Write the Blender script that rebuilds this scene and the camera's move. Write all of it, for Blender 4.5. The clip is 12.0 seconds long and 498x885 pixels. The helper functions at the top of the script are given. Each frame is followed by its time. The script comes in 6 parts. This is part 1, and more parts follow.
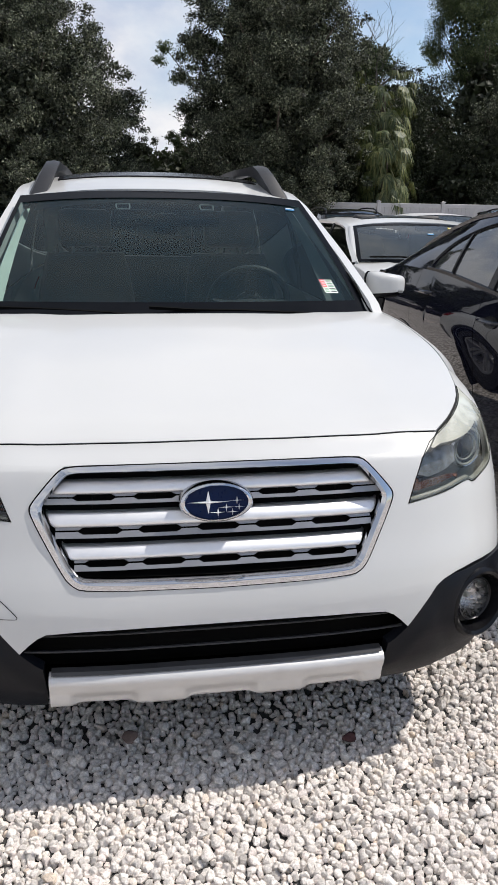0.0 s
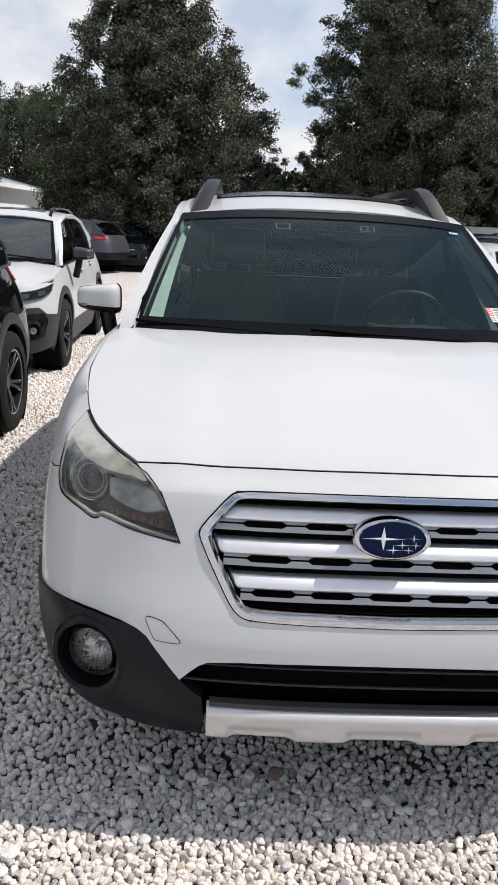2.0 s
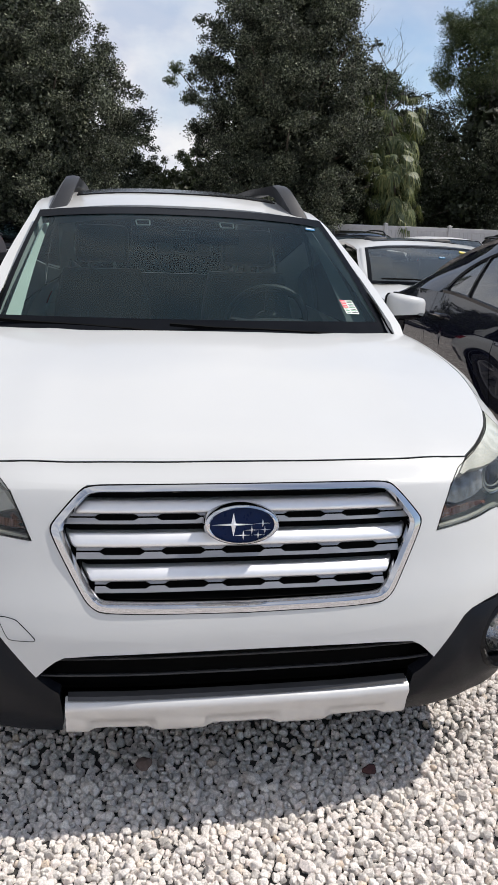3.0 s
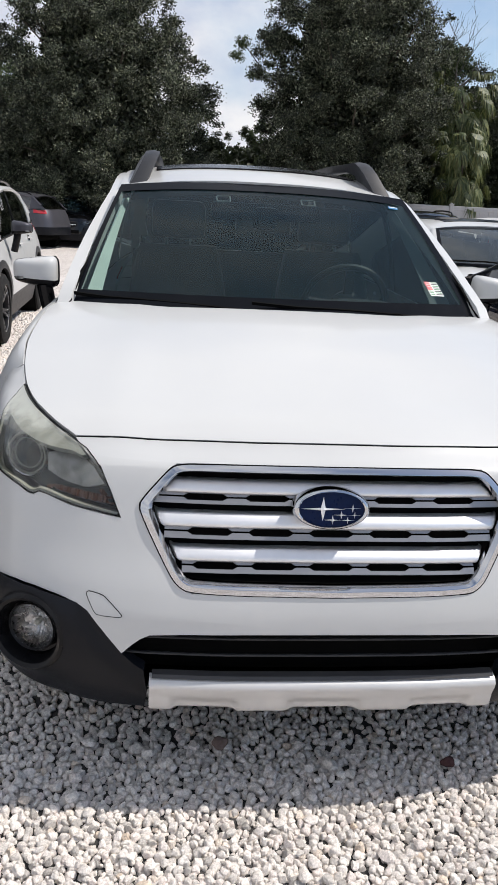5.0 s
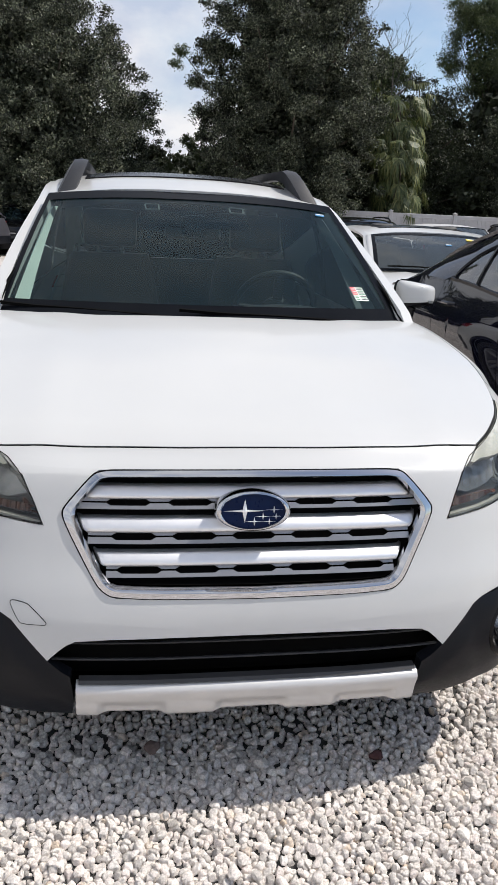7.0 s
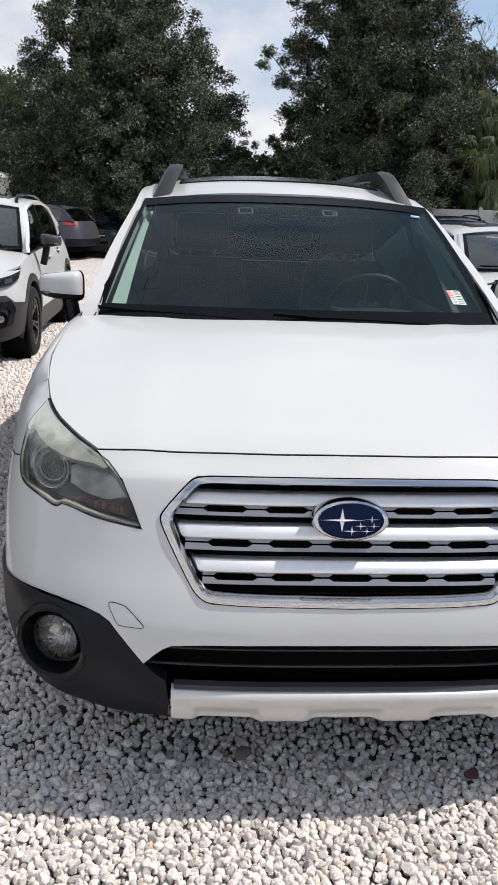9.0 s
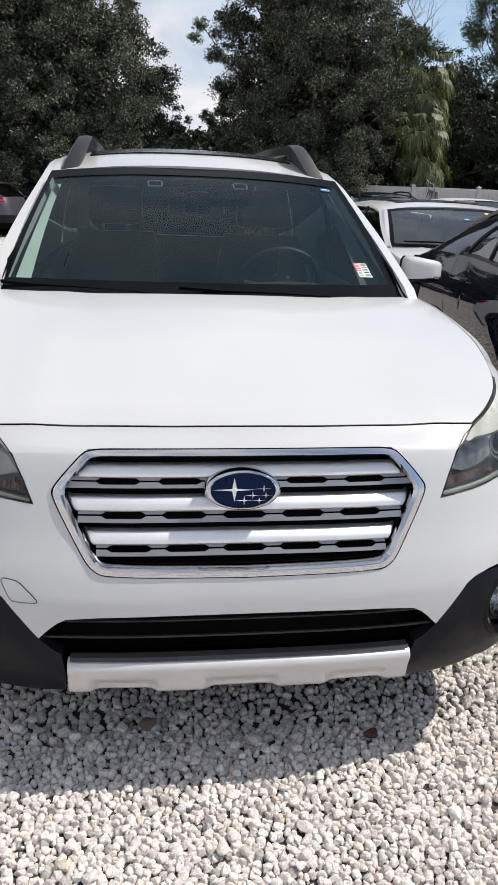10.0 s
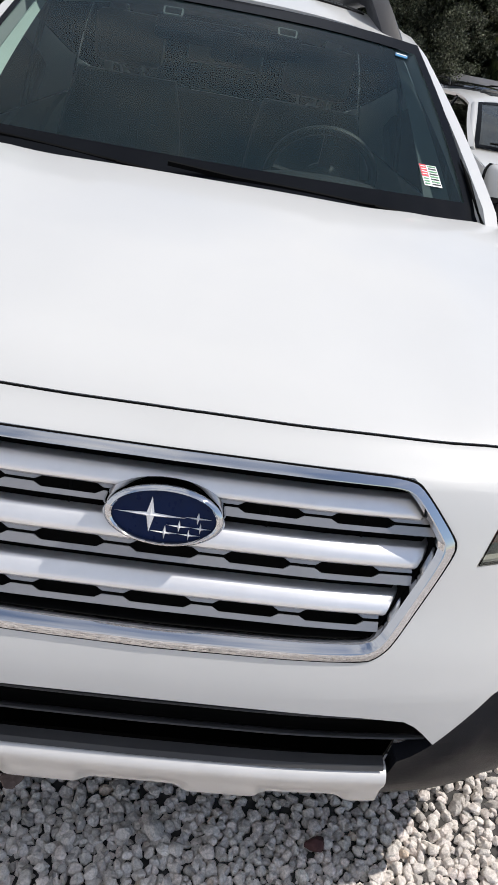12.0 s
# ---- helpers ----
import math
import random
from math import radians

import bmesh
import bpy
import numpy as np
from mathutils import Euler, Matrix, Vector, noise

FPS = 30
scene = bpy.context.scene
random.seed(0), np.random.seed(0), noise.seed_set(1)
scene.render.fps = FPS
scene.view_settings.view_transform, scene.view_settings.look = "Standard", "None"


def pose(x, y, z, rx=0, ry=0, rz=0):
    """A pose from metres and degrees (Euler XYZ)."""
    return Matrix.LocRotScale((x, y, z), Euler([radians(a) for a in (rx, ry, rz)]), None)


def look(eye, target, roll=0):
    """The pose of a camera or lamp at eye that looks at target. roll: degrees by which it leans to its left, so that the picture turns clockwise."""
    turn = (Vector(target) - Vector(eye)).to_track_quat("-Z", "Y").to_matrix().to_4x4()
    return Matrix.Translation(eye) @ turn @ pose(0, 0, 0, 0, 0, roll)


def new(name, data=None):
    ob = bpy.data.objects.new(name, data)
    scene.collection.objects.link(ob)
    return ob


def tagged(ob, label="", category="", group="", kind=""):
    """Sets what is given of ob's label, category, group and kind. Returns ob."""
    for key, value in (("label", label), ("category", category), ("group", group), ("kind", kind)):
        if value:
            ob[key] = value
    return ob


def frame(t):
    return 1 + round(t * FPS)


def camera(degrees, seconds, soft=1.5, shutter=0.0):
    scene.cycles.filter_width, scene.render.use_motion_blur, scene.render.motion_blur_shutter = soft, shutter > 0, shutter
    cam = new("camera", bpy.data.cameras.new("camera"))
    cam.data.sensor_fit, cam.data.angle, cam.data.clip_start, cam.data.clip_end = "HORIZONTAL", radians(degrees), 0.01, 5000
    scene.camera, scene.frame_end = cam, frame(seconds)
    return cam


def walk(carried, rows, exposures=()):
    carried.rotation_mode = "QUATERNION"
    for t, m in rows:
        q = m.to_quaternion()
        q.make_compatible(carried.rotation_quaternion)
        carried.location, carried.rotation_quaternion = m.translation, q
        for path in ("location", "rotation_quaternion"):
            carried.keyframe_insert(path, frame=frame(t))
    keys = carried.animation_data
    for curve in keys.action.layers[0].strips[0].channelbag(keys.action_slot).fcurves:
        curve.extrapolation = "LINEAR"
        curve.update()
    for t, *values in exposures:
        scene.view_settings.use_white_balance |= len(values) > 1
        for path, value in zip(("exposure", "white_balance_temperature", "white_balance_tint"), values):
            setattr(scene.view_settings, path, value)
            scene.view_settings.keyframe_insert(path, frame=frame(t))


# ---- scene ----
cam = camera(34.9, 12.0)
PATH = [
    (0, (-0.237, -1.7561, 1.4173), (0.092, 0.137, 0.8631), 0.9),
    (0.5, (-0.234, -1.7442, 1.4152), (0.062, 0.1571, 0.8699), 1.0),
    (1, (-0.341, -1.6772, 1.4157), (-0.217, 0.2451, 0.8763), 1.4),
    (1.5, (-0.411, -1.6462, 1.4065), (-0.403, 0.2821, 0.8761), 2.2),
    (2, (-0.394, -1.6602, 1.4166), (-0.332, 0.2703, 0.9001), 2.5),
    (2.5, (-0.321, -1.6882, 1.4158), (-0.07, 0.2314, 0.9134), 2.3),
    (2.7, (-0.287, -1.7082, 1.413), (0.041, 0.2004, 0.9116), 2.1),
    (4.3, (-0.367, -1.6632, 1.4086), (-0.098, 0.239, 0.8534), 3.3),
    (4.5, (-0.376, -1.6612, 1.4066), (-0.143, 0.2449, 0.8473), 3.2),
    (5, (-0.378, -1.6632, 1.4046), (-0.18, 0.2449, 0.8403), 3.0),
    (5.5, (-0.351, -1.6722, 1.4057), (-0.102, 0.2309, 0.8414), 2.8),
    (6, (-0.316, -1.6882, 1.4068), (0.02, 0.2029, 0.8486), 2.6),
    (6.5, (-0.294, -1.7092, 1.41), (0.081, 0.177, 0.8598), 2.5),
    (7, (-0.316, -1.7002, 1.4099), (0.008, 0.1971, 0.8676), 2.7),
    (7.5, (-0.368, -1.6812, 1.4098), (-0.176, 0.2361, 0.8724), 2.7),
    (7.7, (-0.388, -1.6742, 1.4087), (-0.256, 0.2481, 0.8733), 2.7),
    (9.3, (-0.336, -1.6811, 1.4228), (-0.206, 0.235, 0.8654), 1.7),
    (9.5, (-0.319, -1.6912, 1.4128), (-0.138, 0.2199, 0.8495), 1.8),
    (10, (-0.238, -1.7002, 1.4109), (0.029, 0.1897, 0.8137), 2.1),
    (10.5, (-0.161, -1.6803, 1.3978), (0.146, 0.1903, 0.7607), 3.1),
    (11, (-0.137, -1.5055, 1.3725), (0.155, 0.3498, 0.6866), 4.5),
    (11.5, (-0.109, -1.2893, 1.387), (0.149, 0.5454, 0.6342), 6.8),
    (12, (-0.017, -0.9745, 1.3698), (0.186, 0.8135, 0.4973), 10.7),
]
walk(cam, [(t, look(eye, target, roll)) for t, eye, target, roll in PATH])

# ---- light ----
SUN = Vector((0.70, 0.035, 1.0)).normalized()
world = bpy.data.worlds.new("sky")
scene.world = world
world.use_nodes = True
wn, wl = world.node_tree.nodes, world.node_tree.links
background = wn["Background"]
sky = wn.new("ShaderNodeTexSky")
sky.sky_type, sky.sun_disc = "NISHITA", False
sky.sun_elevation = math.asin(SUN.z)
sky.sun_rotation = math.atan2(SUN.x, SUN.y)
sky.air_density, sky.dust_density, sky.ozone_density = 1.0, 0.6, 1.3
wcoord = wn.new("ShaderNodeTexCoord")
wmap = wn.new("ShaderNodeMapping")
wmap.inputs["Scale"].default_value = (2.0, 2.0, 3.4)
wmap.inputs["Location"].default_value = (0.35, 0.1, 0.2)
cloud = wn.new("ShaderNodeTexNoise")
cloud.inputs["Scale"].default_value, cloud.inputs["Detail"].default_value, cloud.inputs["Roughness"].default_value = 1.5, 6, 0.5
cramp = wn.new("ShaderNodeValToRGB")
cramp.color_ramp.elements[0].position, cramp.color_ramp.elements[1].position = 0.33, 0.56
cramp.color_ramp.elements[0].color = (0.10, 0.10, 0.10, 1)
# clouds stand closer together towards the horizon, the zenith is mostly clear
wsep = wn.new("ShaderNodeSeparateXYZ")
wband = wn.new("ShaderNodeMapRange")
wband.inputs["From Min"].default_value, wband.inputs["From Max"].default_value = 0.0, 0.75
wband.inputs["To Min"].default_value, wband.inputs["To Max"].default_value = 0.07, -0.02
wadd = wn.new("ShaderNodeMath")
wl.new(wcoord.outputs["Generated"], wsep.inputs[0])
wl.new(wsep.outputs["Z"], wband.inputs["Value"])
wl.new(wband.outputs["Result"], wadd.inputs[1])
wmix = wn.new("ShaderNodeMix")
wmix.data_type = "RGBA"
# bright and greyer parts of the clouds
cshade = wn.new("ShaderNodeTexNoise")
cshade.inputs["Scale"].default_value, cshade.inputs["Detail"].default_value, cshade.inputs["Roughness"].default_value = 4.5, 6, 0.55
cloud_tone = wn.new("ShaderNodeValToRGB")
cloud_tone.color_ramp.elements[0].position, cloud_tone.color_ramp.elements[1].position = 0.36, 0.62
cloud_tone.color_ramp.elements[0].color, cloud_tone.color_ramp.elements[1].color = (4.5, 4.85, 5.75, 1), (6.6, 6.6, 6.75, 1)
wl.new(wmap.outputs["Vector"], cshade.inputs["Vector"])
wl.new(cshade.outputs["Fac"], cloud_tone.inputs["Fac"])
wl.new(cloud_tone.outputs["Color"], wmix.inputs[7])
wl.new(wcoord.outputs["Generated"], wmap.inputs["Vector"])
wl.new(wmap.outputs["Vector"], cloud.inputs["Vector"])
wl.new(cloud.outputs["Fac"], wadd.inputs[0])
# the cover breaks up into blue towards the sunny side
wthin = wn.new("ShaderNodeMapRange")
wthin.inputs["From Min"].default_value, wthin.inputs["From Max"].default_value = 0.16, 0.40
wthin.inputs["To Min"].default_value, wthin.inputs["To Max"].default_value = 0.0, -0.24
wadd2 = wn.new("ShaderNodeMath")
wl.new(wsep.outputs["X"], wthin.inputs["Value"])
wl.new(wadd.outputs[0], wadd2.inputs[0])
wl.new(wthin.outputs["Result"], wadd2.inputs[1])
wl.new(wadd2.outputs[0], cramp.inputs["Fac"])
wl.new(cramp.outputs["Color"], wmix.inputs[0])
wl.new(sky.outputs["Color"], wmix.inputs[6])
wl.new(wmix.outputs[2], background.inputs["Color"])
background.inputs["Strength"].default_value = 0.120

sun_data = bpy.data.lights.new("sun", "SUN")
sun_data.energy, sun_data.angle, sun_data.color = 4.12, radians(0.53), (1.0, 0.94, 0.87)
sun = new("sun", sun_data)
sun.matrix_world = look(SUN * 60, (0, 0, 0))
scene.view_settings.exposure = 0.20


# ---- materials ----
def ramp(nt, fac, stops):
    r = nt.nodes.new("ShaderNodeValToRGB")
    while len(r.color_ramp.elements) < len(stops):
        r.color_ramp.elements.new(0.5)
    for e, (p, c) in zip(r.color_ramp.elements, stops):
        e.position, e.color = p, (*c, 1)
    nt.links.new(fac, r.inputs["Fac"])
    return r.outputs["Color"]


def noise_node(nt, scale, detail=4, rough=0.55, coord="Object"):
    tc = nt.nodes.new("ShaderNodeTexCoord")
    n = nt.nodes.new("ShaderNodeTexNoise")
    n.inputs["Scale"].default_value, n.inputs["Detail"].default_value, n.inputs["Roughness"].default_value = scale, detail, rough
    nt.links.new(tc.outputs[coord], n.inputs["Vector"])
    return n.outputs["Fac"]


def surface(name, colour, rough=0.5, metal=0.0, vary=0.15, scale=8.0, bump=0.0, bump_scale=60.0, coat=0.0, coat_rough=0.03, rough_vary=0.1, specular=0.5):
    """A principled material whose colour and gloss vary at two scales, with a fine relief."""
    m = bpy.data.materials.new(name)
    m.use_nodes = True
    nt = m.node_tree
    p = nt.nodes["Principled BSDF"]
    lo = tuple(c * (1 - vary) for c in colour)
    hi = tuple(min(1, c * (1 + vary)) for c in colour)
    nt.links.new(ramp(nt, noise_node(nt, scale, 6), [(0.3, lo), (0.7, hi)]), p.inputs["Base Color"])
    rr = nt.nodes.new("ShaderNodeMapRange")
    rr.inputs["To Min"].default_value, rr.inputs["To Max"].default_value = max(0.0, rough - rough_vary), min(1.0, rough + rough_vary)
    nt.links.new(noise_node(nt, scale * 2.3, 5), rr.inputs["Value"])
    nt.links.new(rr.outputs["Result"], p.inputs["Roughness"])
    p.inputs["Metallic"].default_value = metal
    p.inputs["Specular IOR Level"].default_value = specular
    p.inputs["Coat Weight"].default_value, p.inputs["Coat Roughness"].default_value = coat, coat_rough
    if bump:
        b = nt.nodes.new("ShaderNodeBump")
        b.inputs["Strength"].default_value, b.inputs["Distance"].default_value = bump, 0.002
        nt.links.new(noise_node(nt, bump_scale, 3), b.inputs["Height"])
        nt.links.new(b.outputs["Normal"], p.inputs["Normal"])
    return m


def paint(name, colour, metal=0.0, rough=0.35, dark_coat=0.3):
    return surface(name, colour, rough, metal, vary=0.02, scale=3, coat=0.55 if sum(colour) > 1 else dark_coat, coat_rough=0.08 if sum(colour) > 1 else 0.015, rough_vary=0.05, specular=0.15 if sum(colour) > 1 else 0.05)


def glass(name, tint, gloss=1.0, ior=1.5, haze=0.0, haze_colour=(0.6, 0.6, 0.55), least=0.0, cloudy=(.35, .7), aged=None):
    """A thin pane: what lies behind shows through its tint, and its gloss grows towards grazing angles."""
    m = bpy.data.materials.new(name)
    m.use_nodes = True
    nt = m.node_tree
    nt.nodes.remove(nt.nodes["Principled BSDF"])
    out = nt.nodes["Material Output"]
    tr, gl, mix, fr = (nt.nodes.new(k) for k in ("ShaderNodeBsdfTransparent", "ShaderNodeBsdfGlossy", "ShaderNodeMixShader", "ShaderNodeFresnel"))
    tr.inputs["Color"].default_value = (*tint, 1)
    gl.inputs["Roughness"].default_value = 0.01
    gl.inputs["Color"].default_value = (gloss, gloss, gloss, 1)
    fr.inputs["IOR"].default_value = ior
    nt.links.new(fr.outputs["Fac"], mix.inputs["Fac"])
    body = tr.outputs[0]
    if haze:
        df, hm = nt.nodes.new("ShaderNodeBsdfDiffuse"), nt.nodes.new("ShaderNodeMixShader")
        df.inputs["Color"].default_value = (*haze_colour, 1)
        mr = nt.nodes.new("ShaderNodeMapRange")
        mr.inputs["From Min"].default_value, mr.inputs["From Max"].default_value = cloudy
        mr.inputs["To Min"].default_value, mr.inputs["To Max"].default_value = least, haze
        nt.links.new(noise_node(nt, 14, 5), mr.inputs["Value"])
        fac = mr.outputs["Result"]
        if aged:
            # old plastic that has gone milky towards its upper edge, in uneven streaks
            tc, sp = nt.nodes.new("ShaderNodeTexCoord"), nt.nodes.new("ShaderNodeSeparateXYZ")
            wob, up, both = nt.nodes.new("ShaderNodeMath"), nt.nodes.new("ShaderNodeMapRange"), nt.nodes.new("ShaderNodeMath")
            wob.operation, both.operation = "MULTIPLY_ADD", "MAXIMUM"
            wob.inputs[1].default_value = .10
            nt.links.new(tc.outputs["Object"], sp.inputs[0])
            nt.links.new(noise_node(nt, 24, 6), wob.inputs[0])
            nt.links.new(sp.outputs["Z"], wob.inputs[2])
            up.interpolation_type = "SMOOTHSTEP"
            up.inputs["From Min"].default_value, up.inputs["From Max"].default_value, up.inputs["To Max"].default_value = aged
            nt.links.new(wob.outputs[0], up.inputs["Value"])
            nt.links.new(fac, both.inputs[0])
            nt.links.new(up.outputs["Result"], both.inputs[1])
            fac = both.outputs[0]
        nt.links.new(fac, hm.inputs["Fac"])
        nt.links.new(body, hm.inputs[1])
        nt.links.new(df.outputs[0], hm.inputs[2])
        body = hm.outputs[0]
    nt.links.new(body, mix.inputs[1])
    nt.links.new(gl.outputs[0], mix.inputs[2])
    nt.links.new(mix.outputs[0], out.inputs["Surface"])
    return m


def speckled(name, stops, rough=0.9, scale=40.0, bump=0.5, bump_scale=150.0, translucent=0.0, fine=0.25):
    """Stones and leaves: each island takes a colour of its own, with a mottled grain on it."""
    m = bpy.data.materials.new(name)
    m.use_nodes = True
    nt = m.node_tree
    p = nt.nodes["Principled BSDF"]
    geo = nt.nodes.new("ShaderNodeNewGeometry")
    base = ramp(nt, geo.outputs["Random Per Island"], stops)
    grain = ramp(nt, noise_node(nt, scale, 5, 0.65), [(0.38, (1 - fine,) * 3), (0.6, (1, 1, 1))])
    mul = nt.nodes.new("ShaderNodeMix")
    mul.data_type, mul.blend_type = "RGBA", "MULTIPLY"
    mul.inputs[0].default_value = 1.0
    nt.links.new(base, mul.inputs[6])
    nt.links.new(grain, mul.inputs[7])
    nt.links.new(mul.outputs[2], p.inputs["Base Color"])
    p.inputs["Roughness"].default_value = rough
    if bump:
        b = nt.nodes.new("ShaderNodeBump")
        b.inputs["Strength"].default_value, b.inputs["Distance"].default_value = bump, 0.004
        nt.links.new(noise_node(nt, bump_scale, 4, 0.6), b.inputs["Height"])
        nt.links.new(b.outputs["Normal"], p.inputs["Normal"])
    if translucent:
        tl, mx = nt.nodes.new("ShaderNodeBsdfTranslucent"), nt.nodes.new("ShaderNodeMixShader")
        nt.links.new(mul.outputs[2], tl.inputs["Color"])
        mx.inputs["Fac"].default_value = translucent
        nt.links.new(p.outputs[0], mx.inputs[1])
        nt.links.new(tl.outputs[0], mx.inputs[2])
        nt.links.new(mx.outputs[0], nt.nodes["Material Output"].inputs["Surface"])
    return m


WHITE = paint("white_paint", (0.515, 0.52, 0.517))
BLACK_PAINT = surface("black_paint", (0.003, 0.003, 0.004), 0.45, 0.0, vary=0.1, scale=3, coat=0.9, coat_rough=0.02, specular=0.0)
NAVY_PAINT = surface("dark_blue_grey_paint", (0.007, 0.008, 0.016), 0.45, 0.0, vary=0.1, scale=3, coat=1.0, coat_rough=0.015, specular=0.0)
GREY_PAINT = paint("grey_paint", (0.075, 0.074, 0.085), 0.4, 0.35)
CLADDING = surface("grained_black_plastic", (0.0060, 0.0070, 0.0100), 0.38, vary=0.12, scale=5, bump=0.25, bump_scale=420, specular=0.17)
WORN_BLACK = surface("weathered_black_plastic", (0.026, 0.026, 0.027), 0.5, vary=0.18, scale=9, bump=0.2, bump_scale=400, specular=0.4)
GLOSS_BLACK = surface("gloss_black_plastic", (0.006, 0.006, 0.007), 0.22, vary=0.1, specular=0.2)
FRIT = surface("ceramic_frit", (0.006, 0.007, 0.009), 0.2, vary=0.1, specular=0.04)
INTAKE_GREY = surface("dark_grey_plastic", (0.045, 0.044, 0.045), 0.42, vary=0.15, scale=12, specular=0.4)
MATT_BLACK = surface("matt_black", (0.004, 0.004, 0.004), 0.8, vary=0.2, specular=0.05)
SATIN = surface("satin_silver", (0.78, 0.78, 0.79), 0.42, 0.85, vary=0.03, scale=30, rough_vary=0.03)
# grey finish of the grille strips, darkened for their shade under the slats
STRIP_SHADED_GREY = surface("shaded_grey_strip", (0.30, 0.30, 0.31), 0.42, 0.8, vary=0.05, scale=30)
SILVER_PAINT = surface("silver_painted_plastic", (0.58, 0.575, 0.57), 0.42, 0.35, vary=0.05, scale=12, bump=0.05, bump_scale=300)
STAR_SILVER = surface("star_silver", (0.82, 0.83, 0.85), 0.35, 0.3, vary=0.03)
CHROME = surface("chrome", (0.55, 0.56, 0.58), 0.06, 1.0, vary=0.02, rough_vary=0.02)
EMBLEM_BLUE = surface("blue_enamel", (0.0016, 0.010, 0.046), 0.3, 0.0, vary=0.2, scale=30, specular=0.12)
RAIL_GREY = surface("grey_rail_plastic", (0.013, 0.014, 0.018), 0.5, vary=0.1, bump=0.1, bump_scale=300)
RUBBER = surface("tyre_rubber", (0.012, 0.0118, 0.0116), 0.8, vary=0.3, scale=20, bump=0.3, bump_scale=200, specular=0.25)
RIM_BLACK = surface("black_alloy", (0.03, 0.03, 0.033), 0.3, 0.6, vary=0.1)
RIM_SILVER = surface("silver_alloy", (0.5, 0.5, 0.52), 0.3, 0.9, vary=0.05)
# teal haze: a dust film, with the sky's even reflection painted in
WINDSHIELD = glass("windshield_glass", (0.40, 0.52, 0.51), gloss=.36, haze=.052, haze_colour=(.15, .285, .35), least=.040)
DARK_GLASS = glass("privacy_glass", (0.16, 0.17, 0.17), ior=2.1)
LENS = glass("hazed_lamp_lens", (0.92, 0.93, 0.91), haze=0.20, haze_colour=(0.60, 0.615, 0.555), cloudy=(.46, .78), aged=(.885, .965, .70))
CLEAR = glass("clear_lamp_lens", (0.95, 0.95, 0.95), gloss=.5)
FOG_BOWL = surface("fog_lamp_bowl", (0.42, 0.42, 0.43), 0.28, 0.9, vary=0.1, scale=40)
FACET = surface("faceted_reflector", (0.25, 0.25, 0.25), 0.42, 0.85, vary=0.35, scale=30)
LAMP_DARK = surface("lamp_housing", (0.016, 0.016, 0.016), 0.35, 0.2, vary=0.2)
LAMP_PALE = surface("lamp_trim", (0.27, 0.28, 0.25), 0.35, 0.0, vary=0.06)
AMBER = surface("amber_reflector", (0.15, 0.062, 0.042), 0.25, vary=0.35, scale=40)
RED_LENS = surface("red_lens", (0.35, 0.01, 0.015), 0.12, vary=0.1, coat=1.0)
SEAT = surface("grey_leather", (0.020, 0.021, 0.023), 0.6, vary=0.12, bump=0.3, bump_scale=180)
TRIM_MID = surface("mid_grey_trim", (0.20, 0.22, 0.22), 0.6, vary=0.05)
# pillar trim with sunlight through tinted glass put into its colour
TRIM_SUNLIT = surface("sunlit_pillar_trim", (0.62, 0.70, 0.65), 0.75, vary=0.05, bump=0.2, bump_scale=300)
DASH = surface("dashboard_plastic", (0.022, 0.022, 0.023), 0.62, vary=0.12, bump=0.3, bump_scale=350)
STEEL = surface("brushed_steel", (0.4, 0.4, 0.42), 0.3, 0.9)
PAPER_WHITE = surface("sticker_white", (0.75, 0.76, 0.74), 0.5, vary=0.04)
PAPER_RED = surface("sticker_red", (0.62, 0.03, 0.05), 0.5, vary=0.08)
PAPER_GREEN = surface("sticker_green", (0.10, 0.30, 0.14), 0.5, vary=0.1)
PAPER_BLUE = surface("tag_blue", (0.05, 0.22, 0.42), 0.5, vary=0.05)
PAPER_YELLOW = surface("sticker_yellow", (0.75, 0.60, 0.05), 0.5, vary=0.05)
GOLD = surface("gold_trim", (0.22, 0.175, 0.03), 0.45, 0.3, vary=0.1)
VINYL = surface("grey_white_vinyl", (0.35, 0.35, 0.36), 0.5, vary=0.10, scale=2.5, bump=0.1)
STUCCO = surface("white_stucco", (0.72, 0.72, 0.70), 0.85, vary=0.06, scale=3, bump=0.4, bump_scale=40)
METAL_ROOF = surface("white_metal_roof", (0.75, 0.76, 0.77), 0.4, 0.2, vary=0.06, scale=2)
BARK = surface("bark", (0.085, 0.070, 0.055), 0.95, vary=0.4, scale=14, bump=1.0, bump_scale=45)
DEAD_WOOD = surface("dead_wood", (0.075, 0.068, 0.062), 0.95, vary=0.3, scale=14, bump=0.6)


# ---- shaping helpers ----
def finish(name, bm, material, parent, label, smooth=True, angle=35):
    bmesh.ops.recalc_face_normals(bm, faces=bm.faces)
    for f in bm.faces:
        f.smooth = smooth
    if smooth:
        lim = radians(angle)
        for e in bm.edges:
            if len(e.link_faces) == 2 and e.calc_face_angle(0) > lim:
                e.smooth = False
    me = bpy.data.meshes.new(name)
    bm.to_mesh(me)
    bm.free()
    me.materials.append(material)
    ob = new(name, me)
    if parent is not None:
        ob.parent = parent
    if label:
        tagged(ob, label)
    return ob


def part(name, bm, material, parent, label="", smooth=True, angle=35):
    return finish(name, bm, material, parent, label, smooth, angle)


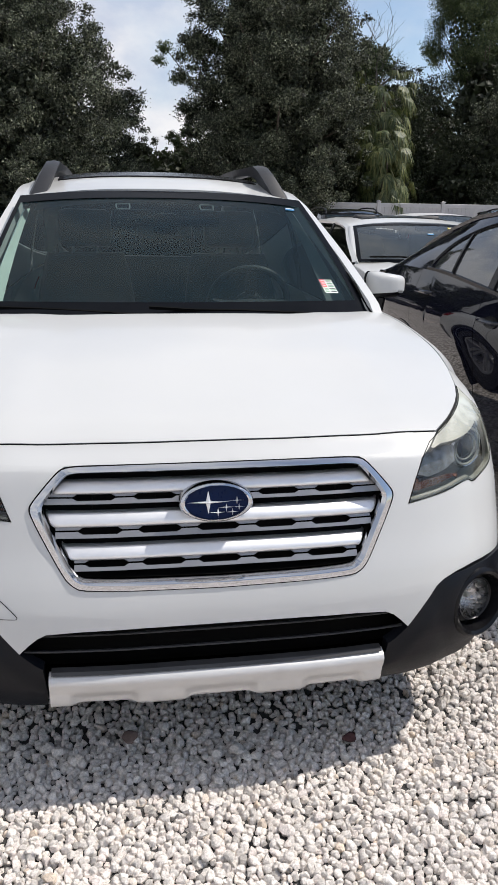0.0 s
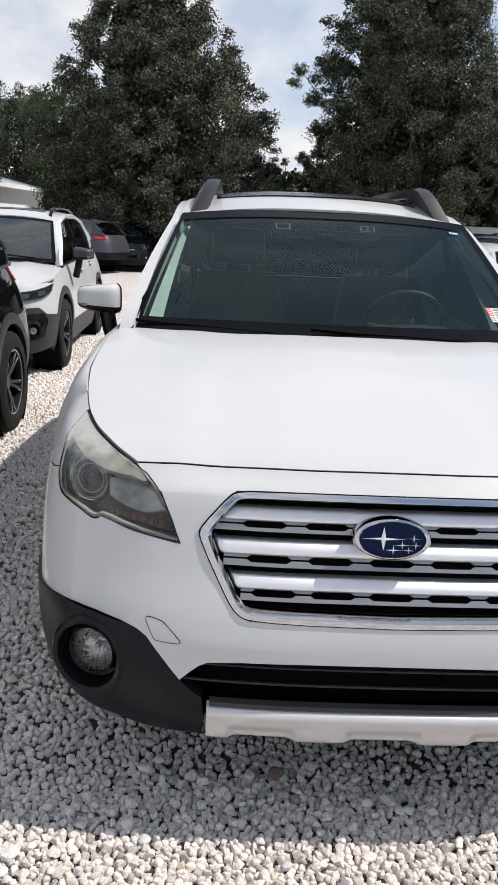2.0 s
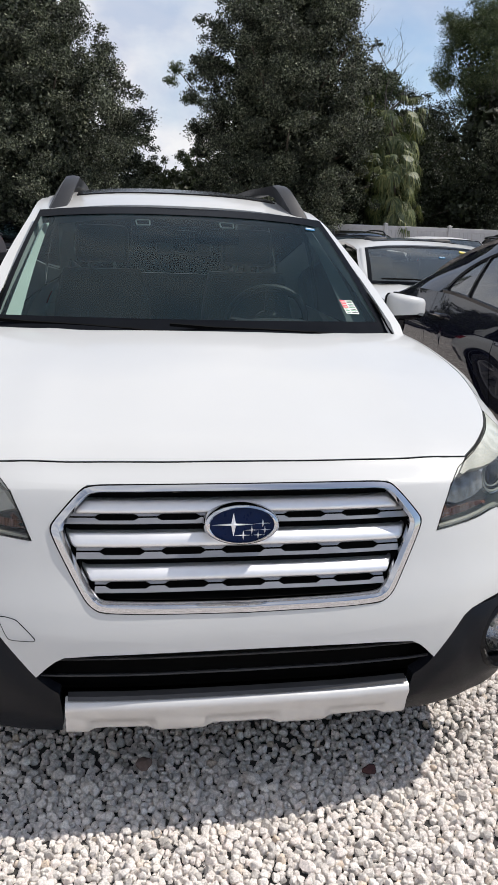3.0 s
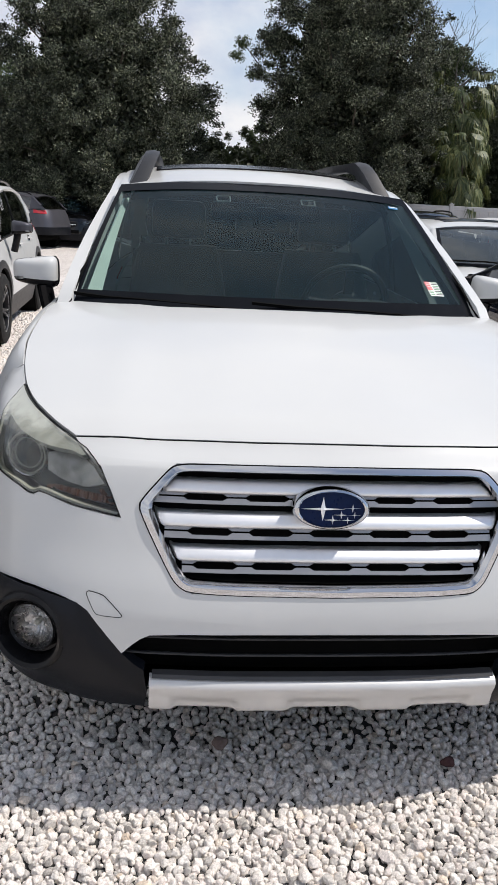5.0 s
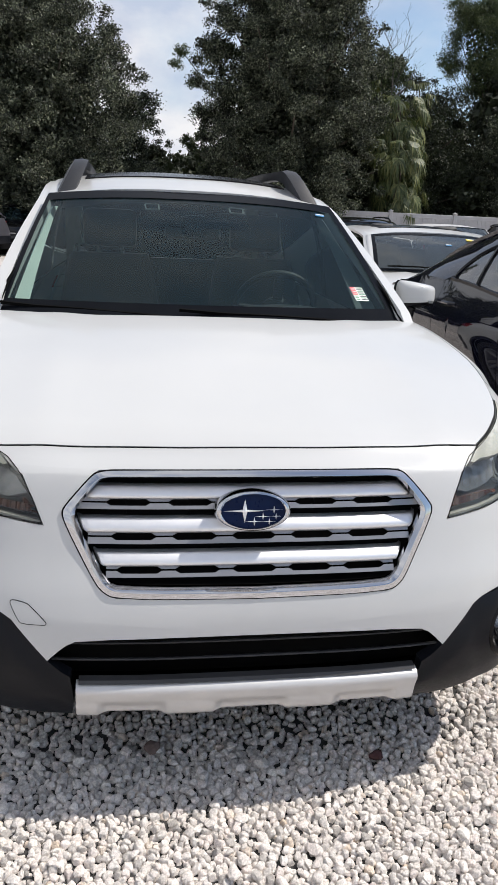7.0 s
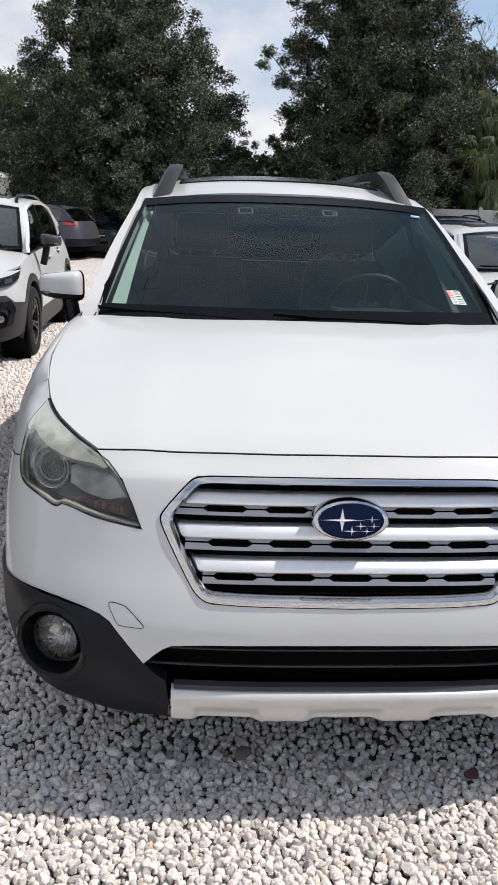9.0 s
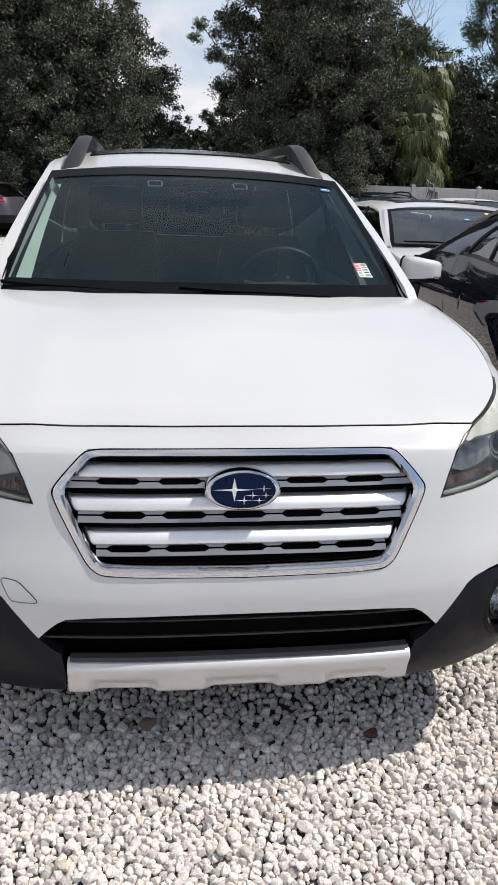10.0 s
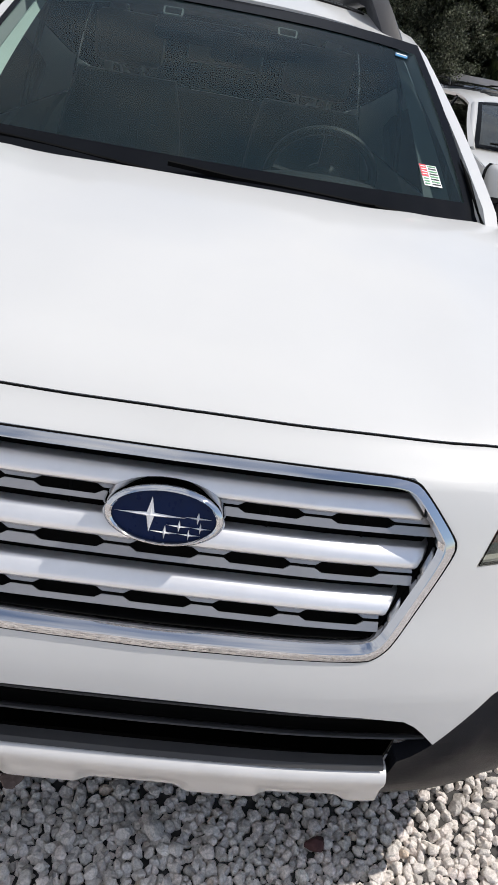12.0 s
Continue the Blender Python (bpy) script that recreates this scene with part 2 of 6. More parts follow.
def thing(name, label, category, at=(0, 0, 0), turn=0, group=""):
    ob = new(name)
    ob.empty_display_size = 0.2
    ob.matrix_basis = pose(*at, 0, 0, turn)
    return tagged(ob, label, category, group)


def facing(bm, out):
    """Turn a sheet so that it faces away from the point out(centre) gives as inside."""
    bm.normal_update()
    tot = sum(f.normal.dot(f.calc_center_median() - out) * f.calc_area() for f in bm.faces)
    if tot < 0:
        bmesh.ops.reverse_faces(bm, faces=bm.faces)
    bm.normal_update()


def lipped(bm, depth):
    """Turn the open edges of a sheet inwards, so that it shows its thickness."""
    bm.normal_update()
    for v in bm.verts:
        v.normal_update()
    normals = {v: v.normal.copy() for v in bm.verts}
    edges = [e for e in bm.edges if len(e.link_faces) == 1]
    made = bmesh.ops.extrude_edge_only(bm, edges=edges)["geom"]
    fresh = [g for g in made if isinstance(g, bmesh.types.BMVert)]
    for v in fresh:
        mates = [e.other_vert(v) for e in v.link_edges if e.other_vert(v) in normals]
        if mates:
            v.co -= normals[mates[0]] * depth
    return bm


INSIDE = Vector((0, 1.6, 0.6))


def grid(fn, us, vs, lip=0.0, inside=INSIDE, wrap=False):
    """A sheet of quads over two lists of parameters."""
    bm = bmesh.new()
    rows = [[bm.verts.new(fn(u, v)) for v in vs] for u in us]
    n = len(rows)
    for i in range(n if wrap else n - 1):
        a, b = rows[i], rows[(i + 1) % n]
        for j in range(len(vs) - 1):
            bm.faces.new((a[j], b[j], b[j + 1], a[j + 1]))
    bmesh.ops.remove_doubles(bm, verts=bm.verts, dist=1e-5)
    facing(bm, inside)
    if lip:
        lipped(bm, lip)
    return bm


def span(a, b, n):
    return [a + (b - a) * i / n for i in range(n + 1)]


def sheet(outline, fn, step=0.03, lip=0.0, holes=(), both=False, inside=INSIDE):
    """A sheet with any outline (and holes) in two parameters, cut into a fine net and laid on the surface fn; both: with its mirror image, joined in the middle."""
    bm = bmesh.new()
    loops = [outline, *holes]
    flat = [p for lo in loops for p in lo]
    verts = [bm.verts.new((p[0], p[1], 0)) for p in flat]
    from_tess = tessellate([[Vector((p[0], p[1], 0)) for p in lo] for lo in loops])
    for tri in from_tess:
        try:
            bm.faces.new([verts[i] for i in tri])
        except ValueError:
            pass
    for axis in (0, 1):
        lo, hi = min(p[axis] for p in flat), max(p[axis] for p in flat)
        n = int((hi - lo) / step)
        for k in range(1, n + 1):
            co, no = Vector((0, 0, 0)), Vector((0, 0, 0))
            co[axis], no[axis] = lo + (hi - lo) * k / (n + 1), 1
            bmesh.ops.bisect_plane(bm, geom=bm.verts[:] + bm.edges[:] + bm.faces[:], plane_co=co, plane_no=no, dist=1e-6)
    bm.normal_update()
    bmesh.ops.delete(bm, geom=[f for f in bm.faces if f.calc_area() < 1e-9], context="FACES_ONLY")
    bmesh.ops.reverse_faces(bm, faces=[f for f in bm.faces if f.normal.z < 0])
    for v in bm.verts:
        v.co = fn(v.co.x, v.co.y)
    if both:
        geom = bmesh.ops.duplicate(bm, geom=bm.verts[:] + bm.edges[:] + bm.faces[:])["geom"]
        for v in geom:
            if isinstance(v, bmesh.types.BMVert):
                v.co.x = -v.co.x
        bmesh.ops.reverse_faces(bm, faces=[g for g in geom if isinstance(g, bmesh.types.BMFace)])
        bmesh.ops.remove_doubles(bm, verts=[v for v in bm.verts if abs(v.co.x) < 1e-4], dist=2e-4)
    facing(bm, inside)
    if lip:
        lipped(bm, lip)
    return bm


def tessellate(loops):
    from mathutils.geometry import tessellate_polygon
    return tessellate_polygon(loops)


def mirrored(fn):
    def g(a, b):
        x, y, z = fn(a, b)
        return (-x, y, z)
    return g


def soften(pts, rounds=2, closed=True, keep=()):
    """Chaikin's corner cutting; the corners named in keep stay."""
    keep = {tuple(p) for p in keep}
    for _ in range(rounds):
        out = []
        n = len(pts)
        for i in range(n if closed else n - 1):
            a, b = pts[i], pts[(i + 1) % n]
            ka, kb = tuple(a) in keep, tuple(b) in keep
            out.append(tuple(a) if ka else tuple(.75 * p + .25 * q for p, q in zip(a, b)))
            if not kb:
                out.append(tuple(.25 * p + .75 * q for p, q in zip(a, b)))
        if not closed:
            out = [tuple(pts[0])] + out + [tuple(pts[-1])]
        res = []
        for p in out:
            if not res or max(abs(x - y) for x, y in zip(p, res[-1])) > 1e-7:
                res.append(p)
        pts = res
    return pts


def sweep(path, profile, closed=False, up=(0, 0, 1), scale=None, caps=True):
    """A profile (pairs: sideways, upwards) carried along a path of points."""
    bm = bmesh.new()
    pts = [Vector(p) for p in path]
    n = len(pts)
    rings = []
    for i, p in enumerate(pts):
        a = pts[i - 1] if (i or closed) else pts[i]
        b = pts[(i + 1) % n] if (i < n - 1 or closed) else pts[i]
        way = (b - a).normalized()
        u = Vector(up(i) if callable(up) else up)
        side = way.cross(u).normalized()
        u = side.cross(way).normalized()
        k = scale(i / max(1, n - 1)) if scale else 1.0
        rings.append([bm.verts.new(p + side * (q[0] * k) + u * (q[1] * k)) for q in profile])
    m = len(profile)
    for i in range(n if closed else n - 1):
        a, b = rings[i], rings[(i + 1) % n]
        for j in range(m):
            bm.faces.new((a[j], a[(j + 1) % m], b[(j + 1) % m], b[j]))
    if caps and not closed:
        bm.faces.new(rings[0])
        bm.faces.new(rings[-1])
    return bm


def ring_profile(rx, ry, n=10):
    return [(rx * math.cos(2 * math.pi * i / n), ry * math.sin(2 * math.pi * i / n)) for i in range(n)]


def block(sx, sy, sz, at=(0, 0, 0), bevel=0.01, segments=2, turn=None):
    bm = bmesh.new()
    bmesh.ops.create_cube(bm, size=1, matrix=Matrix.Diagonal((sx, sy, sz, 1)))
    if bevel:
        bmesh.ops.bevel(bm, geom=bm.edges[:], offset=bevel, segments=segments, profile=0.6, affect="EDGES")
    m = Matrix.Translation(at) @ (turn if turn is not None else Matrix.Identity(4))
    bmesh.ops.transform(bm, matrix=m, verts=bm.verts)
    return bm


def lathe(profile, n=40, m=None):
    """A body of revolution round its own z axis from pairs (radius, height)."""
    bm = bmesh.new()
    rings = []
    for r, h in profile:
        if r < 1e-5:
            rings.append([bm.verts.new((0, 0, h))])
        else:
            rings.append([bm.verts.new((r * math.cos(2 * math.pi * i / n), r * math.sin(2 * math.pi * i / n), h)) for i in range(n)])
    for a, b in zip(rings, rings[1:]):
        for i in range(n):
            j = (i + 1) % n
            if len(a) == 1 and len(b) == 1:
                continue
            if len(a) == 1:
                bm.faces.new((a[0], b[i], b[j]))
            elif len(b) == 1:
                bm.faces.new((a[i], a[j], b[0]))
            else:
                bm.faces.new((a[i], a[j], b[j], b[i]))
    if m is not None:
        bmesh.ops.transform(bm, matrix=m, verts=bm.verts)
    return bm


def joined(*bms):
    out = bmesh.new()
    for b in bms:
        me = bpy.data.meshes.new("scratch")
        b.to_mesh(me)
        b.free()
        out.from_mesh(me)
        bpy.data.meshes.remove(me)
    return out


def moved(bm, m):
    bmesh.ops.transform(bm, matrix=m, verts=bm.verts)
    return bm


def curve(pts):
    """A smooth function through points (x, y), flat beyond its ends."""
    xs, ys = [p[0] for p in pts], [p[1] for p in pts]
    n = len(xs)
    d = [(ys[i + 1] - ys[i]) / (xs[i + 1] - xs[i]) for i in range(n - 1)]
    m = [d[0]] + [0.0 if d[i - 1] * d[i] <= 0 else 2 * d[i - 1] * d[i] / (d[i - 1] + d[i]) for i in range(1, n - 1)] + [d[-1]]

    def f(x):
        if x <= xs[0]:
            return ys[0]
        if x >= xs[-1]:
            return ys[-1]
        i = 0
        while x > xs[i + 1]:
            i += 1
        h = xs[i + 1] - xs[i]
        t = (x - xs[i]) / h
        return ((2 * t**3 - 3 * t**2 + 1) * ys[i] + (t**3 - 2 * t**2 + t) * h * m[i]
                + (3 * t**2 - 2 * t**3) * ys[i + 1] + (t**3 - t**2) * h * m[i + 1])
    return f



# ---- vehicles: parts that all of them share ----
def skin_of(plan, nose, tail, girth, fade=None):
    """The skin of a car body: s runs along its plan from the middle of the nose round the side to the middle of the tail; side_at gives s for a place along the side."""
    ss = [0.0]
    for a, b in zip(plan, plan[1:]):
        ss.append(ss[-1] + math.dist(a, b))
    px, py = curve([(s, p[0]) for s, p in zip(ss, plan)]), curve([(s, p[1]) for s, p in zip(ss, plan)])
    far = plan[-1][1]

    def skin(s, z, out=0.0):
        x, y = px(s), py(s)
        w, v = fade(s) if fade else max(0.0, min(1.0, 1.35 - y / 0.55)), max(0.0, min(1.0, 1.35 - (far - y) / 0.55))
        if out:
            dx, dy = px(s + .004) - px(s - .004), py(s + .004) - py(s - .004)
            n = math.hypot(dx, dy) or 1
            x, y = x + dy / n * out, y - dx / n * out
        return (x * girth(z), y + nose(z) * w - tail(z) * v, z)

    def side_at(y):
        lo, hi = 0.0, ss[-1]
        for _ in range(40):
            mid = (lo + hi) / 2
            if py(mid) < y:
                lo = mid
            else:
                hi = mid
        return lo
    return skin, side_at, ss[-1]


def arch(yc, zc, r, sill):
    def f(y):
        d = r * r - (y - yc) ** 2
        return max(sill, zc + math.sqrt(d)) if d > 0 else sill
    return f


def wheel(car, x, y, r, width, rim, spokes=5, tyre_label="black rubber tyre"):
    """A tyre with tread grooves on a spoked alloy rim."""
    side = 1 if x > 0 else -1
    m = pose(x, y, r, 0, 90 * side, 0)
    w = width / 2
    hub = part("wheel", lathe([(0, w * .55), (.05, w * .55), (.055, w * .35), (.055, -w * .5), (0, -w * .5)], 20, m), rim, car)
    rr = r * 0.66
    prof = [(rr, -w * .8), (rr + .01, -w), (r * .86, -w * 1.02), (r * .965, -w * .86), (r, -w * .62)]
    for k in range(4):
        c = -w * .45 + k * w * .3
        prof += [(r, c - w * .04), (r - .008, c - w * .03), (r - .008, c + w * .03), (r, c + w * .04)]
    prof += [(r, w * .62), (r * .965, w * .86), (r * .86, w * 1.02), (rr + .01, w), (rr, w * .8)]
    part("tyre", lathe(prof, 56, m), RUBBER, hub, tyre_label)
    barrel = lathe([(rr, w * .8), (rr - .006, w * .88), (rr - .02, w * .82), (rr - .028, w * .3), (rr - .03, -w * .8), (rr, -w * .8)], 48)
    disc = lathe([(0.05, -w * .2), (rr - .03, -w * .2), (rr - .03, -w * .25), (.05, -w * .25)], 32)
    arms = []
    for k in range(spokes):
        for d in (-.16, .16):
            a = 2 * math.pi * k / spokes + d
            b = 2 * math.pi * k / spokes + d * .8
            p0, p1 = Vector((.045 * math.cos(a), .045 * math.sin(a), w * .42)), Vector(((rr - .015) * math.cos(b), (rr - .015) * math.sin(b), w * .72))
            arms.append(sweep([p0, (p0 + p1) / 2 + Vector((0, 0, .006)), p1], [(-.016, -.012), (.016, -.012), (.011, .010), (-.011, .010)], up=(0, 0, 1)))
    part("rim", moved(joined(barrel, disc, *arms), m), rim, hub)
    if rim is RIM_BLACK:
        faces = []
        for k in range(spokes):
            for d in (-.20, .20):
                a, b = 2 * math.pi * k / spokes + d, 2 * math.pi * k / spokes + d * .9
                faces.append(sweep([(.07 * math.cos(a), .07 * math.sin(a), w * .42 + .012), ((rr - .02) * math.cos(b), (rr - .02) * math.sin(b), w * .72 + .011)], [(-.004, -.003), (.004, -.003), (.004, .002), (-.004, .002)], up=(0, 0, 1)))
        part("spoke_edge", moved(joined(*faces, lathe([(rr - .004, w * .86), (rr - .004, w * .89), (rr - .012, w * .88), (rr - .012, w * .85)], 40)), m), RIM_SILVER, hub, "machined bright spoke edges")
    return hub


def arch_trim(car, skin, side_at, yc, zc, r, mat, wide=.055, sgn=1):
    """The black lip round a wheel arch, bent on to the body's side and standing a little proud."""
    def fn(a, t):
        y, z = yc - (r + wide * t) * math.cos(a), max(.24, zc + (r + wide * t) * math.sin(a))
        x, yy, zz = skin(side_at(y), z, .009 - .004 * (2 * t - 1) ** 2)
        return (sgn * x, yy, zz)
    return part("arch_trim", grid(fn, span(radians(-22), radians(202), 30), span(0, 1, 3), lip=.03), mat, car, "black plastic wheel arch trim")


def liner(car, x, yc, zc, r, sgn, depth=.26):
    prof = [(r + .012, 0), (r + .012, -depth), (0, -depth)]
    b = lathe(prof, 36, pose(sgn * x, yc, zc, 0, 90 * sgn, 0))
    return part("wheel_well", b, MATT_BLACK, car)


def mirror_of(car, x, y, z, sgn, shell_mat, size=1.0):
    """A door mirror: a rounded painted cap that narrows outwards, a black lower shell on a foot, a lamp strip and the glass."""
    def shell(z0, z1, grow):
        def fn(a, t):
            ca, sa = math.cos(a), math.sin(a)
            k = math.copysign(abs(ca) ** .62, ca)
            d = math.copysign(abs(sa) ** .62, sa)
            zz = z0 + (z1 - z0) * t
            top = .080 - .024 * ((k + 1) / 2) ** 1.5
            low = -.078 + .026 * ((k + 1) / 2)
            q = max(0.0, min(1.0, (zz + 1) / 2))
            dome = max(0.0, 1 - abs(zz) ** 4.5) ** .5
            back = .052 if d > 0 else .078 * (.55 + .45 * dome)
            return (x + sgn * size * (.112 * k * (.74 + .26 * dome) * grow - .004), y + size * (-.03 + d * back * (.82 + .18 * dome) * grow + .034 * max(0, k) ** 2), z + size * (low + (top - low) * q))
        return fn
    us = [2 * math.pi * i / 36 for i in range(36)]
    def body(z0, z1, grow, n):
        b = grid(shell(z0, z1, grow), us, span(0, 1, n), wrap=True, inside=Vector((x, y, z)))
        bmesh.ops.holes_fill(b, edges=[e for e in b.edges if len(e.link_faces) == 1])
        return b
    m = part("door_mirror", body(-.50, .985, 1.0, 14), shell_mat, car, "painted mirror cap", angle=60)
    part("mirror_glass", moved(lathe([(0, 0), (.082 * size, 0), (.082 * size, .006), (0, .006)], 28), Matrix.Translation((x, y + .034 * size, z)) @ Matrix.Diagonal((1.1, 1, .74, 1)) @ pose(0, 0, 0, 90, 0, 0)), CHROME, m)
    back = body(-.93, .955, 1.0, 10)
    for v in back.verts:
        v.co = Vector((x + (v.co.x - x) * 1.035, y + .016 * size + (v.co.y - y) * .22, z + (v.co.z - z) * 1.02))
    part("glass_rim", back, GLOSS_BLACK, m, "black rim round the mirror glass")
    part("turn_lamp", sweep([(x + sgn * size * (.045 + .050 * k), y - size * (.104 - .072 * k * k), z - size * (.026 + .004 * k)) for k in span(0, 1, 6)], [(-.004 * size, -.007 * size), (.004 * size, -.007 * size), (.003 * size, .007 * size), (-.004 * size, .007 * size)]), FACET, m, "narrow clear turn lamp strip")
    part("mirror_base", joined(body(-.97, -.48, .985, 5),
        sweep([(x - sgn * .050 * size, y - .035, z - .06 * size), (x - sgn * .062 * size, y - .034, z - .13 * size), (x - sgn * .095 * size, y - .02, z - .26 * size)], ring_profile(.040 * size, .040, 10), up=(0, 1, 0))), GLOSS_BLACK, m, "black lower shell and mirror foot")
    return m


def seat(car, x, y, z, mat, width=.5):
    """A bucket seat with bolsters and a headrest on two posts."""
    def back(u, t):
        a = 2 * math.pi * u
        ca, sa = math.cos(a), math.sin(a)
        w = width / 2 * (1 - .25 * t ** 3)
        d = .075 * (1 - .3 * t)
        return (x + w * abs(ca) ** .5 * (1 if ca > 0 else -1), y + .25 * t + d * abs(sa) ** .7 * (1 if sa > 0 else -1) + .03 * ca * ca, z + .60 * t)
    bm = grid(back, span(0, 1, 28)[:-1], [0, .1, .3, .5, .7, .85, .95, 1], wrap=True, inside=Vector((x, y + .12, z + .3)))
    bmesh.ops.holes_fill(bm, edges=[e for e in bm.edges if len(e.link_faces) == 1])
    s = part("seat", joined(bm, block(width, .5, .16, (x, y - .22, z - .02), .05, 3)), mat, car, "dark leather front seat")
    part("headrest", block(.26, .11, .18, (x, y + .27, z + .72), .045, 3), mat, s)
    for d in (-.06, .06):
        part("headrest_post", lathe([(0, 0), (.006, 0), (.006, .12), (0, .12)], 8, pose(x + d, y + .26, z + .56)), STEEL, s)
    return s


def steering_wheel(car, x, y, z, r=.175):
    m = pose(x, y, z, -62, 0, 0)
    ring = sweep([(r * math.cos(2 * math.pi * i / 40), r * math.sin(2 * math.pi * i / 40), 0) for i in range(40)], ring_profile(.015, .015, 10), closed=True)
    arms = [sweep([(0, 0, -.03), (.5 * r * math.cos(a), .5 * r * math.sin(a), -.02), (r * math.cos(a), r * math.sin(a), 0)], [(-.02, -.008), (.02, -.008), (.02, .008), (-.02, .008)]) for a in (0, math.pi, 1.5 * math.pi)]
    return part("steering_wheel", moved(joined(ring, lathe([(0, .012), (.055, .008), (.07, -.02), (.05, -.06), (0, -.06)], 24), *arms), m), DASH, car, "black leather steering wheel")


def vehicle(car, P, detail=True):
    """The hull of a car: sides with doors, tail, roof, glass, wheels and what shows inside. P holds its lines."""
    skin, side_at, total = skin_of(P["plan"], P["nose"], P["tail"], P["girth"], P.get("fade"))
    B, T, mat, L = P["belt"], P["roof"], P["paint"], P["plan"][-1][1]
    r, yf, yr, sill = P["wheel"], P["front_axle"], P["rear_axle"], P["sill"]
    ra = r + .055
    af, ar = arch(yf, r, ra, sill), arch(yr, r, ra, sill)
    low = lambda y: max(af(y), ar(y))
    (wby, wbz, wbx), (wty, wtz, wtx) = P["screen"]
    (gby, gbz, gbx), (gty, gtz, gtx) = P["back"]
    cuts = P["doors"]
    names = ["front_fender", "front_door", "rear_door", "rear_quarter"]
    ends = [P["fender_from"], *cuts, L - .45]

    def roof_half(y):
        t = max(0, min(1, (y - wty) / (gty - wty)))
        w0 = P.get("roof_half", wtx)
        return w0 + (gtx - w0) * t

    def edge_z(y):
        return T(max(wty, y if P.get("fastback") else min(gty, y))) - P.get("roof_edge", .075)

    def glass_top(y):
        z = edge_z(y)
        if y < wty:
            z = min(z, wbz + (edge_z(wty) - wbz) * max(0.0, (y - wby - .12) / (wty - wby - .12)))
        if y > gty - .12 and not P.get("fastback"):
            z = min(z, gbz + (edge_z(gty) - gbz) * max(0.0, (gby - y) / (gby - gty + .12)))
        return z

    def upper(y, z, out=0.0):
        xb = skin(side_at(y), B(y))[0] - .025
        top = edge_z(y)
        t = (z - B(y)) / max(.05, top - B(y))
        xr = roof_half(y) + .045
        return (xb + (xr - xb) * t + .018 * math.sin(math.pi * max(0, min(1, t))) + out, y, z)

    for sgn in (1, -1):
        put = (lambda p: p) if sgn > 0 else (lambda p: (-p[0], p[1], p[2]))
        for nm, y0, y1 in zip(names, ends, ends[1:]):
            if P.get("own_fender") and nm == "front_fender":
                continue
            ys = sorted({round(y, 4) for y in span(y0 + .003, y1 - .003, 14)} | {round(c + ra * math.cos(a), 4) for c in (yf, yr) for a in span(0, math.pi, 18) if y0 + .003 < c + ra * math.cos(a) < y1 - .003})
            top = B if nm != "front_fender" else P.get("fender_top", B)
            d = part(nm, grid(lambda y, t: put(skin(side_at(y), low(y) + (top(y) - low(y)) * t)), ys, span(0, 1, 8), lip=.02), mat, car)
            if "door" in nm and detail:
                yh = y1 - .17
                hx = skin(side_at(yh), B(yh) - P.get("handle_drop", .10))
                part("handle_cup", sheet([(yh + .075 * math.cos(a), hx[2] + .030 * math.sin(a)) for a in [2 * math.pi * i / 20 for i in range(20)]], lambda y, z: put(skin(side_at(y), z, .0025)), .05), GLOSS_BLACK, d)
                part("handle", sweep([put((hx[0] - .004, yh - .10, hx[2])), put((hx[0] + .026, yh - .075, hx[2] + .002)), put((hx[0] + .03, yh, hx[2] + .003)), put((hx[0] + .026, yh + .075, hx[2] + .002)), put((hx[0] - .004, yh + .10, hx[2]))], ring_profile(.016, .011, 8)), P.get("handle", mat), d)
        for yc in (yf, yr):
            if P.get("arches", True):
                arch_trim(car, skin, side_at, yc, r, ra - .004, P.get("trim", CLADDING), P.get("arch_wide", .055), sgn)
            liner(car, skin(side_at(yc), .6)[0] - .015, yc, r, ra, sgn)
        # sill
        part("sill_trim", grid(lambda y, t: put(skin(side_at(y), .2 + (sill - .2 + .03) * t, .006)), span(yf + ra, yr - ra, 10), span(0, 1, 3), lip=.02), P.get("trim", CLADDING), car, "black plastic sill")
        if P.get("stripe"):
            part("stripe", grid(lambda y, t: put(skin(side_at(y), sill + .025 + .018 * t, .010)), span(yf + ra + .05, yr - ra - .02, 8), [0, 1], lip=.006), P["stripe"], car, "gold accent strip on the sill")
        # side glass and pillars
        g0, g1 = wby + .16, gby - .10
        wt = P.get("window_top")
        pane_top = (lambda y: min(wt(y), glass_top(y))) if wt else glass_top
        if wt:
            g1 = P["window_end"]
        for a, b, nm in (((g0, cuts[1] - .03, "front_side_window"), (cuts[1] + .03, P["window_split"], "rear_side_window"), (P["window_split"] + .02, g1, "quarter_window")) if wt else ((g0, cuts[1] - .03, "front_side_window"), (cuts[1] + .03, cuts[2] - .02, "rear_side_window"), (cuts[2] + .02, g1 - .05, "quarter_window"))):
            if b - a < .12:
                continue
            pane = part(nm, grid(lambda y, t: put(upper(y, B(y) + (max(pane_top(y), B(y) + .004) - B(y)) * t)), span(a, b, 10), span(0, 1, 5), lip=.004), P.get("side_glass", DARK_GLASS), car)
        line = [(wby + .10, B(wby + .1) + .0)] + [(y, glass_top(y)) for y in span(wby + .16, wty, 8)] + [(y, glass_top(y)) for y in span(wty + .1, gty - .12, 10)] + [(y, glass_top(y)) for y in span(gty - .06, gby - .12, 6)]
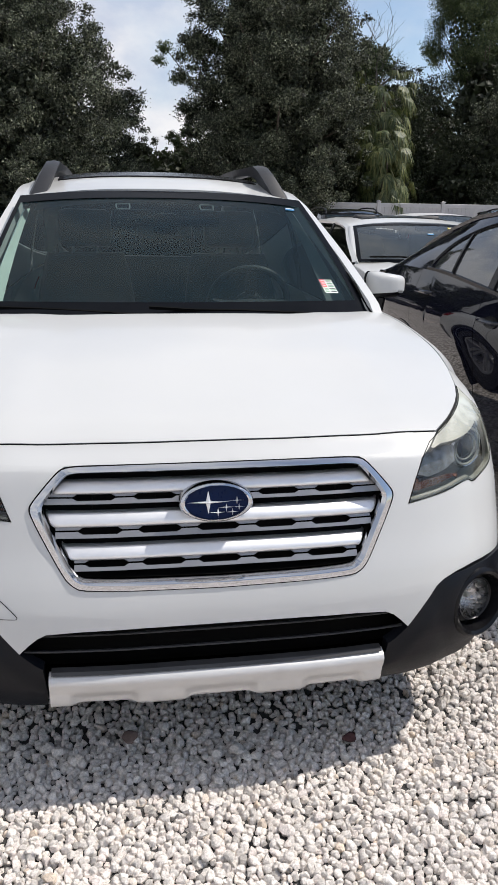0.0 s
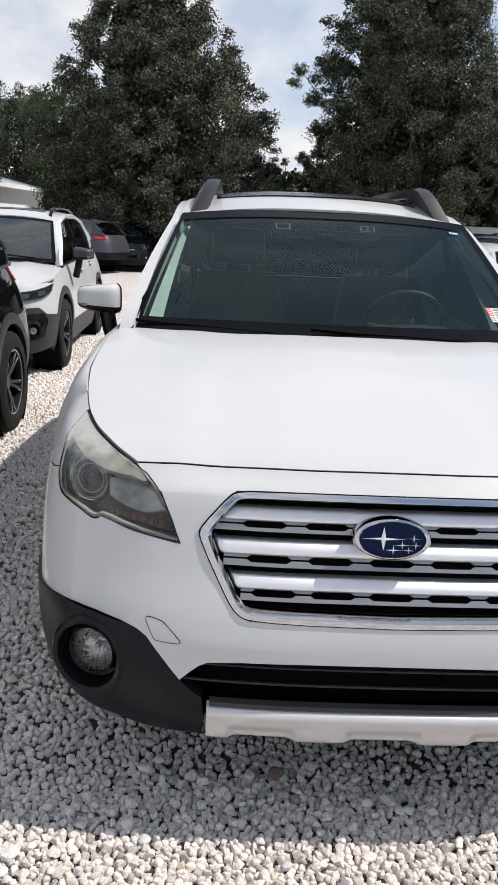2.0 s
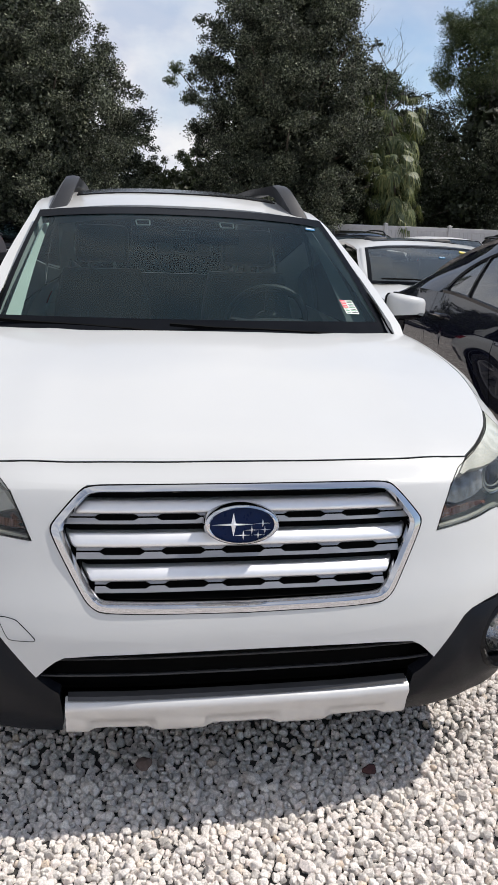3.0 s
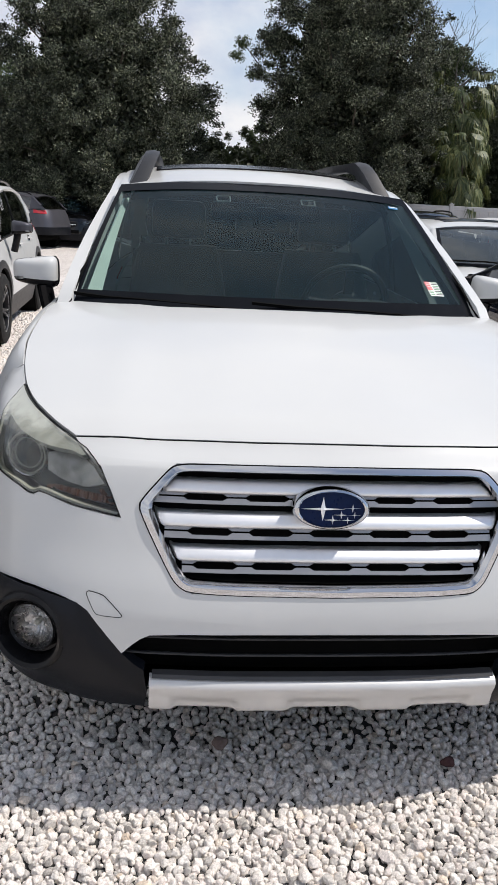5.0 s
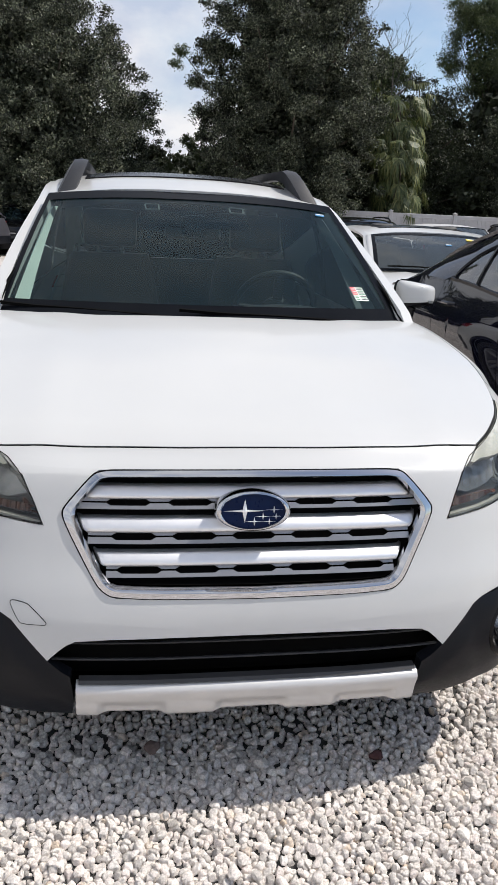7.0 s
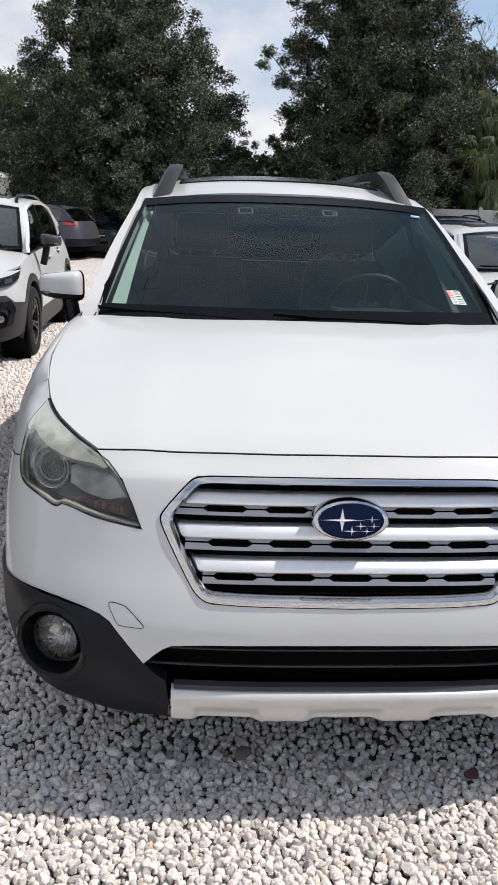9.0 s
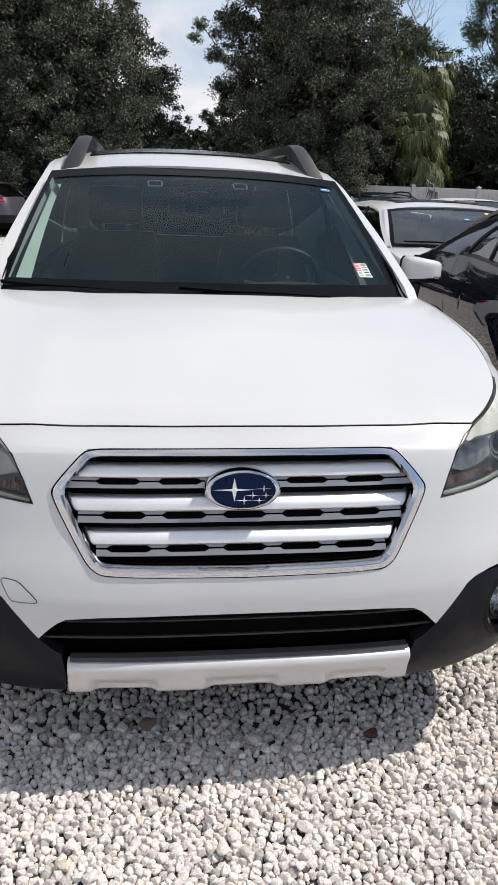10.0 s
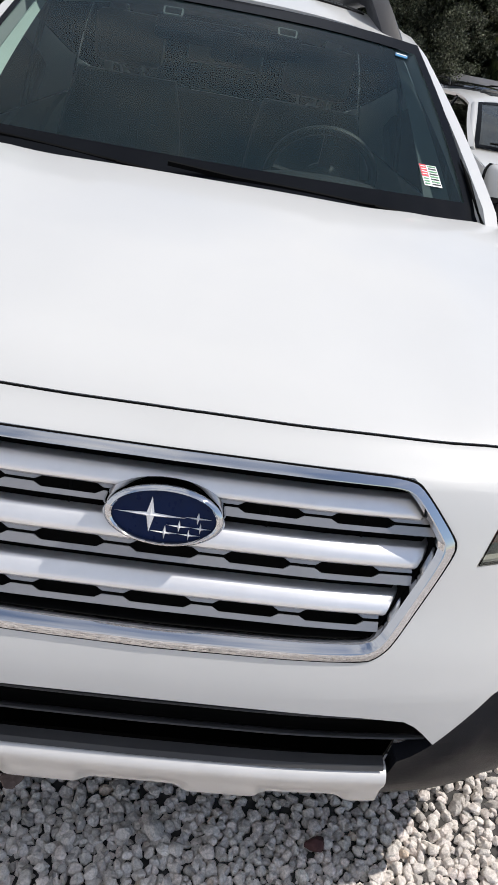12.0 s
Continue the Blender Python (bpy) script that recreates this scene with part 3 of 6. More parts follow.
        part("roof_frame", sweep([put(upper(y, z, -.012)) for y, z in line], [(k * P.get("frame_scale", 1), h) for k, h in ((-.028, -.03), (.028, -.03), (.026, .022), (-.02, .026))], up=lambda i: (P.get("frame_up", .55) * sgn, 0, 1)), P.get("frame", mat), car)
        for yp in (cuts[1],):
            part("centre_pillar", sweep([put(upper(yp + .02 * k, B(yp) + (glass_top(yp) - B(yp)) * k, .003)) for k in span(0, 1, 5)], [(-.035, -.006), (.035, -.006), (.035, .006), (-.035, .006)], up=(sgn, 0, 0)), GLOSS_BLACK, car)
        if wt:
            part("rear_pillar", grid(lambda y, t: put(upper(y, (lambda lo, hi: lo + (hi - lo) * t)(max(wt(y), B(y) - .012) if y < g1 else B(y) - .012, max(glass_top(y), B(y)) + .012), .004)), span(wty + .1, gby - .03, 40), span(0, 1, 5), lip=.012), P.get("frame", mat), car)
            edge = [(y, B(y) + .004) for y in span(cuts[1], g1 - .02, 8)] + [(g1 + .006, (B(g1) + wt(g1)) / 2)] + [(y, wt(y)) for y in span(g1 - .02, wty + .2, 14)]
            part("window_seal", sweep([put(upper(y, z, .006)) for y, z in soften(edge, 1, closed=False)], [(-.009, -.005), (.009, -.005), (.009, .005), (-.009, .005)], up=(sgn, 0, 0)), GLOSS_BLACK, car, "black window seal")
            ys = P["window_split"]
            part("window_divider", sweep([put(upper(ys + .01 + .05 * (k - .5), B(ys) + (wt(ys + .03) - B(ys)) * k, .004)) for k in span(0, 1, 4)], [(-.013, -.005), (.013, -.005), (.013, .005), (-.013, .005)], up=(sgn, 0, 0)), GLOSS_BLACK, car)
        else:
            part("rear_pillar", grid(lambda y, t: put(upper(y, B(y) - .01 + (max(glass_top(y), B(y)) + .02 - B(y)) * t, .006)), span(g1 - P.get("pillar", .30), gby + .02, 6), span(0, 1, 5), lip=.03), P.get("frame", mat), car)
        part("belt_trim", sweep([put((skin(side_at(y), B(y))[0] - .012, y, B(y) + .006)) for y in span(g0 - .1, g1, 12)], [(-.012, -.01), (.012, -.01), (.012, .012), (-.012, .012)]), GLOSS_BLACK, car)
    # roof
    def top(u, t):
        y = wty + (gty - wty) * t
        return (u * (roof_half(y) + .02), y - P.get("bow", .0) * u * u * (1 - 2 * t), T(y) - .05 * abs(u) ** 2.6)
    part("roof", grid(top, span(-1, 1, 18), span(0, 1, 20), lip=.02), P.get("roof_paint", mat), car)
    if P.get("sunroof"):
        s0, s1, sw = P["sunroof"]
        def pane(u, t):
            y = s0 + (s1 - s0) * t
            return (u * sw, y, T(y) - .05 * abs(u * sw / roof_half(y)) ** 2.6 + .006)
        part("sunroof", grid(pane, span(-1, 1, 12), span(0, 1, 12), lip=.01), GLOSS_BLACK, car, "dark glass sunroof panel")
    # screens
    def screen(u, t):
        b, c = Vector((u * wbx, wby + P.get("screen_bow", .14) * u * u, wbz)), Vector((u * wtx, wty - .06 * u * u, wtz - .03 * abs(u) ** 2.6))
        p = b.lerp(c, t)
        n = Vector((0, -(wtz - wbz), wty - wby)).normalized()
        return p + Vector((0, n.y, n.z)) * (.035 * math.sin(math.pi * t) * (1 - .5 * u * u))
    P["screen_fn"] = screen
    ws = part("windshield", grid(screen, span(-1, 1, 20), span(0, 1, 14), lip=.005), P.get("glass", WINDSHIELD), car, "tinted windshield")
    ws.visible_shadow = False
    if not P.get("own_fender"):
        for sgn in (1, -1):
            def pillar(t, k):
                p0, y1 = Vector(screen(sgn, t)), wby + .12 + (wty - wby - .12) * t
                q = upper(y1, glass_top(y1), .006)
                return p0.lerp(Vector((sgn * q[0], q[1], q[2])), k) + Vector((sgn * .010, -.010, .012)) * math.sin(math.pi * k)
            part("front_pillar", grid(pillar, span(0, 1, 10), span(0, 1, 4), inside=Vector((0, wty, .9))), P.get("frame", mat), car)
    band = P.get("band", (.05, .06, .05))
    def strip(u0, u1, t0, t1, nu, nt):
        n = Vector((0, -.45, .9)) * .004
        return grid(lambda u, t: Vector(screen(u, t)) + n, span(u0, u1, nu), span(t0, t1, nt))
    part("frit_band", joined(strip(-1, 1, 1 - band[1], 1.0, 18, 1), strip(-1, 1, 0, band[0], 18, 1), strip(-1, -1 + band[2], band[0], 1 - band[1], 1, 12), strip(1 - P.get("band_right", band[2]), 1, band[0], 1 - band[1], 1, 12)), FRIT, ws, "black ceramic border of the windshield")
    def rear_glass(u, t):
        p = Vector((u * gbx, gby - .06 * u * u, gbz)).lerp(Vector((u * gtx, gty - .03 * u * u, gtz - .03 * abs(u) ** 2.6)), t)
        return p + Vector((0, .02, .02)) * math.sin(math.pi * t)
    part("rear_window", grid(rear_glass, span(-1, 1, 12), span(0, 1, 8), lip=.005), P.get("rear_glass", DARK_GLASS), car)
    # tail
    s0 = side_at(L - .452)
    zt = lambda s: gbz + (B(L - .5) - gbz) * max(0, min(1, (total - s) / (total - s0)))
    for sgn in (1, -1):
        put = (lambda p: p) if sgn > 0 else (lambda p: (-p[0], p[1], p[2]))
        part("rear_bumper", grid(lambda s, t: put(skin(s, sill + (.62 - sill) * t)), span(s0, total, 14), span(0, 1, 5), lip=.02), P.get("rear_bumper", P.get("trim", CLADDING)), car)
        part("tail_lamp", grid(lambda s, t: put(skin(s, P.get("lamp_z", .88) + .09 * t - .03 * (s - s0), .010)), span(s0 + P.get("lamp_from", -.03), s0 + .40, 8), span(0, 1, 3), lip=.02), RED_LENS, car, "red tail lamp")
    part("tailgate", joined(*[grid(lambda s, t, k=k: (k * skin(s, .62 + (zt(s) - .62) * t)[0], skin(s, .62 + (zt(s) - .62) * t)[1], .62 + (zt(s) - .62) * t), span(s0, total, 14), span(0, 1, 6)) for k in (1, -1)]), mat, car)
    # deck between belt and rear window, inside and floor
    part("underbody", block(1.45, L - .9, .16, (0, L / 2, .30), .04), MATT_BLACK, car)
    part("engine_bay", block(1.2, max(.4, wby - .35), .42, (0, (wby + .45) / 2, .58), .05), MATT_BLACK, car)
    if detail:
        dz = wbz - .055
        part("dashboard", grid(lambda u, t: (u * (wbx - .03), wby + .03 + .14 * u * u + t * .55, dz + .035 * math.sin(math.pi * min(1, t * 1.2)) - .22 * max(0, t - .72) / .28), span(-1, 1, 14), span(0, 1, 12), lip=.04), DASH, car, "black dashboard")
        part("cabin_floor", block(1.4, gby - wby - .3, .05, (0, (wby + gby) / 2 + .2, .45), .01), MATT_BLACK, car)
        steering_wheel(car, .36, wby + .70, dz + .035)
        for x in (-.36, .36):
            seat(car, x, wby + 1.05, .62, SEAT)
        part("rear_bench", joined(block(1.25, .16, .62, (0, wby + 2.02, .86), .06, 3, pose(0, 0, 0, -18, 0, 0)), block(1.25, .5, .16, (0, wby + 1.75, .6), .05, 3)), SEAT, car)
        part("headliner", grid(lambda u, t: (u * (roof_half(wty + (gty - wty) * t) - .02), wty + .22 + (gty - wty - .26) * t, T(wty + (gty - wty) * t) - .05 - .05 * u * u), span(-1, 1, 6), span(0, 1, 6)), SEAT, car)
    for x in (1, -1):
        for y in (yf, yr):
            wheel(car, x * (skin(side_at(y), .5)[0] - P.get("tread", .125)), y, r, P.get("tyre", .225), P.get("rim", RIM_BLACK))
    return skin, side_at, total



# ---- the white wagon ----
wagon = thing("station_wagon", "white wagon with silver grille and black cladding on gravel", "car")
WP = {
    "plan": [(0, .02), (.2, .022), (.4, .034), (.52, .052), (.64, .09), (.74, .145), (.815, .225), (.868, .33), (.898, .46), (.914, .62), (.92, .9), (.92, 1.6), (.92, 2.6), (.905, 3.4), (.86, 4.1), (.79, 4.45), (.6, 4.65), (.3, 4.72), (0, 4.73)],
    "nose": curve([(.2, .0), (.27, -.05), (.33, -.075), (.42, -.09), (.5, -.085), (.56, -.07), (.65, -.035), (.74, -.005), (.82, .025), (.87, .06), (.92, .12), (1.0, .25)]),
    "tail": curve([(.3, .02), (.6, 0), (.9, .05), (1.1, .12)]),
    "girth": curve([(.2, .94), (.3, .968), (.42, .988), (.55, .992), (.68, .988), (.78, .972), (.86, .95), (.94, .915), (1.02, .86), (1.1, .78)]),
    "fade": curve([(0, 1), (.7, 1), (.95, .75), (1.3, .2), (1.7, 0), (5, 0)]),
    "belt": curve([(1.0, 1.0), (1.3, 1.01), (2.2, 1.03), (3.5, 1.07), (4.7, 1.10)]),
    "roof": curve([(1.95, 1.518), (2.1, 1.552), (2.3, 1.588), (2.6, 1.612), (3.1, 1.622), (3.8, 1.60), (4.3, 1.55)]),
    "paint": WHITE, "roof_edge": .085,
    "wheel": .345, "front_axle": .93, "rear_axle": 3.675, "sill": .36,
    "screen": ((1.06, 1.058, .738), (1.95, 1.505, .608)), "roof_half": .600, "frame_scale": 1.0, "frame_up": .1, "back": ((4.55, 1.10, .62), (4.2, 1.53, .56)),
    "doors": (1.40, 2.42, 3.32), "fender_from": .6, "own_fender": True, "rim": RIM_SILVER,
    "sunroof": (2.24, 3.0, .47), "band": (.085, .085, .028), "band_right": .042,
}
skin, side_at, total = vehicle(wagon, WP)

hood_line = curve([(.05, .845), (.09, .868), (.13, .892), (.2, .922), (.35, .965), (.6, 1.025), (.95, 1.073), (1.2, 1.091)])
hood_drop = curve([(0, 0), (.2, .002), (.4, .007), (.6, .013), (.7, .018), (.8, .028), (.9, .07)])
hood_side = curve([(.1, .45), (.165, .606), (.27, .70), (.42, .764), (.55, .796), (.76, .812), (1.05, .80), (1.25, .775)])
hood_front = curve([(0, .101), (.27, .113), (.45, .140), (.606, .168)])
hood_rear = curve([(0, 1.03), (.35, 1.05), (.6, 1.12), (.76, 1.20)])


def hood_at(x, y):
    return (x, y, hood_line(y - .12 * x * x) - hood_drop(abs(x)) + .003 * math.exp(-((abs(x) - .50) / .06) ** 2))


def lamp_top(s):
    """The height at which the nose's skin meets the hood."""
    lo, hi = .80, 1.0
    for _ in range(40):
        z = (lo + hi) / 2
        x, y, _z = skin(s, z)
        if z < hood_at(x, y)[2]:
            lo = z
        else:
            hi = z
    return lo


MEET = [.636, .66, .69, .72, .763, .80, .83, .864, .90, .93, .957]
meet_xy = [skin(s, lamp_top(s))[:2] for s in MEET]
CORNER = (.603, .163)
hood_front = curve([(0, .112), (.15, .115), (.35, .130), (.50, .147), (.603, .163)])
hood_side = curve([(.163, .603), (.214, .653), (.269, .693), (.318, .722), (.39, .751), (.47, .771), (.58, .790), (.76, .806), (1.05, .803), (1.25, .778)])


def rim(s):
    """The way from the nose's skin up to the hood's edge, for a place along the nose."""
    q = Vector(skin(s, crest(s)))
    c = Vector(skin(MEET[0], crest(MEET[0])))
    if s <= MEET[0]:
        x = CORNER[0] * q.x / c.x
        goal = hood_at(x, hood_front(x))
    else:
        y = CORNER[1] + (q.y - c.y) * (.42 - CORNER[1]) / (meet_xy[-1][1] - c.y)
        goal = hood_at(hood_side(y), y)
    return Vector(goal) - q


def crest(s):
    return lamp_top(s) if s >= MEET[0] else crest_line(s)


crest_line = curve([(0, .8765), (.45, .8765), (.56, .870), (MEET[0], lamp_top(MEET[0]))])


def nose_skin(s, z, out=0.0):
    """The nose's skin, drawn up to the edge of the hood along its crest."""
    p = Vector(skin(s, z, out))
    w = max(0.0, min(1.0, (z - crest(s) + .05) / .05))
    if w > 0:
        p += (rim(s) + Vector((0, -.0035, -.0035))) * (w * w * (3 - 2 * w))
    return tuple(p)


# hood
hood_out = [(x, hood_front(x)) for x in span(0, .600, 14)] + [(hood_side(y) - .003, y) for y in (.167, .19, .214, .24, .269, .30, .34, .39, .43, .47, .53, .6, .7, .8, .92, 1.05, 1.15)] + [(x, hood_rear(x)) for x in span(.775, 0, 12)]
part("hood", sheet(hood_out, hood_at, .035, lip=.018, both=True, inside=Vector((0, .6, .3))), WHITE, wagon, "white bonnet")

# front bumper with cut-outs for grille, lamps, intake and cladding
GRILLE = [(0, .840), (.30, .840), (.378, .838), (.398, .824), (.449, .763), (.456, .746), (.444, .722), (.376, .602), (.354, .578), (.325, .565), (0, .561)]
LAMP = [(.498, .720), (.528, .775), (.562, .825), (.60, .846)] + [(s, lamp_top(s) - .003) for s in (.644, .69, .763, .83, .864, .90, .957)] + [(.951, .905), (.940, .874), (.923, .811), (.905, .786), (.876, .766), (.78, .753), (.738, .742), (.722, .742), (.706, .752), (.622, .734)]
CLAD_TOP = [(.485, .416), (.520, .458), (.547, .490), (.565, .512), (.590, .526), (.635, .537), (.70, .546), (.76, .547), (.82, .542), (.88, .533), (.97, .519)]
SEAM = side_at(.93 - .40)
bumper_out = [(s, crest(s)) for s in span(0, .625, 16)] + [(.633, crest(.633)), (.60, .840), (.5595, .8235), (.5255, .7735), (.494, .717), (.56, .7245), (.622, .732), (.705, .750), (.722, .740), (.739, .740), (.78, .751), (.877, .764), (.907, .7845), (.925, .8085), (.942, .872), (.953, .905), (.962, crest(.962))] \
    + [(1.0, crest(1.0)), (1.04, crest(1.04)), (SEAM, crest(SEAM)), (SEAM, .513)] + CLAD_TOP[::-1] + [(.46, .440), (.440, .456), (.419, .466), (.34, .471), (.2, .474), (0, .475)] + GRILLE[::-1]
bumper = part("front_bumper", sheet(bumper_out, nose_skin, .022, lip=.02, both=True), WHITE, wagon, "white front bumper skin")
# black sheet and thin strip added as the shade inside the hood seam
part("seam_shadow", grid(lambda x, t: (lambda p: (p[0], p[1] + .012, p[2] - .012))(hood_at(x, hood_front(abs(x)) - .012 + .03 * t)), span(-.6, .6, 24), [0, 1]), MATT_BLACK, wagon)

part("hood_gap", sweep([tuple(Vector(hood_at(x, hood_front(abs(x)))) + Vector((0, -.0017, -.0026))) for x in span(-.598, .598, 48)], ring_profile(.0016, .0016, 6), up=(0, -1, .3)), MATT_BLACK, bumper)

# tow eye cover, a panel line on the bumper
TOW = soften([(.567, .553), (.560, .557), (.530, .552), (.520, .546), (.484, .512), (.483, .506), (.490, .504), (.540, .505), (.548, .511), (.566, .546)], 1)
part("tow_cover", joined(sheet(TOW, lambda s, z: mirrored(lambda a, b: skin(a, b, .0015))(s, z), .02, lip=.003)), WHITE, bumper, "round-edged tow eye cover")
part("tow_gap", sweep([mirrored(lambda a, b: skin(a, b, .0012))(s, z) for s, z in TOW], [(-.0007, -.0006), (.0007, -.0006), (.0007, .0006), (-.0007, .0006)], closed=True, up=(-.35, -1, 0)), MATT_BLACK, bumper)

# grille
backing = part("grille", sheet([(s, z) for s, z in GRILLE], lambda s, z: (skin(s, z)[0], skin(s, z)[1] + .055, z), .04, both=True), MATT_BLACK, wagon, "black grille recess behind silver slats")
inner_full = [(0, .817), (.30, .817), (.362, .816), (.376, .804), (.412, .755), (.416, .744), (.408, .722), (.352, .622), (.338, .603), (.318, .595), (0, .591)]
inner = [(a + (c - a) * .76, b + (d - b) * .76) for (a, b), (c, d) in zip(GRILLE, inner_full)]


def grille_frame():
    """The chrome surround: from the bumper's edge over a raised ridge into the recess."""
    n = 90
    def loop(pts):
        half = soften(pts, 2, closed=False)
        d = [0.0]
        for a, b in zip(half, half[1:]):
            d.append(d[-1] + math.dist(a, b))
        full = []
        for k in range(n + 1):
            want = d[-1] * k / n
            i = max(j for j in range(len(d)) if d[j] <= want + 1e-9)
            i = min(i, len(half) - 2)
            t = (want - d[i]) / max(1e-9, d[i + 1] - d[i])
            full.append(tuple(p + (q - p) * t for p, q in zip(half[i], half[i + 1])))
        return full
    o, i = loop(GRILLE), loop(inner)
    levels = [(-.04, -.012), (-.02, .001), (.05, .0030), (.34, .0055), (.60, .0072), (.68, .0068), (.96, -.0040), (1.0, -.008), (1.01, -.018)]
    bm = bmesh.new()
    rows = []
    for sgn in (1, -1):
        ring = []
        for (s0, z0), (s1, z1) in (zip(o, i) if sgn > 0 else list(zip(o, i))[-2:0:-1]):
            col = []
            for t, h in levels:
                s, z = s0 + (s1 - s0) * t, z0 + (z1 - z0) * t
                x, y, zz = skin(max(0, s), z)
                col.append(bm.verts.new((sgn * x, y - h, zz)))
            ring.append(col)
        rows += ring
    m = len(rows)
    for a in range(m):
        p, q = rows[a], rows[(a + 1) % m]
        for j in range(len(levels) - 1):
            bm.faces.new((p[j], q[j], q[j + 1], p[j + 1]))
    return bm


def frame_lining():
    """The black inner wall of the opening, behind the chrome."""
    half = soften(inner, 2, closed=False)
    ring = half + [(-s, z) for s, z in half[-2:0:-1]]
    def fn(k, t):
        s, z = ring[int(k) % len(ring)]
        x, y, zz = skin(abs(s), z)
        return (math.copysign(x, s), y + .013 + .045 * t, zz)
    return grid(fn, range(len(ring)), [0, 1], wrap=True)


part("frame_lining", frame_lining(), MATT_BLACK, backing)
part("frame_gap", sweep([(x, skin(abs(x), z)[1], z) for x, z in (lambda h: [skin(s, z)[0::2] for s, z in h] + [(-skin(s, z)[0], z) for s, z in h[-2:0:-1]])(soften(GRILLE, 2, closed=False))], ring_profile(.0022, .0022, 5), closed=True, up=(0, -1, .1)), MATT_BLACK, backing)
part("grille_frame", grille_frame(), CHROME, backing, "chrome grille surround", angle=14)


def half_width(z):
    """Half the width of the opening at a height."""
    right = inner[2:9]
    for (a, za), (b, zb) in zip(right, right[1:]):
        if zb <= z <= za:
            return a + (b - a) * (za - z) / max(1e-6, za - zb)
    return .35


def slat(z_top, z_bot, strip_top, strip_bot, slots):
    """A broad satin slat, rounded in section, and the thin toothed strip below it."""
    prof = [(0, .030), (0, .014), (.06, .0105), (.22, .0065), (.38, .0035), (.55, .001), (.8, 0), (.95, .004), (1.0, .010), (1.0, .03)]
    def fn(u, k):
        t, dy = prof[k]
        z = z_top + (z_bot - z_top) * t
        w = half_width(z) + .003
        x, y, zz = skin(abs(u) * w, z)
        e = max(0, abs(u) - .965) / .035
        return (math.copysign(x, u), y + dy + .012 + .02 * e * e, zz)
    us = span(-1, 1, 60)
    part("slat", grid(lambda u, k: fn(u, int(k)), us, range(len(prof)), inside=Vector((0, .4, z_bot))), SATIN, backing, "satin silver grille slat", angle=60)
    w = half_width(strip_bot) + .001
    half, ramp_w = .041, .011
    def height(x):
        for c in slots:
            d = abs(x - c)
            if d < half:
                return 0.0
            if d < half + ramp_w:
                return (d - half) / ramp_w
        return 1.0
    mid = (z_bot + strip_top) / 2
    xs = sorted({round(v, 5) for c in slots for v in (c - half - ramp_w, c - half, c + half, c + half + ramp_w) if abs(v) < w} | {round(v, 5) for v in span(-w, w, 40)})
    def strip(x, t):
        hi = strip_top + (mid - .0014 - strip_top) * height(x)
        z = strip_bot + (hi - strip_bot) * t
        xx, y, zz = skin(abs(x), z)
        return (math.copysign(xx, x) if x else 0, y + .014 + .002 * t, zz)
    def flap(x, t):
        lo = z_bot + (mid + .0014 - z_bot) * height(x)
        z = lo + (z_bot + .004 - lo) * t
        xx, y, zz = skin(abs(x), z)
        return (math.copysign(xx, x) if x else 0, y + .019 + .002 * t, zz)
    part("toothed_strip", joined(grid(strip, xs, span(0, 1, 2), lip=.005, inside=Vector((0, .4, strip_bot))), grid(flap, xs, [0, 1], lip=.003, inside=Vector((0, .4, strip_bot)))), STRIP_SHADED_GREY, backing, "thin grey strip with slots, darkened for shade")


slat(.801, .773, .7590, .7520, [-.302, -.155, .155, .302])
slat(.730, .699, .6835, .6760, [-.286, -.143, 0, .143, .286])
slat(.655, .626, .6115, .6040, [-.272, -.136, 0, .136, .272])
for x in (-.30, -.15, 0, .15, .30):
    xx, y, z = skin(abs(x), .70)
    part("grille_rib", block(.003, .005, .17, (x, y + .052, .69), .001, 1), MATT_BLACK, backing)
# emblem: an oval with a chrome rim and pointed stars
EC = Vector((-.007, .007, .756))
tip = pose(*EC, 90 - 8, 0, 0) @ Matrix.Diagonal((1.05, .555, 1, 1))
emblem = part("emblem", lathe([(0, .0030), (.04, .0026), (.073, .002), (.074, -.02), (0, -.02)], 48, tip), EMBLEM_BLUE, wagon, "blue oval badge with silver stars")
part("emblem_rim", lathe([(.0715, .002), (.0725, .0075), (.0755, .0100), (.0790, .0092), (.0835, .0050), (.0860, -.004), (.0865, -.03), (.072, -.03)], 56, tip), CHROME, emblem, "chrome rim")


def star(cx, cz, wide, high):
    pts = []
    for k in range(8):
        a = math.pi / 4 * k
        r = 1 if k % 2 == 0 else .15
        pts.append((cx + r * wide * math.cos(a), cz + r * high * math.sin(a)))
    bm = bmesh.new()
    mid = bm.verts.new((cx, cz, .0085))
    ring = [bm.verts.new((x, z, .0040)) for x, z in pts]
    for k in range(8):
        bm.faces.new((mid, ring[k], ring[(k + 1) % 8]))
    return moved(bm, pose(*EC, 82, 0, 0))


for cx, cz, w, h in ((-.020, .001, .052, .028), (.049, .003, .021, .010), (.023, -.0125, .020, .010), (.054, -.0125, .016, .009), (.003, -.0245, .022, .0115), (.038, -.0245, .017, .009)):
    part("star", star(cx, cz, w, h), STAR_SILVER, emblem, smooth=False)

# lower intake
intake = part("lower_intake", sheet([(0, .490), (.47, .490), (.68, .46), (.68, .33), (0, .33)], lambda s, z: (skin(s, z)[0], skin(s, z)[1] + .085, z), .05, both=True), MATT_BLACK, wagon, "black lower air intake")
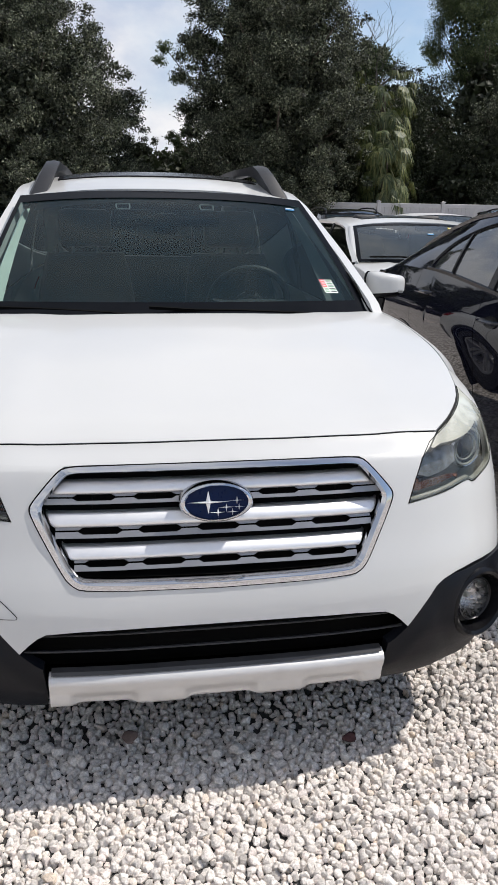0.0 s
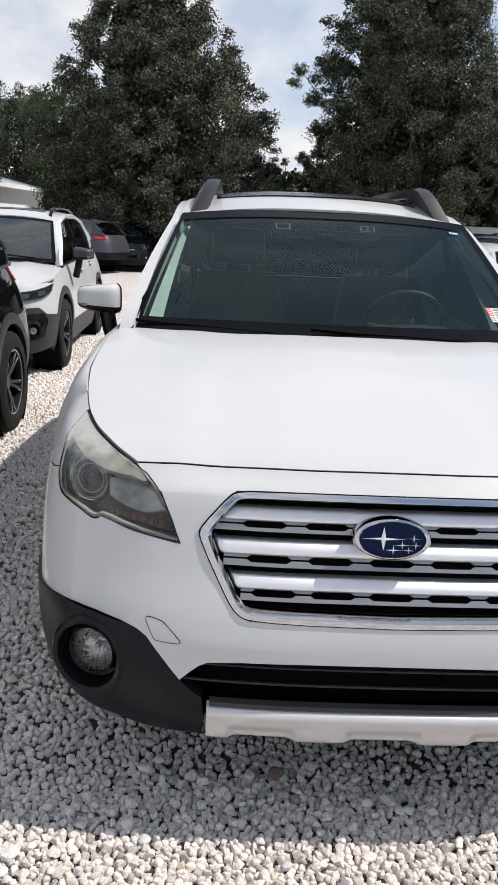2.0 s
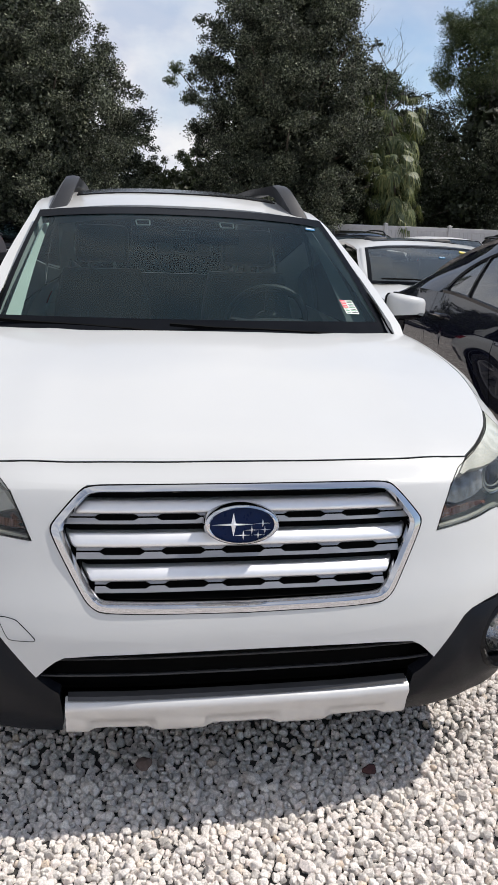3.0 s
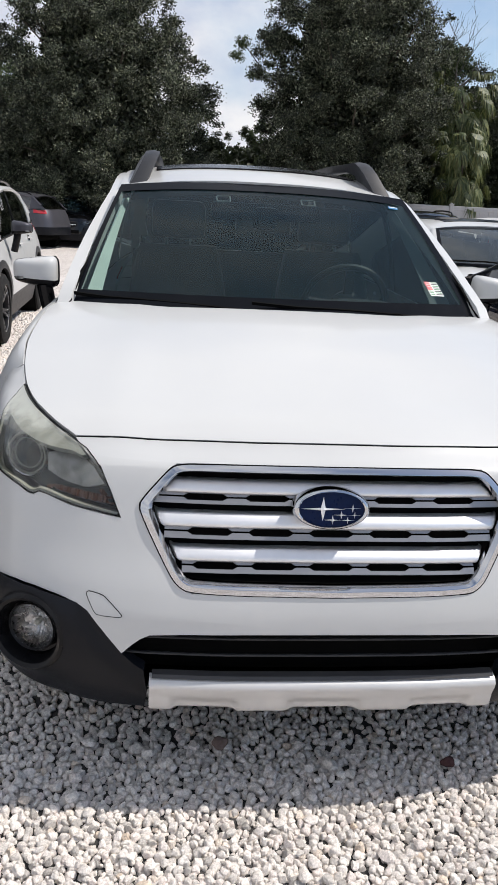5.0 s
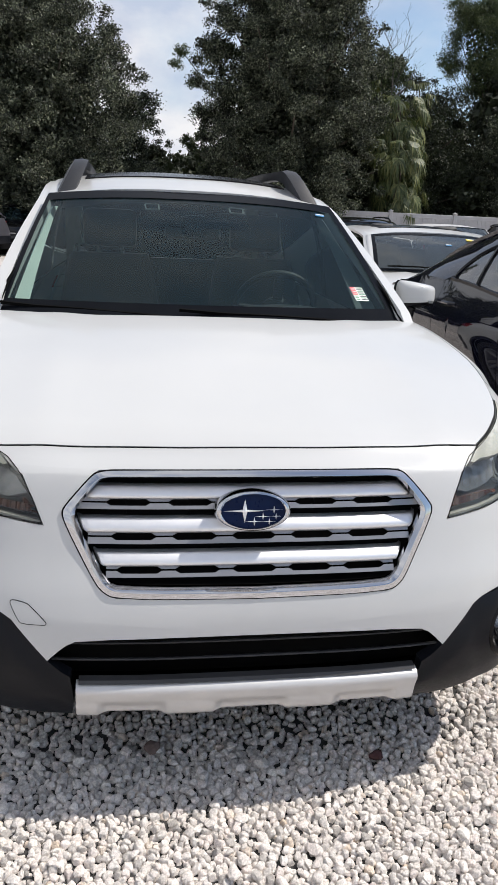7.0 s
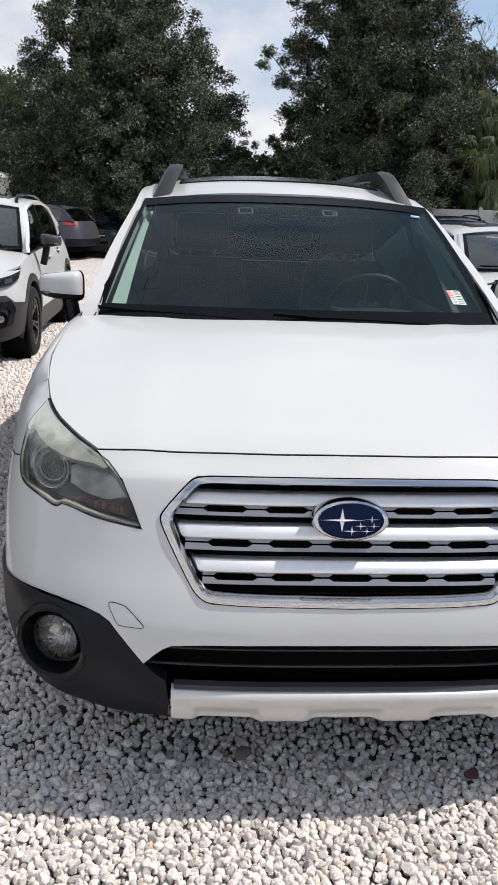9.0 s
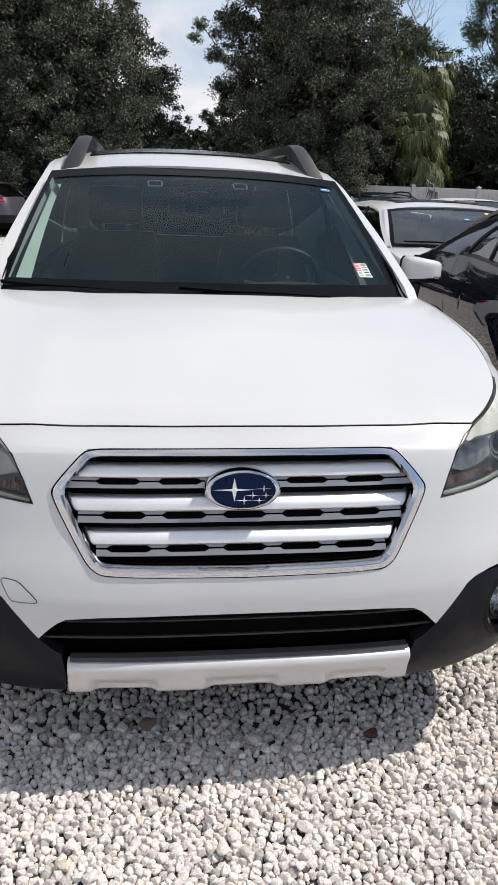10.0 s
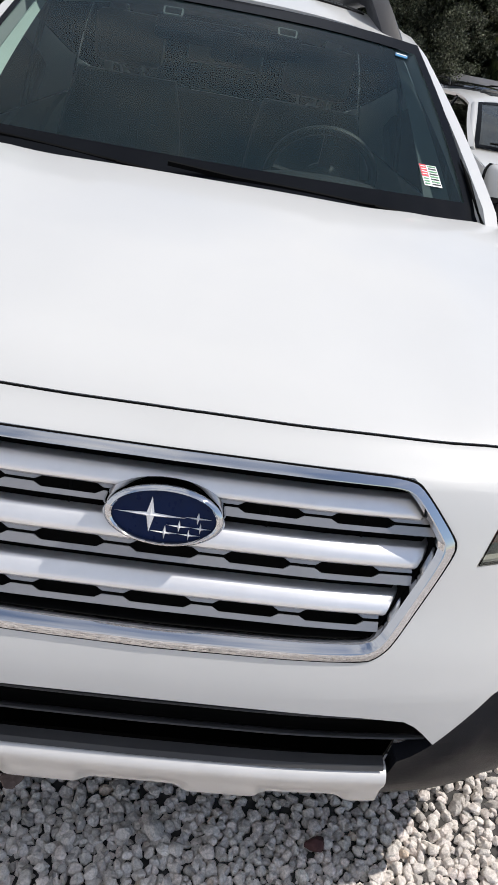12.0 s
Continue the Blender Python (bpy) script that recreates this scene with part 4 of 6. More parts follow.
for z, tall in ((.450, .0032), (.408, .0034)):
    def bar(x, t, z=z, tall=tall):
        p = skin(abs(x), z)
        a = t * 2 * math.pi
        return (math.copysign(p[0], x) if x else 0, p[1] + .026 + .008 * math.cos(a), z + tall * math.sin(a) - .002 * math.cos(a))
    w = .50 if z < .43 else .475
    part("intake_slat", grid(bar, span(-w, w, 30), span(0, 1, 10)), INTAKE_GREY, intake)


# silver skid bar with three raised feet along its lower edge
def skid(x, t):
    pad = max(math.exp(-((abs(x) - c) / w) ** 12) for c, w in ((0.0, .085), (.29, .075)))
    prof = [(.358, .012), (.356, .000), (.350, -.012), (.341, -.018), (.330, -.016), (.314, -.008), (.301, -.004), (.296, -.003 + .013 * pad), (.276, .001 + .014 * pad), (.268 + .004 * pad, .006 + .010 * pad), (.260 + .006 * pad, .014 + .008 * pad), (.256 + .006 * pad, .05)]
    z, dy = prof[int(t)]
    p = skin(abs(x), .36)
    return (math.copysign(p[0], x) if x else 0, p[1] + dy, z)


part("skid_plate", grid(skid, span(-.423, .423, 96), range(12), lip=.02, inside=Vector((0, .5, .33))), SILVER_PAINT, wagon, "silver painted skid bar", angle=60)
part("undertray", grid(lambda x, t: (x * (.58 + .42 * min(1, t * 1.3)), .02 + .60 * t, .285 + .01 * t), span(-.74, .74, 8), span(0, 1, 4), lip=.02), MATT_BLACK, wagon)
part("chin_shelf", grid(lambda x, t: (x, skin(abs(x), .38)[1] - .004 + .024 * t, .357 + .006 * min(1, t * 4) + .004 * t), span(-.408, .408, 16), [0, .12, .25, .5, 1]), INTAKE_GREY, wagon)

# black corner cladding with fog lamps
for sgn in (1, -1):
    lay = (lambda f: f) if sgn > 0 else mirrored
    FOG = (.715, .436)
    def oval(r, n=28, fog=FOG):
        return [(fog[0] + r * 1.0 * math.cos(2 * math.pi * k / n), fog[1] + r * .98 * math.sin(2 * math.pi * k / n)) for k in range(n)]
    def clad(s, z, out=0.0, fog=FOG):
        d = math.hypot(s - fog[0], z - fog[1])
        rise = .006 * math.exp(-((d - .10) / .02) ** 2)
        edge = (s - .485) * .768 - (z - .416) * .640
        rise += .009 * (lambda k: k * k * (3 - 2 * k))(max(0.0, min(1.0, (edge - .012) / .03)))
        fold = .012 * math.exp(-((s - .60 - (z - .40) * -.45) / .03) ** 2)
        return skin(s, z, rise - fold * .3 + out)
    clad_out = CLAD_TOP + [(SEAM, .512), (SEAM, .42), (1.05, .34), (.95, .305), (.86, .287), (.78, .272), (.70, .262), (.61, .252), (.54, .248), (.445, .250), (.434, .30), (.436, .372), (.455, .386)]
    c = part("bumper_cladding", sheet(clad_out, lay(clad), .022, lip=.03, holes=[oval(.092)]), CLADDING, wagon, "grained black corner cladding")
    centre = Vector(skin(FOG[0], FOG[1]))
    nrm = Vector((.40, -1, 0.03)).normalized()
    q = nrm.to_track_quat("Z", "Y").to_matrix().to_4x4()
    cx = Matrix.Translation(centre + nrm * .012) @ q
    flip = Matrix.Diagonal((sgn, 1, 1, 1))
    part("fog_bezel", moved(lathe([(.099, -.012), (.096, .006), (.089, .011), (.080, .006), (.074, -.014), (.068, -.034), (.05, -.038)], 44), flip @ cx), GLOSS_BLACK, c, "black round fog lamp bezel")
    lamp_m = flip @ cx @ Matrix.Translation((0, .004, -.008)) @ Matrix.Diagonal((1.04, 1.04, 1, 1))
    def bowl(a, t):
        r = .004 + .053 * t
        x, z = r * math.cos(a), r * math.sin(a)
        return (x, z, -.050 + .040 * (r / .057) ** 2 + .0026 * abs(math.sin(math.pi * x / .0085)) - (.004 if z > .012 else 0))
    part("fog_reflector", moved(grid(bowl, [2 * math.pi * k / 88 for k in range(88)], span(0, 1, 9), wrap=True), lamp_m), FOG_BOWL, c, "fluted silver fog lamp reflector", smooth=False)
    part("fog_rim", moved(lathe([(.0565, -.016), (.0585, -.008), (.0565, -.004), (.0535, -.010)], 44), lamp_m), RIM_BLACK, c, "thin grey rim of the fog lamp")
    part("fog_bulb", moved(lathe([(0, -.028), (.006, -.030), (.008, -.036), (.006, -.05), (0, -.052)], 16), lamp_m), LAMP_PALE, c)
    part("fog_lens", moved(lathe([(0, .001), (.02, 0), (.04, -.003), (.052, -.009), (.055, -.016)], 40), lamp_m), CLEAR, c, "clear fog lamp lens", smooth=True)

# headlights: clear cover over a dark bowl with projector, pale upper trim and amber reflector
for sgn in (1, -1):
    lay = (lambda f: f) if sgn > 0 else mirrored
    def sunk(depth):
        def f(s, z):
            x, y, zz = nose_skin(s, z, -depth * .45)
            return (x, y + depth * .8, zz - depth * .25)
        return f
    LAMP_S = soften(LAMP, 1, keep=[LAMP[0]] + LAMP[3:11])
    h = part("headlight", sheet(LAMP_S, lay(sunk(.075)), .03, inside=Vector((0, .8, .8))), LAMP_DARK, wagon, "hazed headlight with a dark bowl and pale upper trim")
    def wall(k, t):
        s, z = LAMP_S[int(k) % len(LAMP_S)]
        a, b = Vector(nose_skin(s, z)), Vector(sunk(.075)(s, z))
        return lay(lambda p, q: tuple(a.lerp(b, t)))(0, 0)
    part("lamp_wall", grid(wall, range(len(LAMP_S) + 1), [0.03, 1]), LAMP_DARK, h)
    pale = [(.60, .836)] + [(s, lamp_top(s) - .003) for s in (.644, .67, .70, .73, .763, .80, .83, .864, .90, .950)] + [(.946, .905), (.90, .883), (.82, .864), (.74, .849), (.66, .837), (.61, .833)]
    part("lamp_trim", sheet(pale, lay(sunk(.0025)), .018, lip=.02), LAMP_PALE, h, "pale plastic trim in the lamp")
    # sky reflected in the lamp's chrome edge is painted on as a pale line
    edge = [(.505, .727), (.622, .740), (.706, .758), (.722, .748), (.738, .748), (.78, .759), (.872, .772), (.90, .792), (.917, .815), (.932, .872)]
    part("lamp_edge", sweep([lay(sunk(.005))(s, z) for s, z in soften(edge, 1, closed=False)], [(-.0026, -.006), (.0026, -.006), (.0026, .006), (-.0026, .006)], up=(0, -1, 0)), LAMP_PALE, h, "inner edge of the lamp, painted pale for reflected sky")
    for (s, z, r, mat_r) in ((.795, .815, .050, CHROME),):
        o = Vector(sunk(.05)(s, z))
        q = Vector((.45, -1, .06)).normalized().to_track_quat("Z", "Y").to_matrix().to_4x4()
        fm = Matrix.Diagonal((sgn, 1, 1, 1)) @ Matrix.Translation(o) @ q
        part("lamp_ring", lathe([(r + .012, -.03), (r + .012, .008), (r + .006, .013), (r, .008), (r - .004, -.03)], 36, fm), mat_r, h, "bright lamp ring")
        part("lamp_ring", lathe([(r + .0035, .008), (r + .002, .0125), (r - .0005, .0125), (r - .002, .008)], 36, fm), LAMP_PALE, h)
        part("lamp_ring", lathe([(r * .80, .004), (r * .77, .0075), (r * .74, .0075), (r * .71, .004)], 36, fm), LAMP_PALE, h)
        part("projector", lathe([(0, .012), (r * .4, .010), (r * .75, .0), (r * .93, -.016), (r * .93, -.03)], 32, fm), CLEAR, h)
        part("projector_bowl", lathe([(r, -.01), (r * .8, -.035), (r * .3, -.05), (0, -.052)], 32, fm), LAMP_DARK, h)
    wedge = [(.552, .778), (.585, .812), (.62, .828), (.69, .836), (.722, .828), (.712, .790), (.66, .774), (.60, .766)]
    part("turn_reflector", sheet(wedge, lay(lambda s, z: sunk(.042 + .0010 * math.sin(s * 130 + z * 90) * math.sin(z * 110 - s * 45))(s, z)), .0045, lip=.02), FACET, h, "grey faceted turn lamp reflector")
    amber = [(.53, .738), (.622, .747), (.685, .757), (.68, .766), (.62, .762), (.545, .756)]
    part("amber_reflector", sheet(amber, lay(lambda s, z: sunk(.03 + .003 * math.sin(s * 520))(s, z)), .0035, lip=.02), AMBER, h, "amber side reflector")
    lens = part("lens", sheet(LAMP_S, lay(lambda s, z: nose_skin(s, z, .002)), .018, lip=.008), LENS, h, "hazed clear plastic lens")
    lens.visible_shadow = False
    part("lamp_gap", sweep([lay(lambda p, q: nose_skin(p, q, .001))(s, z) for s, z in LAMP_S], ring_profile(.0011, .0011, 6), closed=True, up=(0, -1, .3)), MATT_BLACK, h)
    # fender between hood, lamp, bumper and door
    def swell(y, v):
        """The fender's shoulder stands out over the wheel."""
        k, e = max(0.0, min(1.0, (y - .515) / .17)), max(0.0, min(1.0, (1.38 - y) / .25))
        return .026 * k * k * (3 - 2 * k) * e * math.exp(-((v - 1.12) / .6) ** 2)
    def fender(y, v):
        s = side_at(y)
        ex, ey, ez = hood_at(hood_side(y) + .0015, y)
        zs = min(.935, ez - .012) - .02 * max(0.0, 1 - (y - .52) / .15)
        if v <= 1:
            q0, q2 = Vector((ex, ey, ez)), Vector(skin(s, zs))
            full = Vector((max(ex + .02, q2.x - .004), y, ez - .004))
            k = max(0.0, min(1.0, (y - .50) / .25))
            q1 = ((q0 + q2) / 2 + Vector((0, 0, .004))).lerp(full, k * k * (3 - 2 * k))
            p = (1 - v) ** 2 * q0 + 2 * v * (1 - v) * q1 + v * v * q2
            p = p + Vector((swell(y, v), 0, 0))
            return lay(lambda a, b: tuple(p))(0, 0)
        d = max(min(.925, zs) if y < .533 else .36, .345 + math.sqrt(max(0, .4 ** 2 - (y - .93) ** 2)) if abs(y - .93) < .4 else .36)
        z = zs + (d - zs) * (v - 1)
        p = Vector(skin(s, z)) + Vector((swell(y, v), 0, 0))
        return lay(lambda a, b: tuple(p))(0, 0)
    ys = sorted({round(v, 4) for v in span(.527, 1.396, 30)} | {round(.93 + .4 * math.cos(a), 4) for a in span(.05, math.pi - .05, 20)})
    part("front_fender", grid(fender, [y for y in ys if y >= .527], span(0, 1, 8) + span(1, 2, 8)[1:], lip=.005, inside=Vector((0, .9, .4))), WHITE, wagon, "white front fender")

# cowl, wipers
part("cowl", grid(lambda u, t: (u * .70, hood_rear(abs(u) * .70) - .03 + .16 * t + .02 * u * u, 1.050 - .006 * t + .015 * (1 - u * u) - .015), span(-1, 1, 20), [0, .3, .6, 1]), MATT_BLACK, wagon, "black plastic cowl below the windshield")
screen = WP["screen_fn"]


def wiper(u0, t0, u1, t1):
    """An arm from its spindle to the middle of a blade that lies on the glass."""
    lift = Vector((0, -.40, .9))
    a, b = Vector(screen(u0, t0)) + lift * .006, Vector(screen(u1, t1)) + lift * .010
    pts = [a.lerp(b, k) + lift * (.005 * math.sin(math.pi * k)) for k in span(0, 1, 10)]
    w = part("wiper", sweep(pts, [(-.007, -.003), (.007, -.003), (.004, .004), (-.004, .004)], up=lift, scale=lambda k: 1.1 - .4 * k), MATT_BLACK, wagon, "black windshield wiper at rest")
    mid = a.lerp(b, .72)
    way = (b - a).normalized()
    blade = [mid + way * k * .27 - lift * .008 * (1 - abs(k)) + lift * .004 for k in span(-1, 1, 10)]
    part("wiper_blade", sweep(blade, [(-.005, -.005), (.005, -.005), (.003, .005), (-.003, .005)], up=lift), MATT_BLACK, w)
    part("wiper_pivot", lathe([(0, .006), (.010, .005), (.012, 0), (.012, -.03), (0, -.03)], 16, Matrix.Translation(a)), MATT_BLACK, w)


wiper(-.12, .004, -.90, .040)
wiper(.72, -.004, .02, .036)

def on_screen(u, t, w, h, out=.002, tilt=0.0):
    """A small flat paper laid on the inside of the windshield."""
    o = Vector(screen(u, t))
    ex = (Vector(screen(u + .01, t)) - o).normalized()
    ez = (Vector(screen(u, t + .01)) - o)
    ez = (ez - ex * ez.dot(ex)).normalized()
    n = ex.cross(ez)
    return Matrix.Translation(o + n * out) @ Matrix(((ex.x, ez.x, n.x, 0), (ex.y, ez.y, n.y, 0), (ex.z, ez.z, n.z, 0), (0, 0, 0, 1))) @ pose(0, 0, 0, 0, 0, tilt)


# pillar trims inside (left coloured as sunlit, right as shaded), camera housing, mirror, stickers
for sgn in (1, -1):
    def pillar(k, t, sgn=sgn):
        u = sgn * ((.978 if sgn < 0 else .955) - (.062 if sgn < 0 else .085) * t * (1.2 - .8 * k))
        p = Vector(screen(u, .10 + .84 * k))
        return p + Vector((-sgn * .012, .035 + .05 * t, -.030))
    part("pillar_trim", grid(pillar, span(0, 1, 12), span(0, 1, 4), lip=.01, inside=Vector((sgn * 2, 1.0, 1.2))), TRIM_SUNLIT if sgn < 0 else TRIM_MID, wagon, "interior pillar trim, its sunlit or shaded tone painted in")
for sgn in (1, -1):
    def corner(t, k, sgn=sgn):
        w = .062 * (1 - t / .30) ** 1.5
        return Vector(screen(sgn, t)) + Vector((sgn * (w * k - .004), .35 * w * k - .009 - .10 * w, .010 + .10 * w - .3 * w * k))
    part("corner_cover", grid(corner, span(-.02, .29, 12), span(0, 1, 3), lip=.005, inside=Vector((0, 2.0, .9))), MATT_BLACK, wagon, "black plastic cover at the windshield corner")
part("instrument_cowl", grid(lambda u, t: (.36 + .24 * math.cos(math.pi * u), 1.44 + .24 * t, 1.0 + (.090 - .03 * t) * math.sin(math.pi * u) ** .7 * min(1, .35 + 2.2 * t)), span(0, 1, 18), span(0, 1, 8), lip=.01, inside=Vector((.36, 1.5, .9))), DASH, wagon, "black hood over the instruments")
housing = part("camera_housing", joined(block(.46, .10, .04, (0, 1.80, 1.395), .015, 2, pose(0, 0, 0, 24, 0, 0)), block(.10, .10, .09, (0, 1.80, 1.37), .02)), FRIT, wagon, "black driver assistance camera housing behind the glass")
for sgn in (1, -1):
    cm = on_screen(sgn * .285, .845, .07, .05, -.006)
    loop = [(-.030, -.046), (.030, -.046), (.034, -.040), (.036, .022), (.031, .030), (-.031, .030), (-.036, .022), (-.034, -.040)]
    part("camera_window", moved(sweep([(dx, dz, 0) for dx, dz in loop], [(-.0035, -.002), (.0035, -.002), (.0035, .002), (-.0035, .002)], closed=True, up=(0, 0, 1)), cm @ Matrix.Diagonal((.80, .74, 1, 1))), TRIM_MID, housing, "pale rim of a camera opening")
part("rear_view_mirror", joined(block(.24, .03, .065, (0, 1.86, 1.345), .014, 3), lathe([(0, 0), (.012, 0), (.012, .07), (0, .07)], 10, pose(0, 1.85, 1.36))), DASH, wagon, "interior rear-view mirror")


sm = on_screen(.835, .185, .09, .07, .003)
sticker = part("window_sticker", block(.056, .082, .0012, (0, 0, 0), .0005, 1), PAPER_WHITE, wagon, "white, red and green price sticker with unreadable print")
sticker.matrix_basis = sm
for name, sx, sy, x, y, mt in [("red_field", .021, .046, -.017, .017, PAPER_RED)] + [("print_bar", .026, .004, .011, -.034 + .0098 * k, PAPER_GREEN if k % 2 else DASH) for k in range(8)] + [("print_bar", .016, .003, -.017, .002 + .010 * k, PAPER_WHITE) for k in range(4)] + [("print_bar", .016, .004, -.017, -.034 + .0098 * k, PAPER_GREEN) for k in range(3)]:
    part(name, block(sx, sy, .0008, (x, y, .0012 if name == "red_field" else .002), .0002, 1), mt, sticker)
tag = part("toll_tag", block(.040, .020, .003, (0, 0, 0), .001, 1), PAPER_BLUE, wagon, "small blue and white tag on the glass")
tag.matrix_basis = on_screen(.875, .87, .05, .02, .003)
part("print_bar", block(.034, .006, .001, (0, .003, .002), .0002, 1), PAPER_WHITE, tag)

# roof rails
for sgn in (1, -1):
    roofz = WP["roof"]
    def rail_mesh():
        prof_n = 10
        bm = bmesh.new()
        rows = []
        ys = [1.985, 2.02, 2.07, 2.13, 2.19, 2.25, 2.33, 2.5, 2.9, 3.3, 3.6, 3.72, 3.8, 3.88, 3.93]
        tops = [.004, .040, .085, .106, .110, .108, .100, .088, .082, .080, .080, .074, .058, .03, .006]
        bots = [-.02, -.02, -.02, -.02, -.02, -.012, .040, .046, .044, .042, .04, .02, -.02, -.02, -.02]
        for y, a, b in zip(ys, tops, bots):
            base = roofz(y) - .045
            x0 = .547 - .012 * (y - 2)
            w = .039
            lean = .56
            ring = []
            for dx, z in ((w, b), (w * .96, (a + b) / 2), (w * .80, a - .005), (0, a), (-w * .80, a - .005), (-w * .96, (a + b) / 2), (-w, b)):
                ring.append(bm.verts.new((sgn * (x0 + dx - lean * max(0, z)), y, base + z)))
            rows.append(ring)
        for p, q in zip(rows, rows[1:]):
            for j in range(7):
                bm.faces.new((p[j], p[(j + 1) % 7], q[(j + 1) % 7], q[j]))
        bm.faces.new(rows[0])
        bm.faces.new(rows[-1])
        return bm
    rail = part("roof_rail", rail_mesh(), RAIL_GREY, wagon, "grey plastic roof rail with a thick front foot")
    part("roof_channel", sweep([(sgn * .556, y, roofz(y) - .050) for y in span(1.93, 4.1, 12)], [(-.008, -.004), (.008, -.004), (.008, .004), (-.008, .004)]), MATT_BLACK, rail)
    mirror_of(wagon, .886 if sgn > 0 else -.900, 1.46, 1.140, sgn, WHITE, .74)
    part("mirror_sail", sheet([(1.22, 1.02), (1.36, 1.02), (1.36, 1.15), (1.30, 1.12)], (lambda y, z, k=sgn: (k * (.80 - (z - 1.02) * .42), y, z)), .05, lip=.01), GLOSS_BLACK, wagon)


# panel gap between bumper and fender
for sgn in (1, -1):
    part("panel_gap", sweep([(lambda p: (sgn * p[0], p[1], p[2]))(skin(q, z, .0015)) for q, z in ((.932, .815), (.97, .806), (1.02, .80), (SEAM, .795))], [(-.0012, -.001), (.0012, -.001), (.0012, .001), (-.0012, .001)], up=(sgn, -.6, 0)), MATT_BLACK, wagon)

# ---- the other parked cars ----
def stock_plan(w, length, blunt=1.0):
    head = [(0, 0), (.25, .004), (.48, .022), (.63, .055), (.76, .115), (.86, .20), (.93, .33), (.97, .5), (.99, .75), (1, 1.1)]
    return [(x * w, y * blunt) for x, y in head] + [(w, length / 2)] + [(x * w, length - y * .75) for x, y in head[::-1]]


def stock(kind, colour, **more):
    """The lines of a compact crossover or of a fastback sedan."""
    if kind == "crossover":
        P = {
            "plan": stock_plan(.90, 4.48), "paint": colour, "wheel": .345, "front_axle": .90, "rear_axle": 3.57, "sill": .40,
            "nose": curve([(.2, .06), (.3, .0), (.45, -.02), (.62, 0), (.8, .03), (.9, .09), (1.0, .2)]),
            "tail": curve([(.3, .02), (.6, 0), (.9, .06), (1.1, .14)]),
            "girth": curve([(.2, .94), (.35, .98), (.55, 1.0), (.75, .985), (.88, .955), (.98, .92), (1.08, .86)]),
            "belt": curve([(.8, .96), (1.3, .985), (2.2, 1.01), (3.4, 1.06), (4.4, 1.12)]),
            "fender_top": curve([(.3, .86), (.7, .93), (1.3, .985), (1.6, .99)]),
            "roof": curve([(1.85, 1.47), (2.1, 1.525), (2.5, 1.555), (3.1, 1.56), (3.8, 1.51), (4.1, 1.47)]),
            "screen": ((1.05, 1.03, .75), (1.85, 1.455, .625)), "back": ((4.25, 1.12, .62), (3.98, 1.455, .57)),
            "doors": (1.38, 2.38, 3.22), "fender_from": .52, "arch_wide": .075, "pillar": .34, "lamp_z": 1.0,
        }
    else:
        P = {
            "plan": stock_plan(.90, 4.45, 1.1), "paint": colour, "wheel": .325, "front_axle": .92, "rear_axle": 3.55, "sill": .30,
            "nose": curve([(.2, .04), (.35, 0), (.5, -.02), (.65, .02), (.8, .1), (1.0, .2)]),
            "tail": curve([(.3, .03), (.6, 0), (.9, .03), (1.1, .10)]),
            "girth": curve([(.2, .925), (.4, .950), (.6, .972), (.78, .994), (.86, 1.0), (.95, .978), (1.1, .92)]),
            "belt": curve([(.8, .94), (1.4, .99), (2.4, 1.05), (3.0, 1.09), (3.5, 1.12), (4.2, 1.09)]),
            "fender_top": curve([(.3, .80), (.8, .90), (1.4, .99)]),
            "roof": curve([(1.85, 1.40), (2.1, 1.475), (2.5, 1.515), (2.9, 1.465), (3.3, 1.345), (3.6, 1.23)]),
            "screen": ((1.12, 1.02, .70), (1.85, 1.39, .57)), "back": ((4.05, 1.09, .60), (3.3, 1.345, .53)),
            "doors": (1.42, 2.45, 3.28), "fender_from": .56, "arches": False, "trim": colour, "pillar": .78, "handle": GLOSS_BLACK, "rear_bumper": colour,
        }
    P.update(more)
    return P


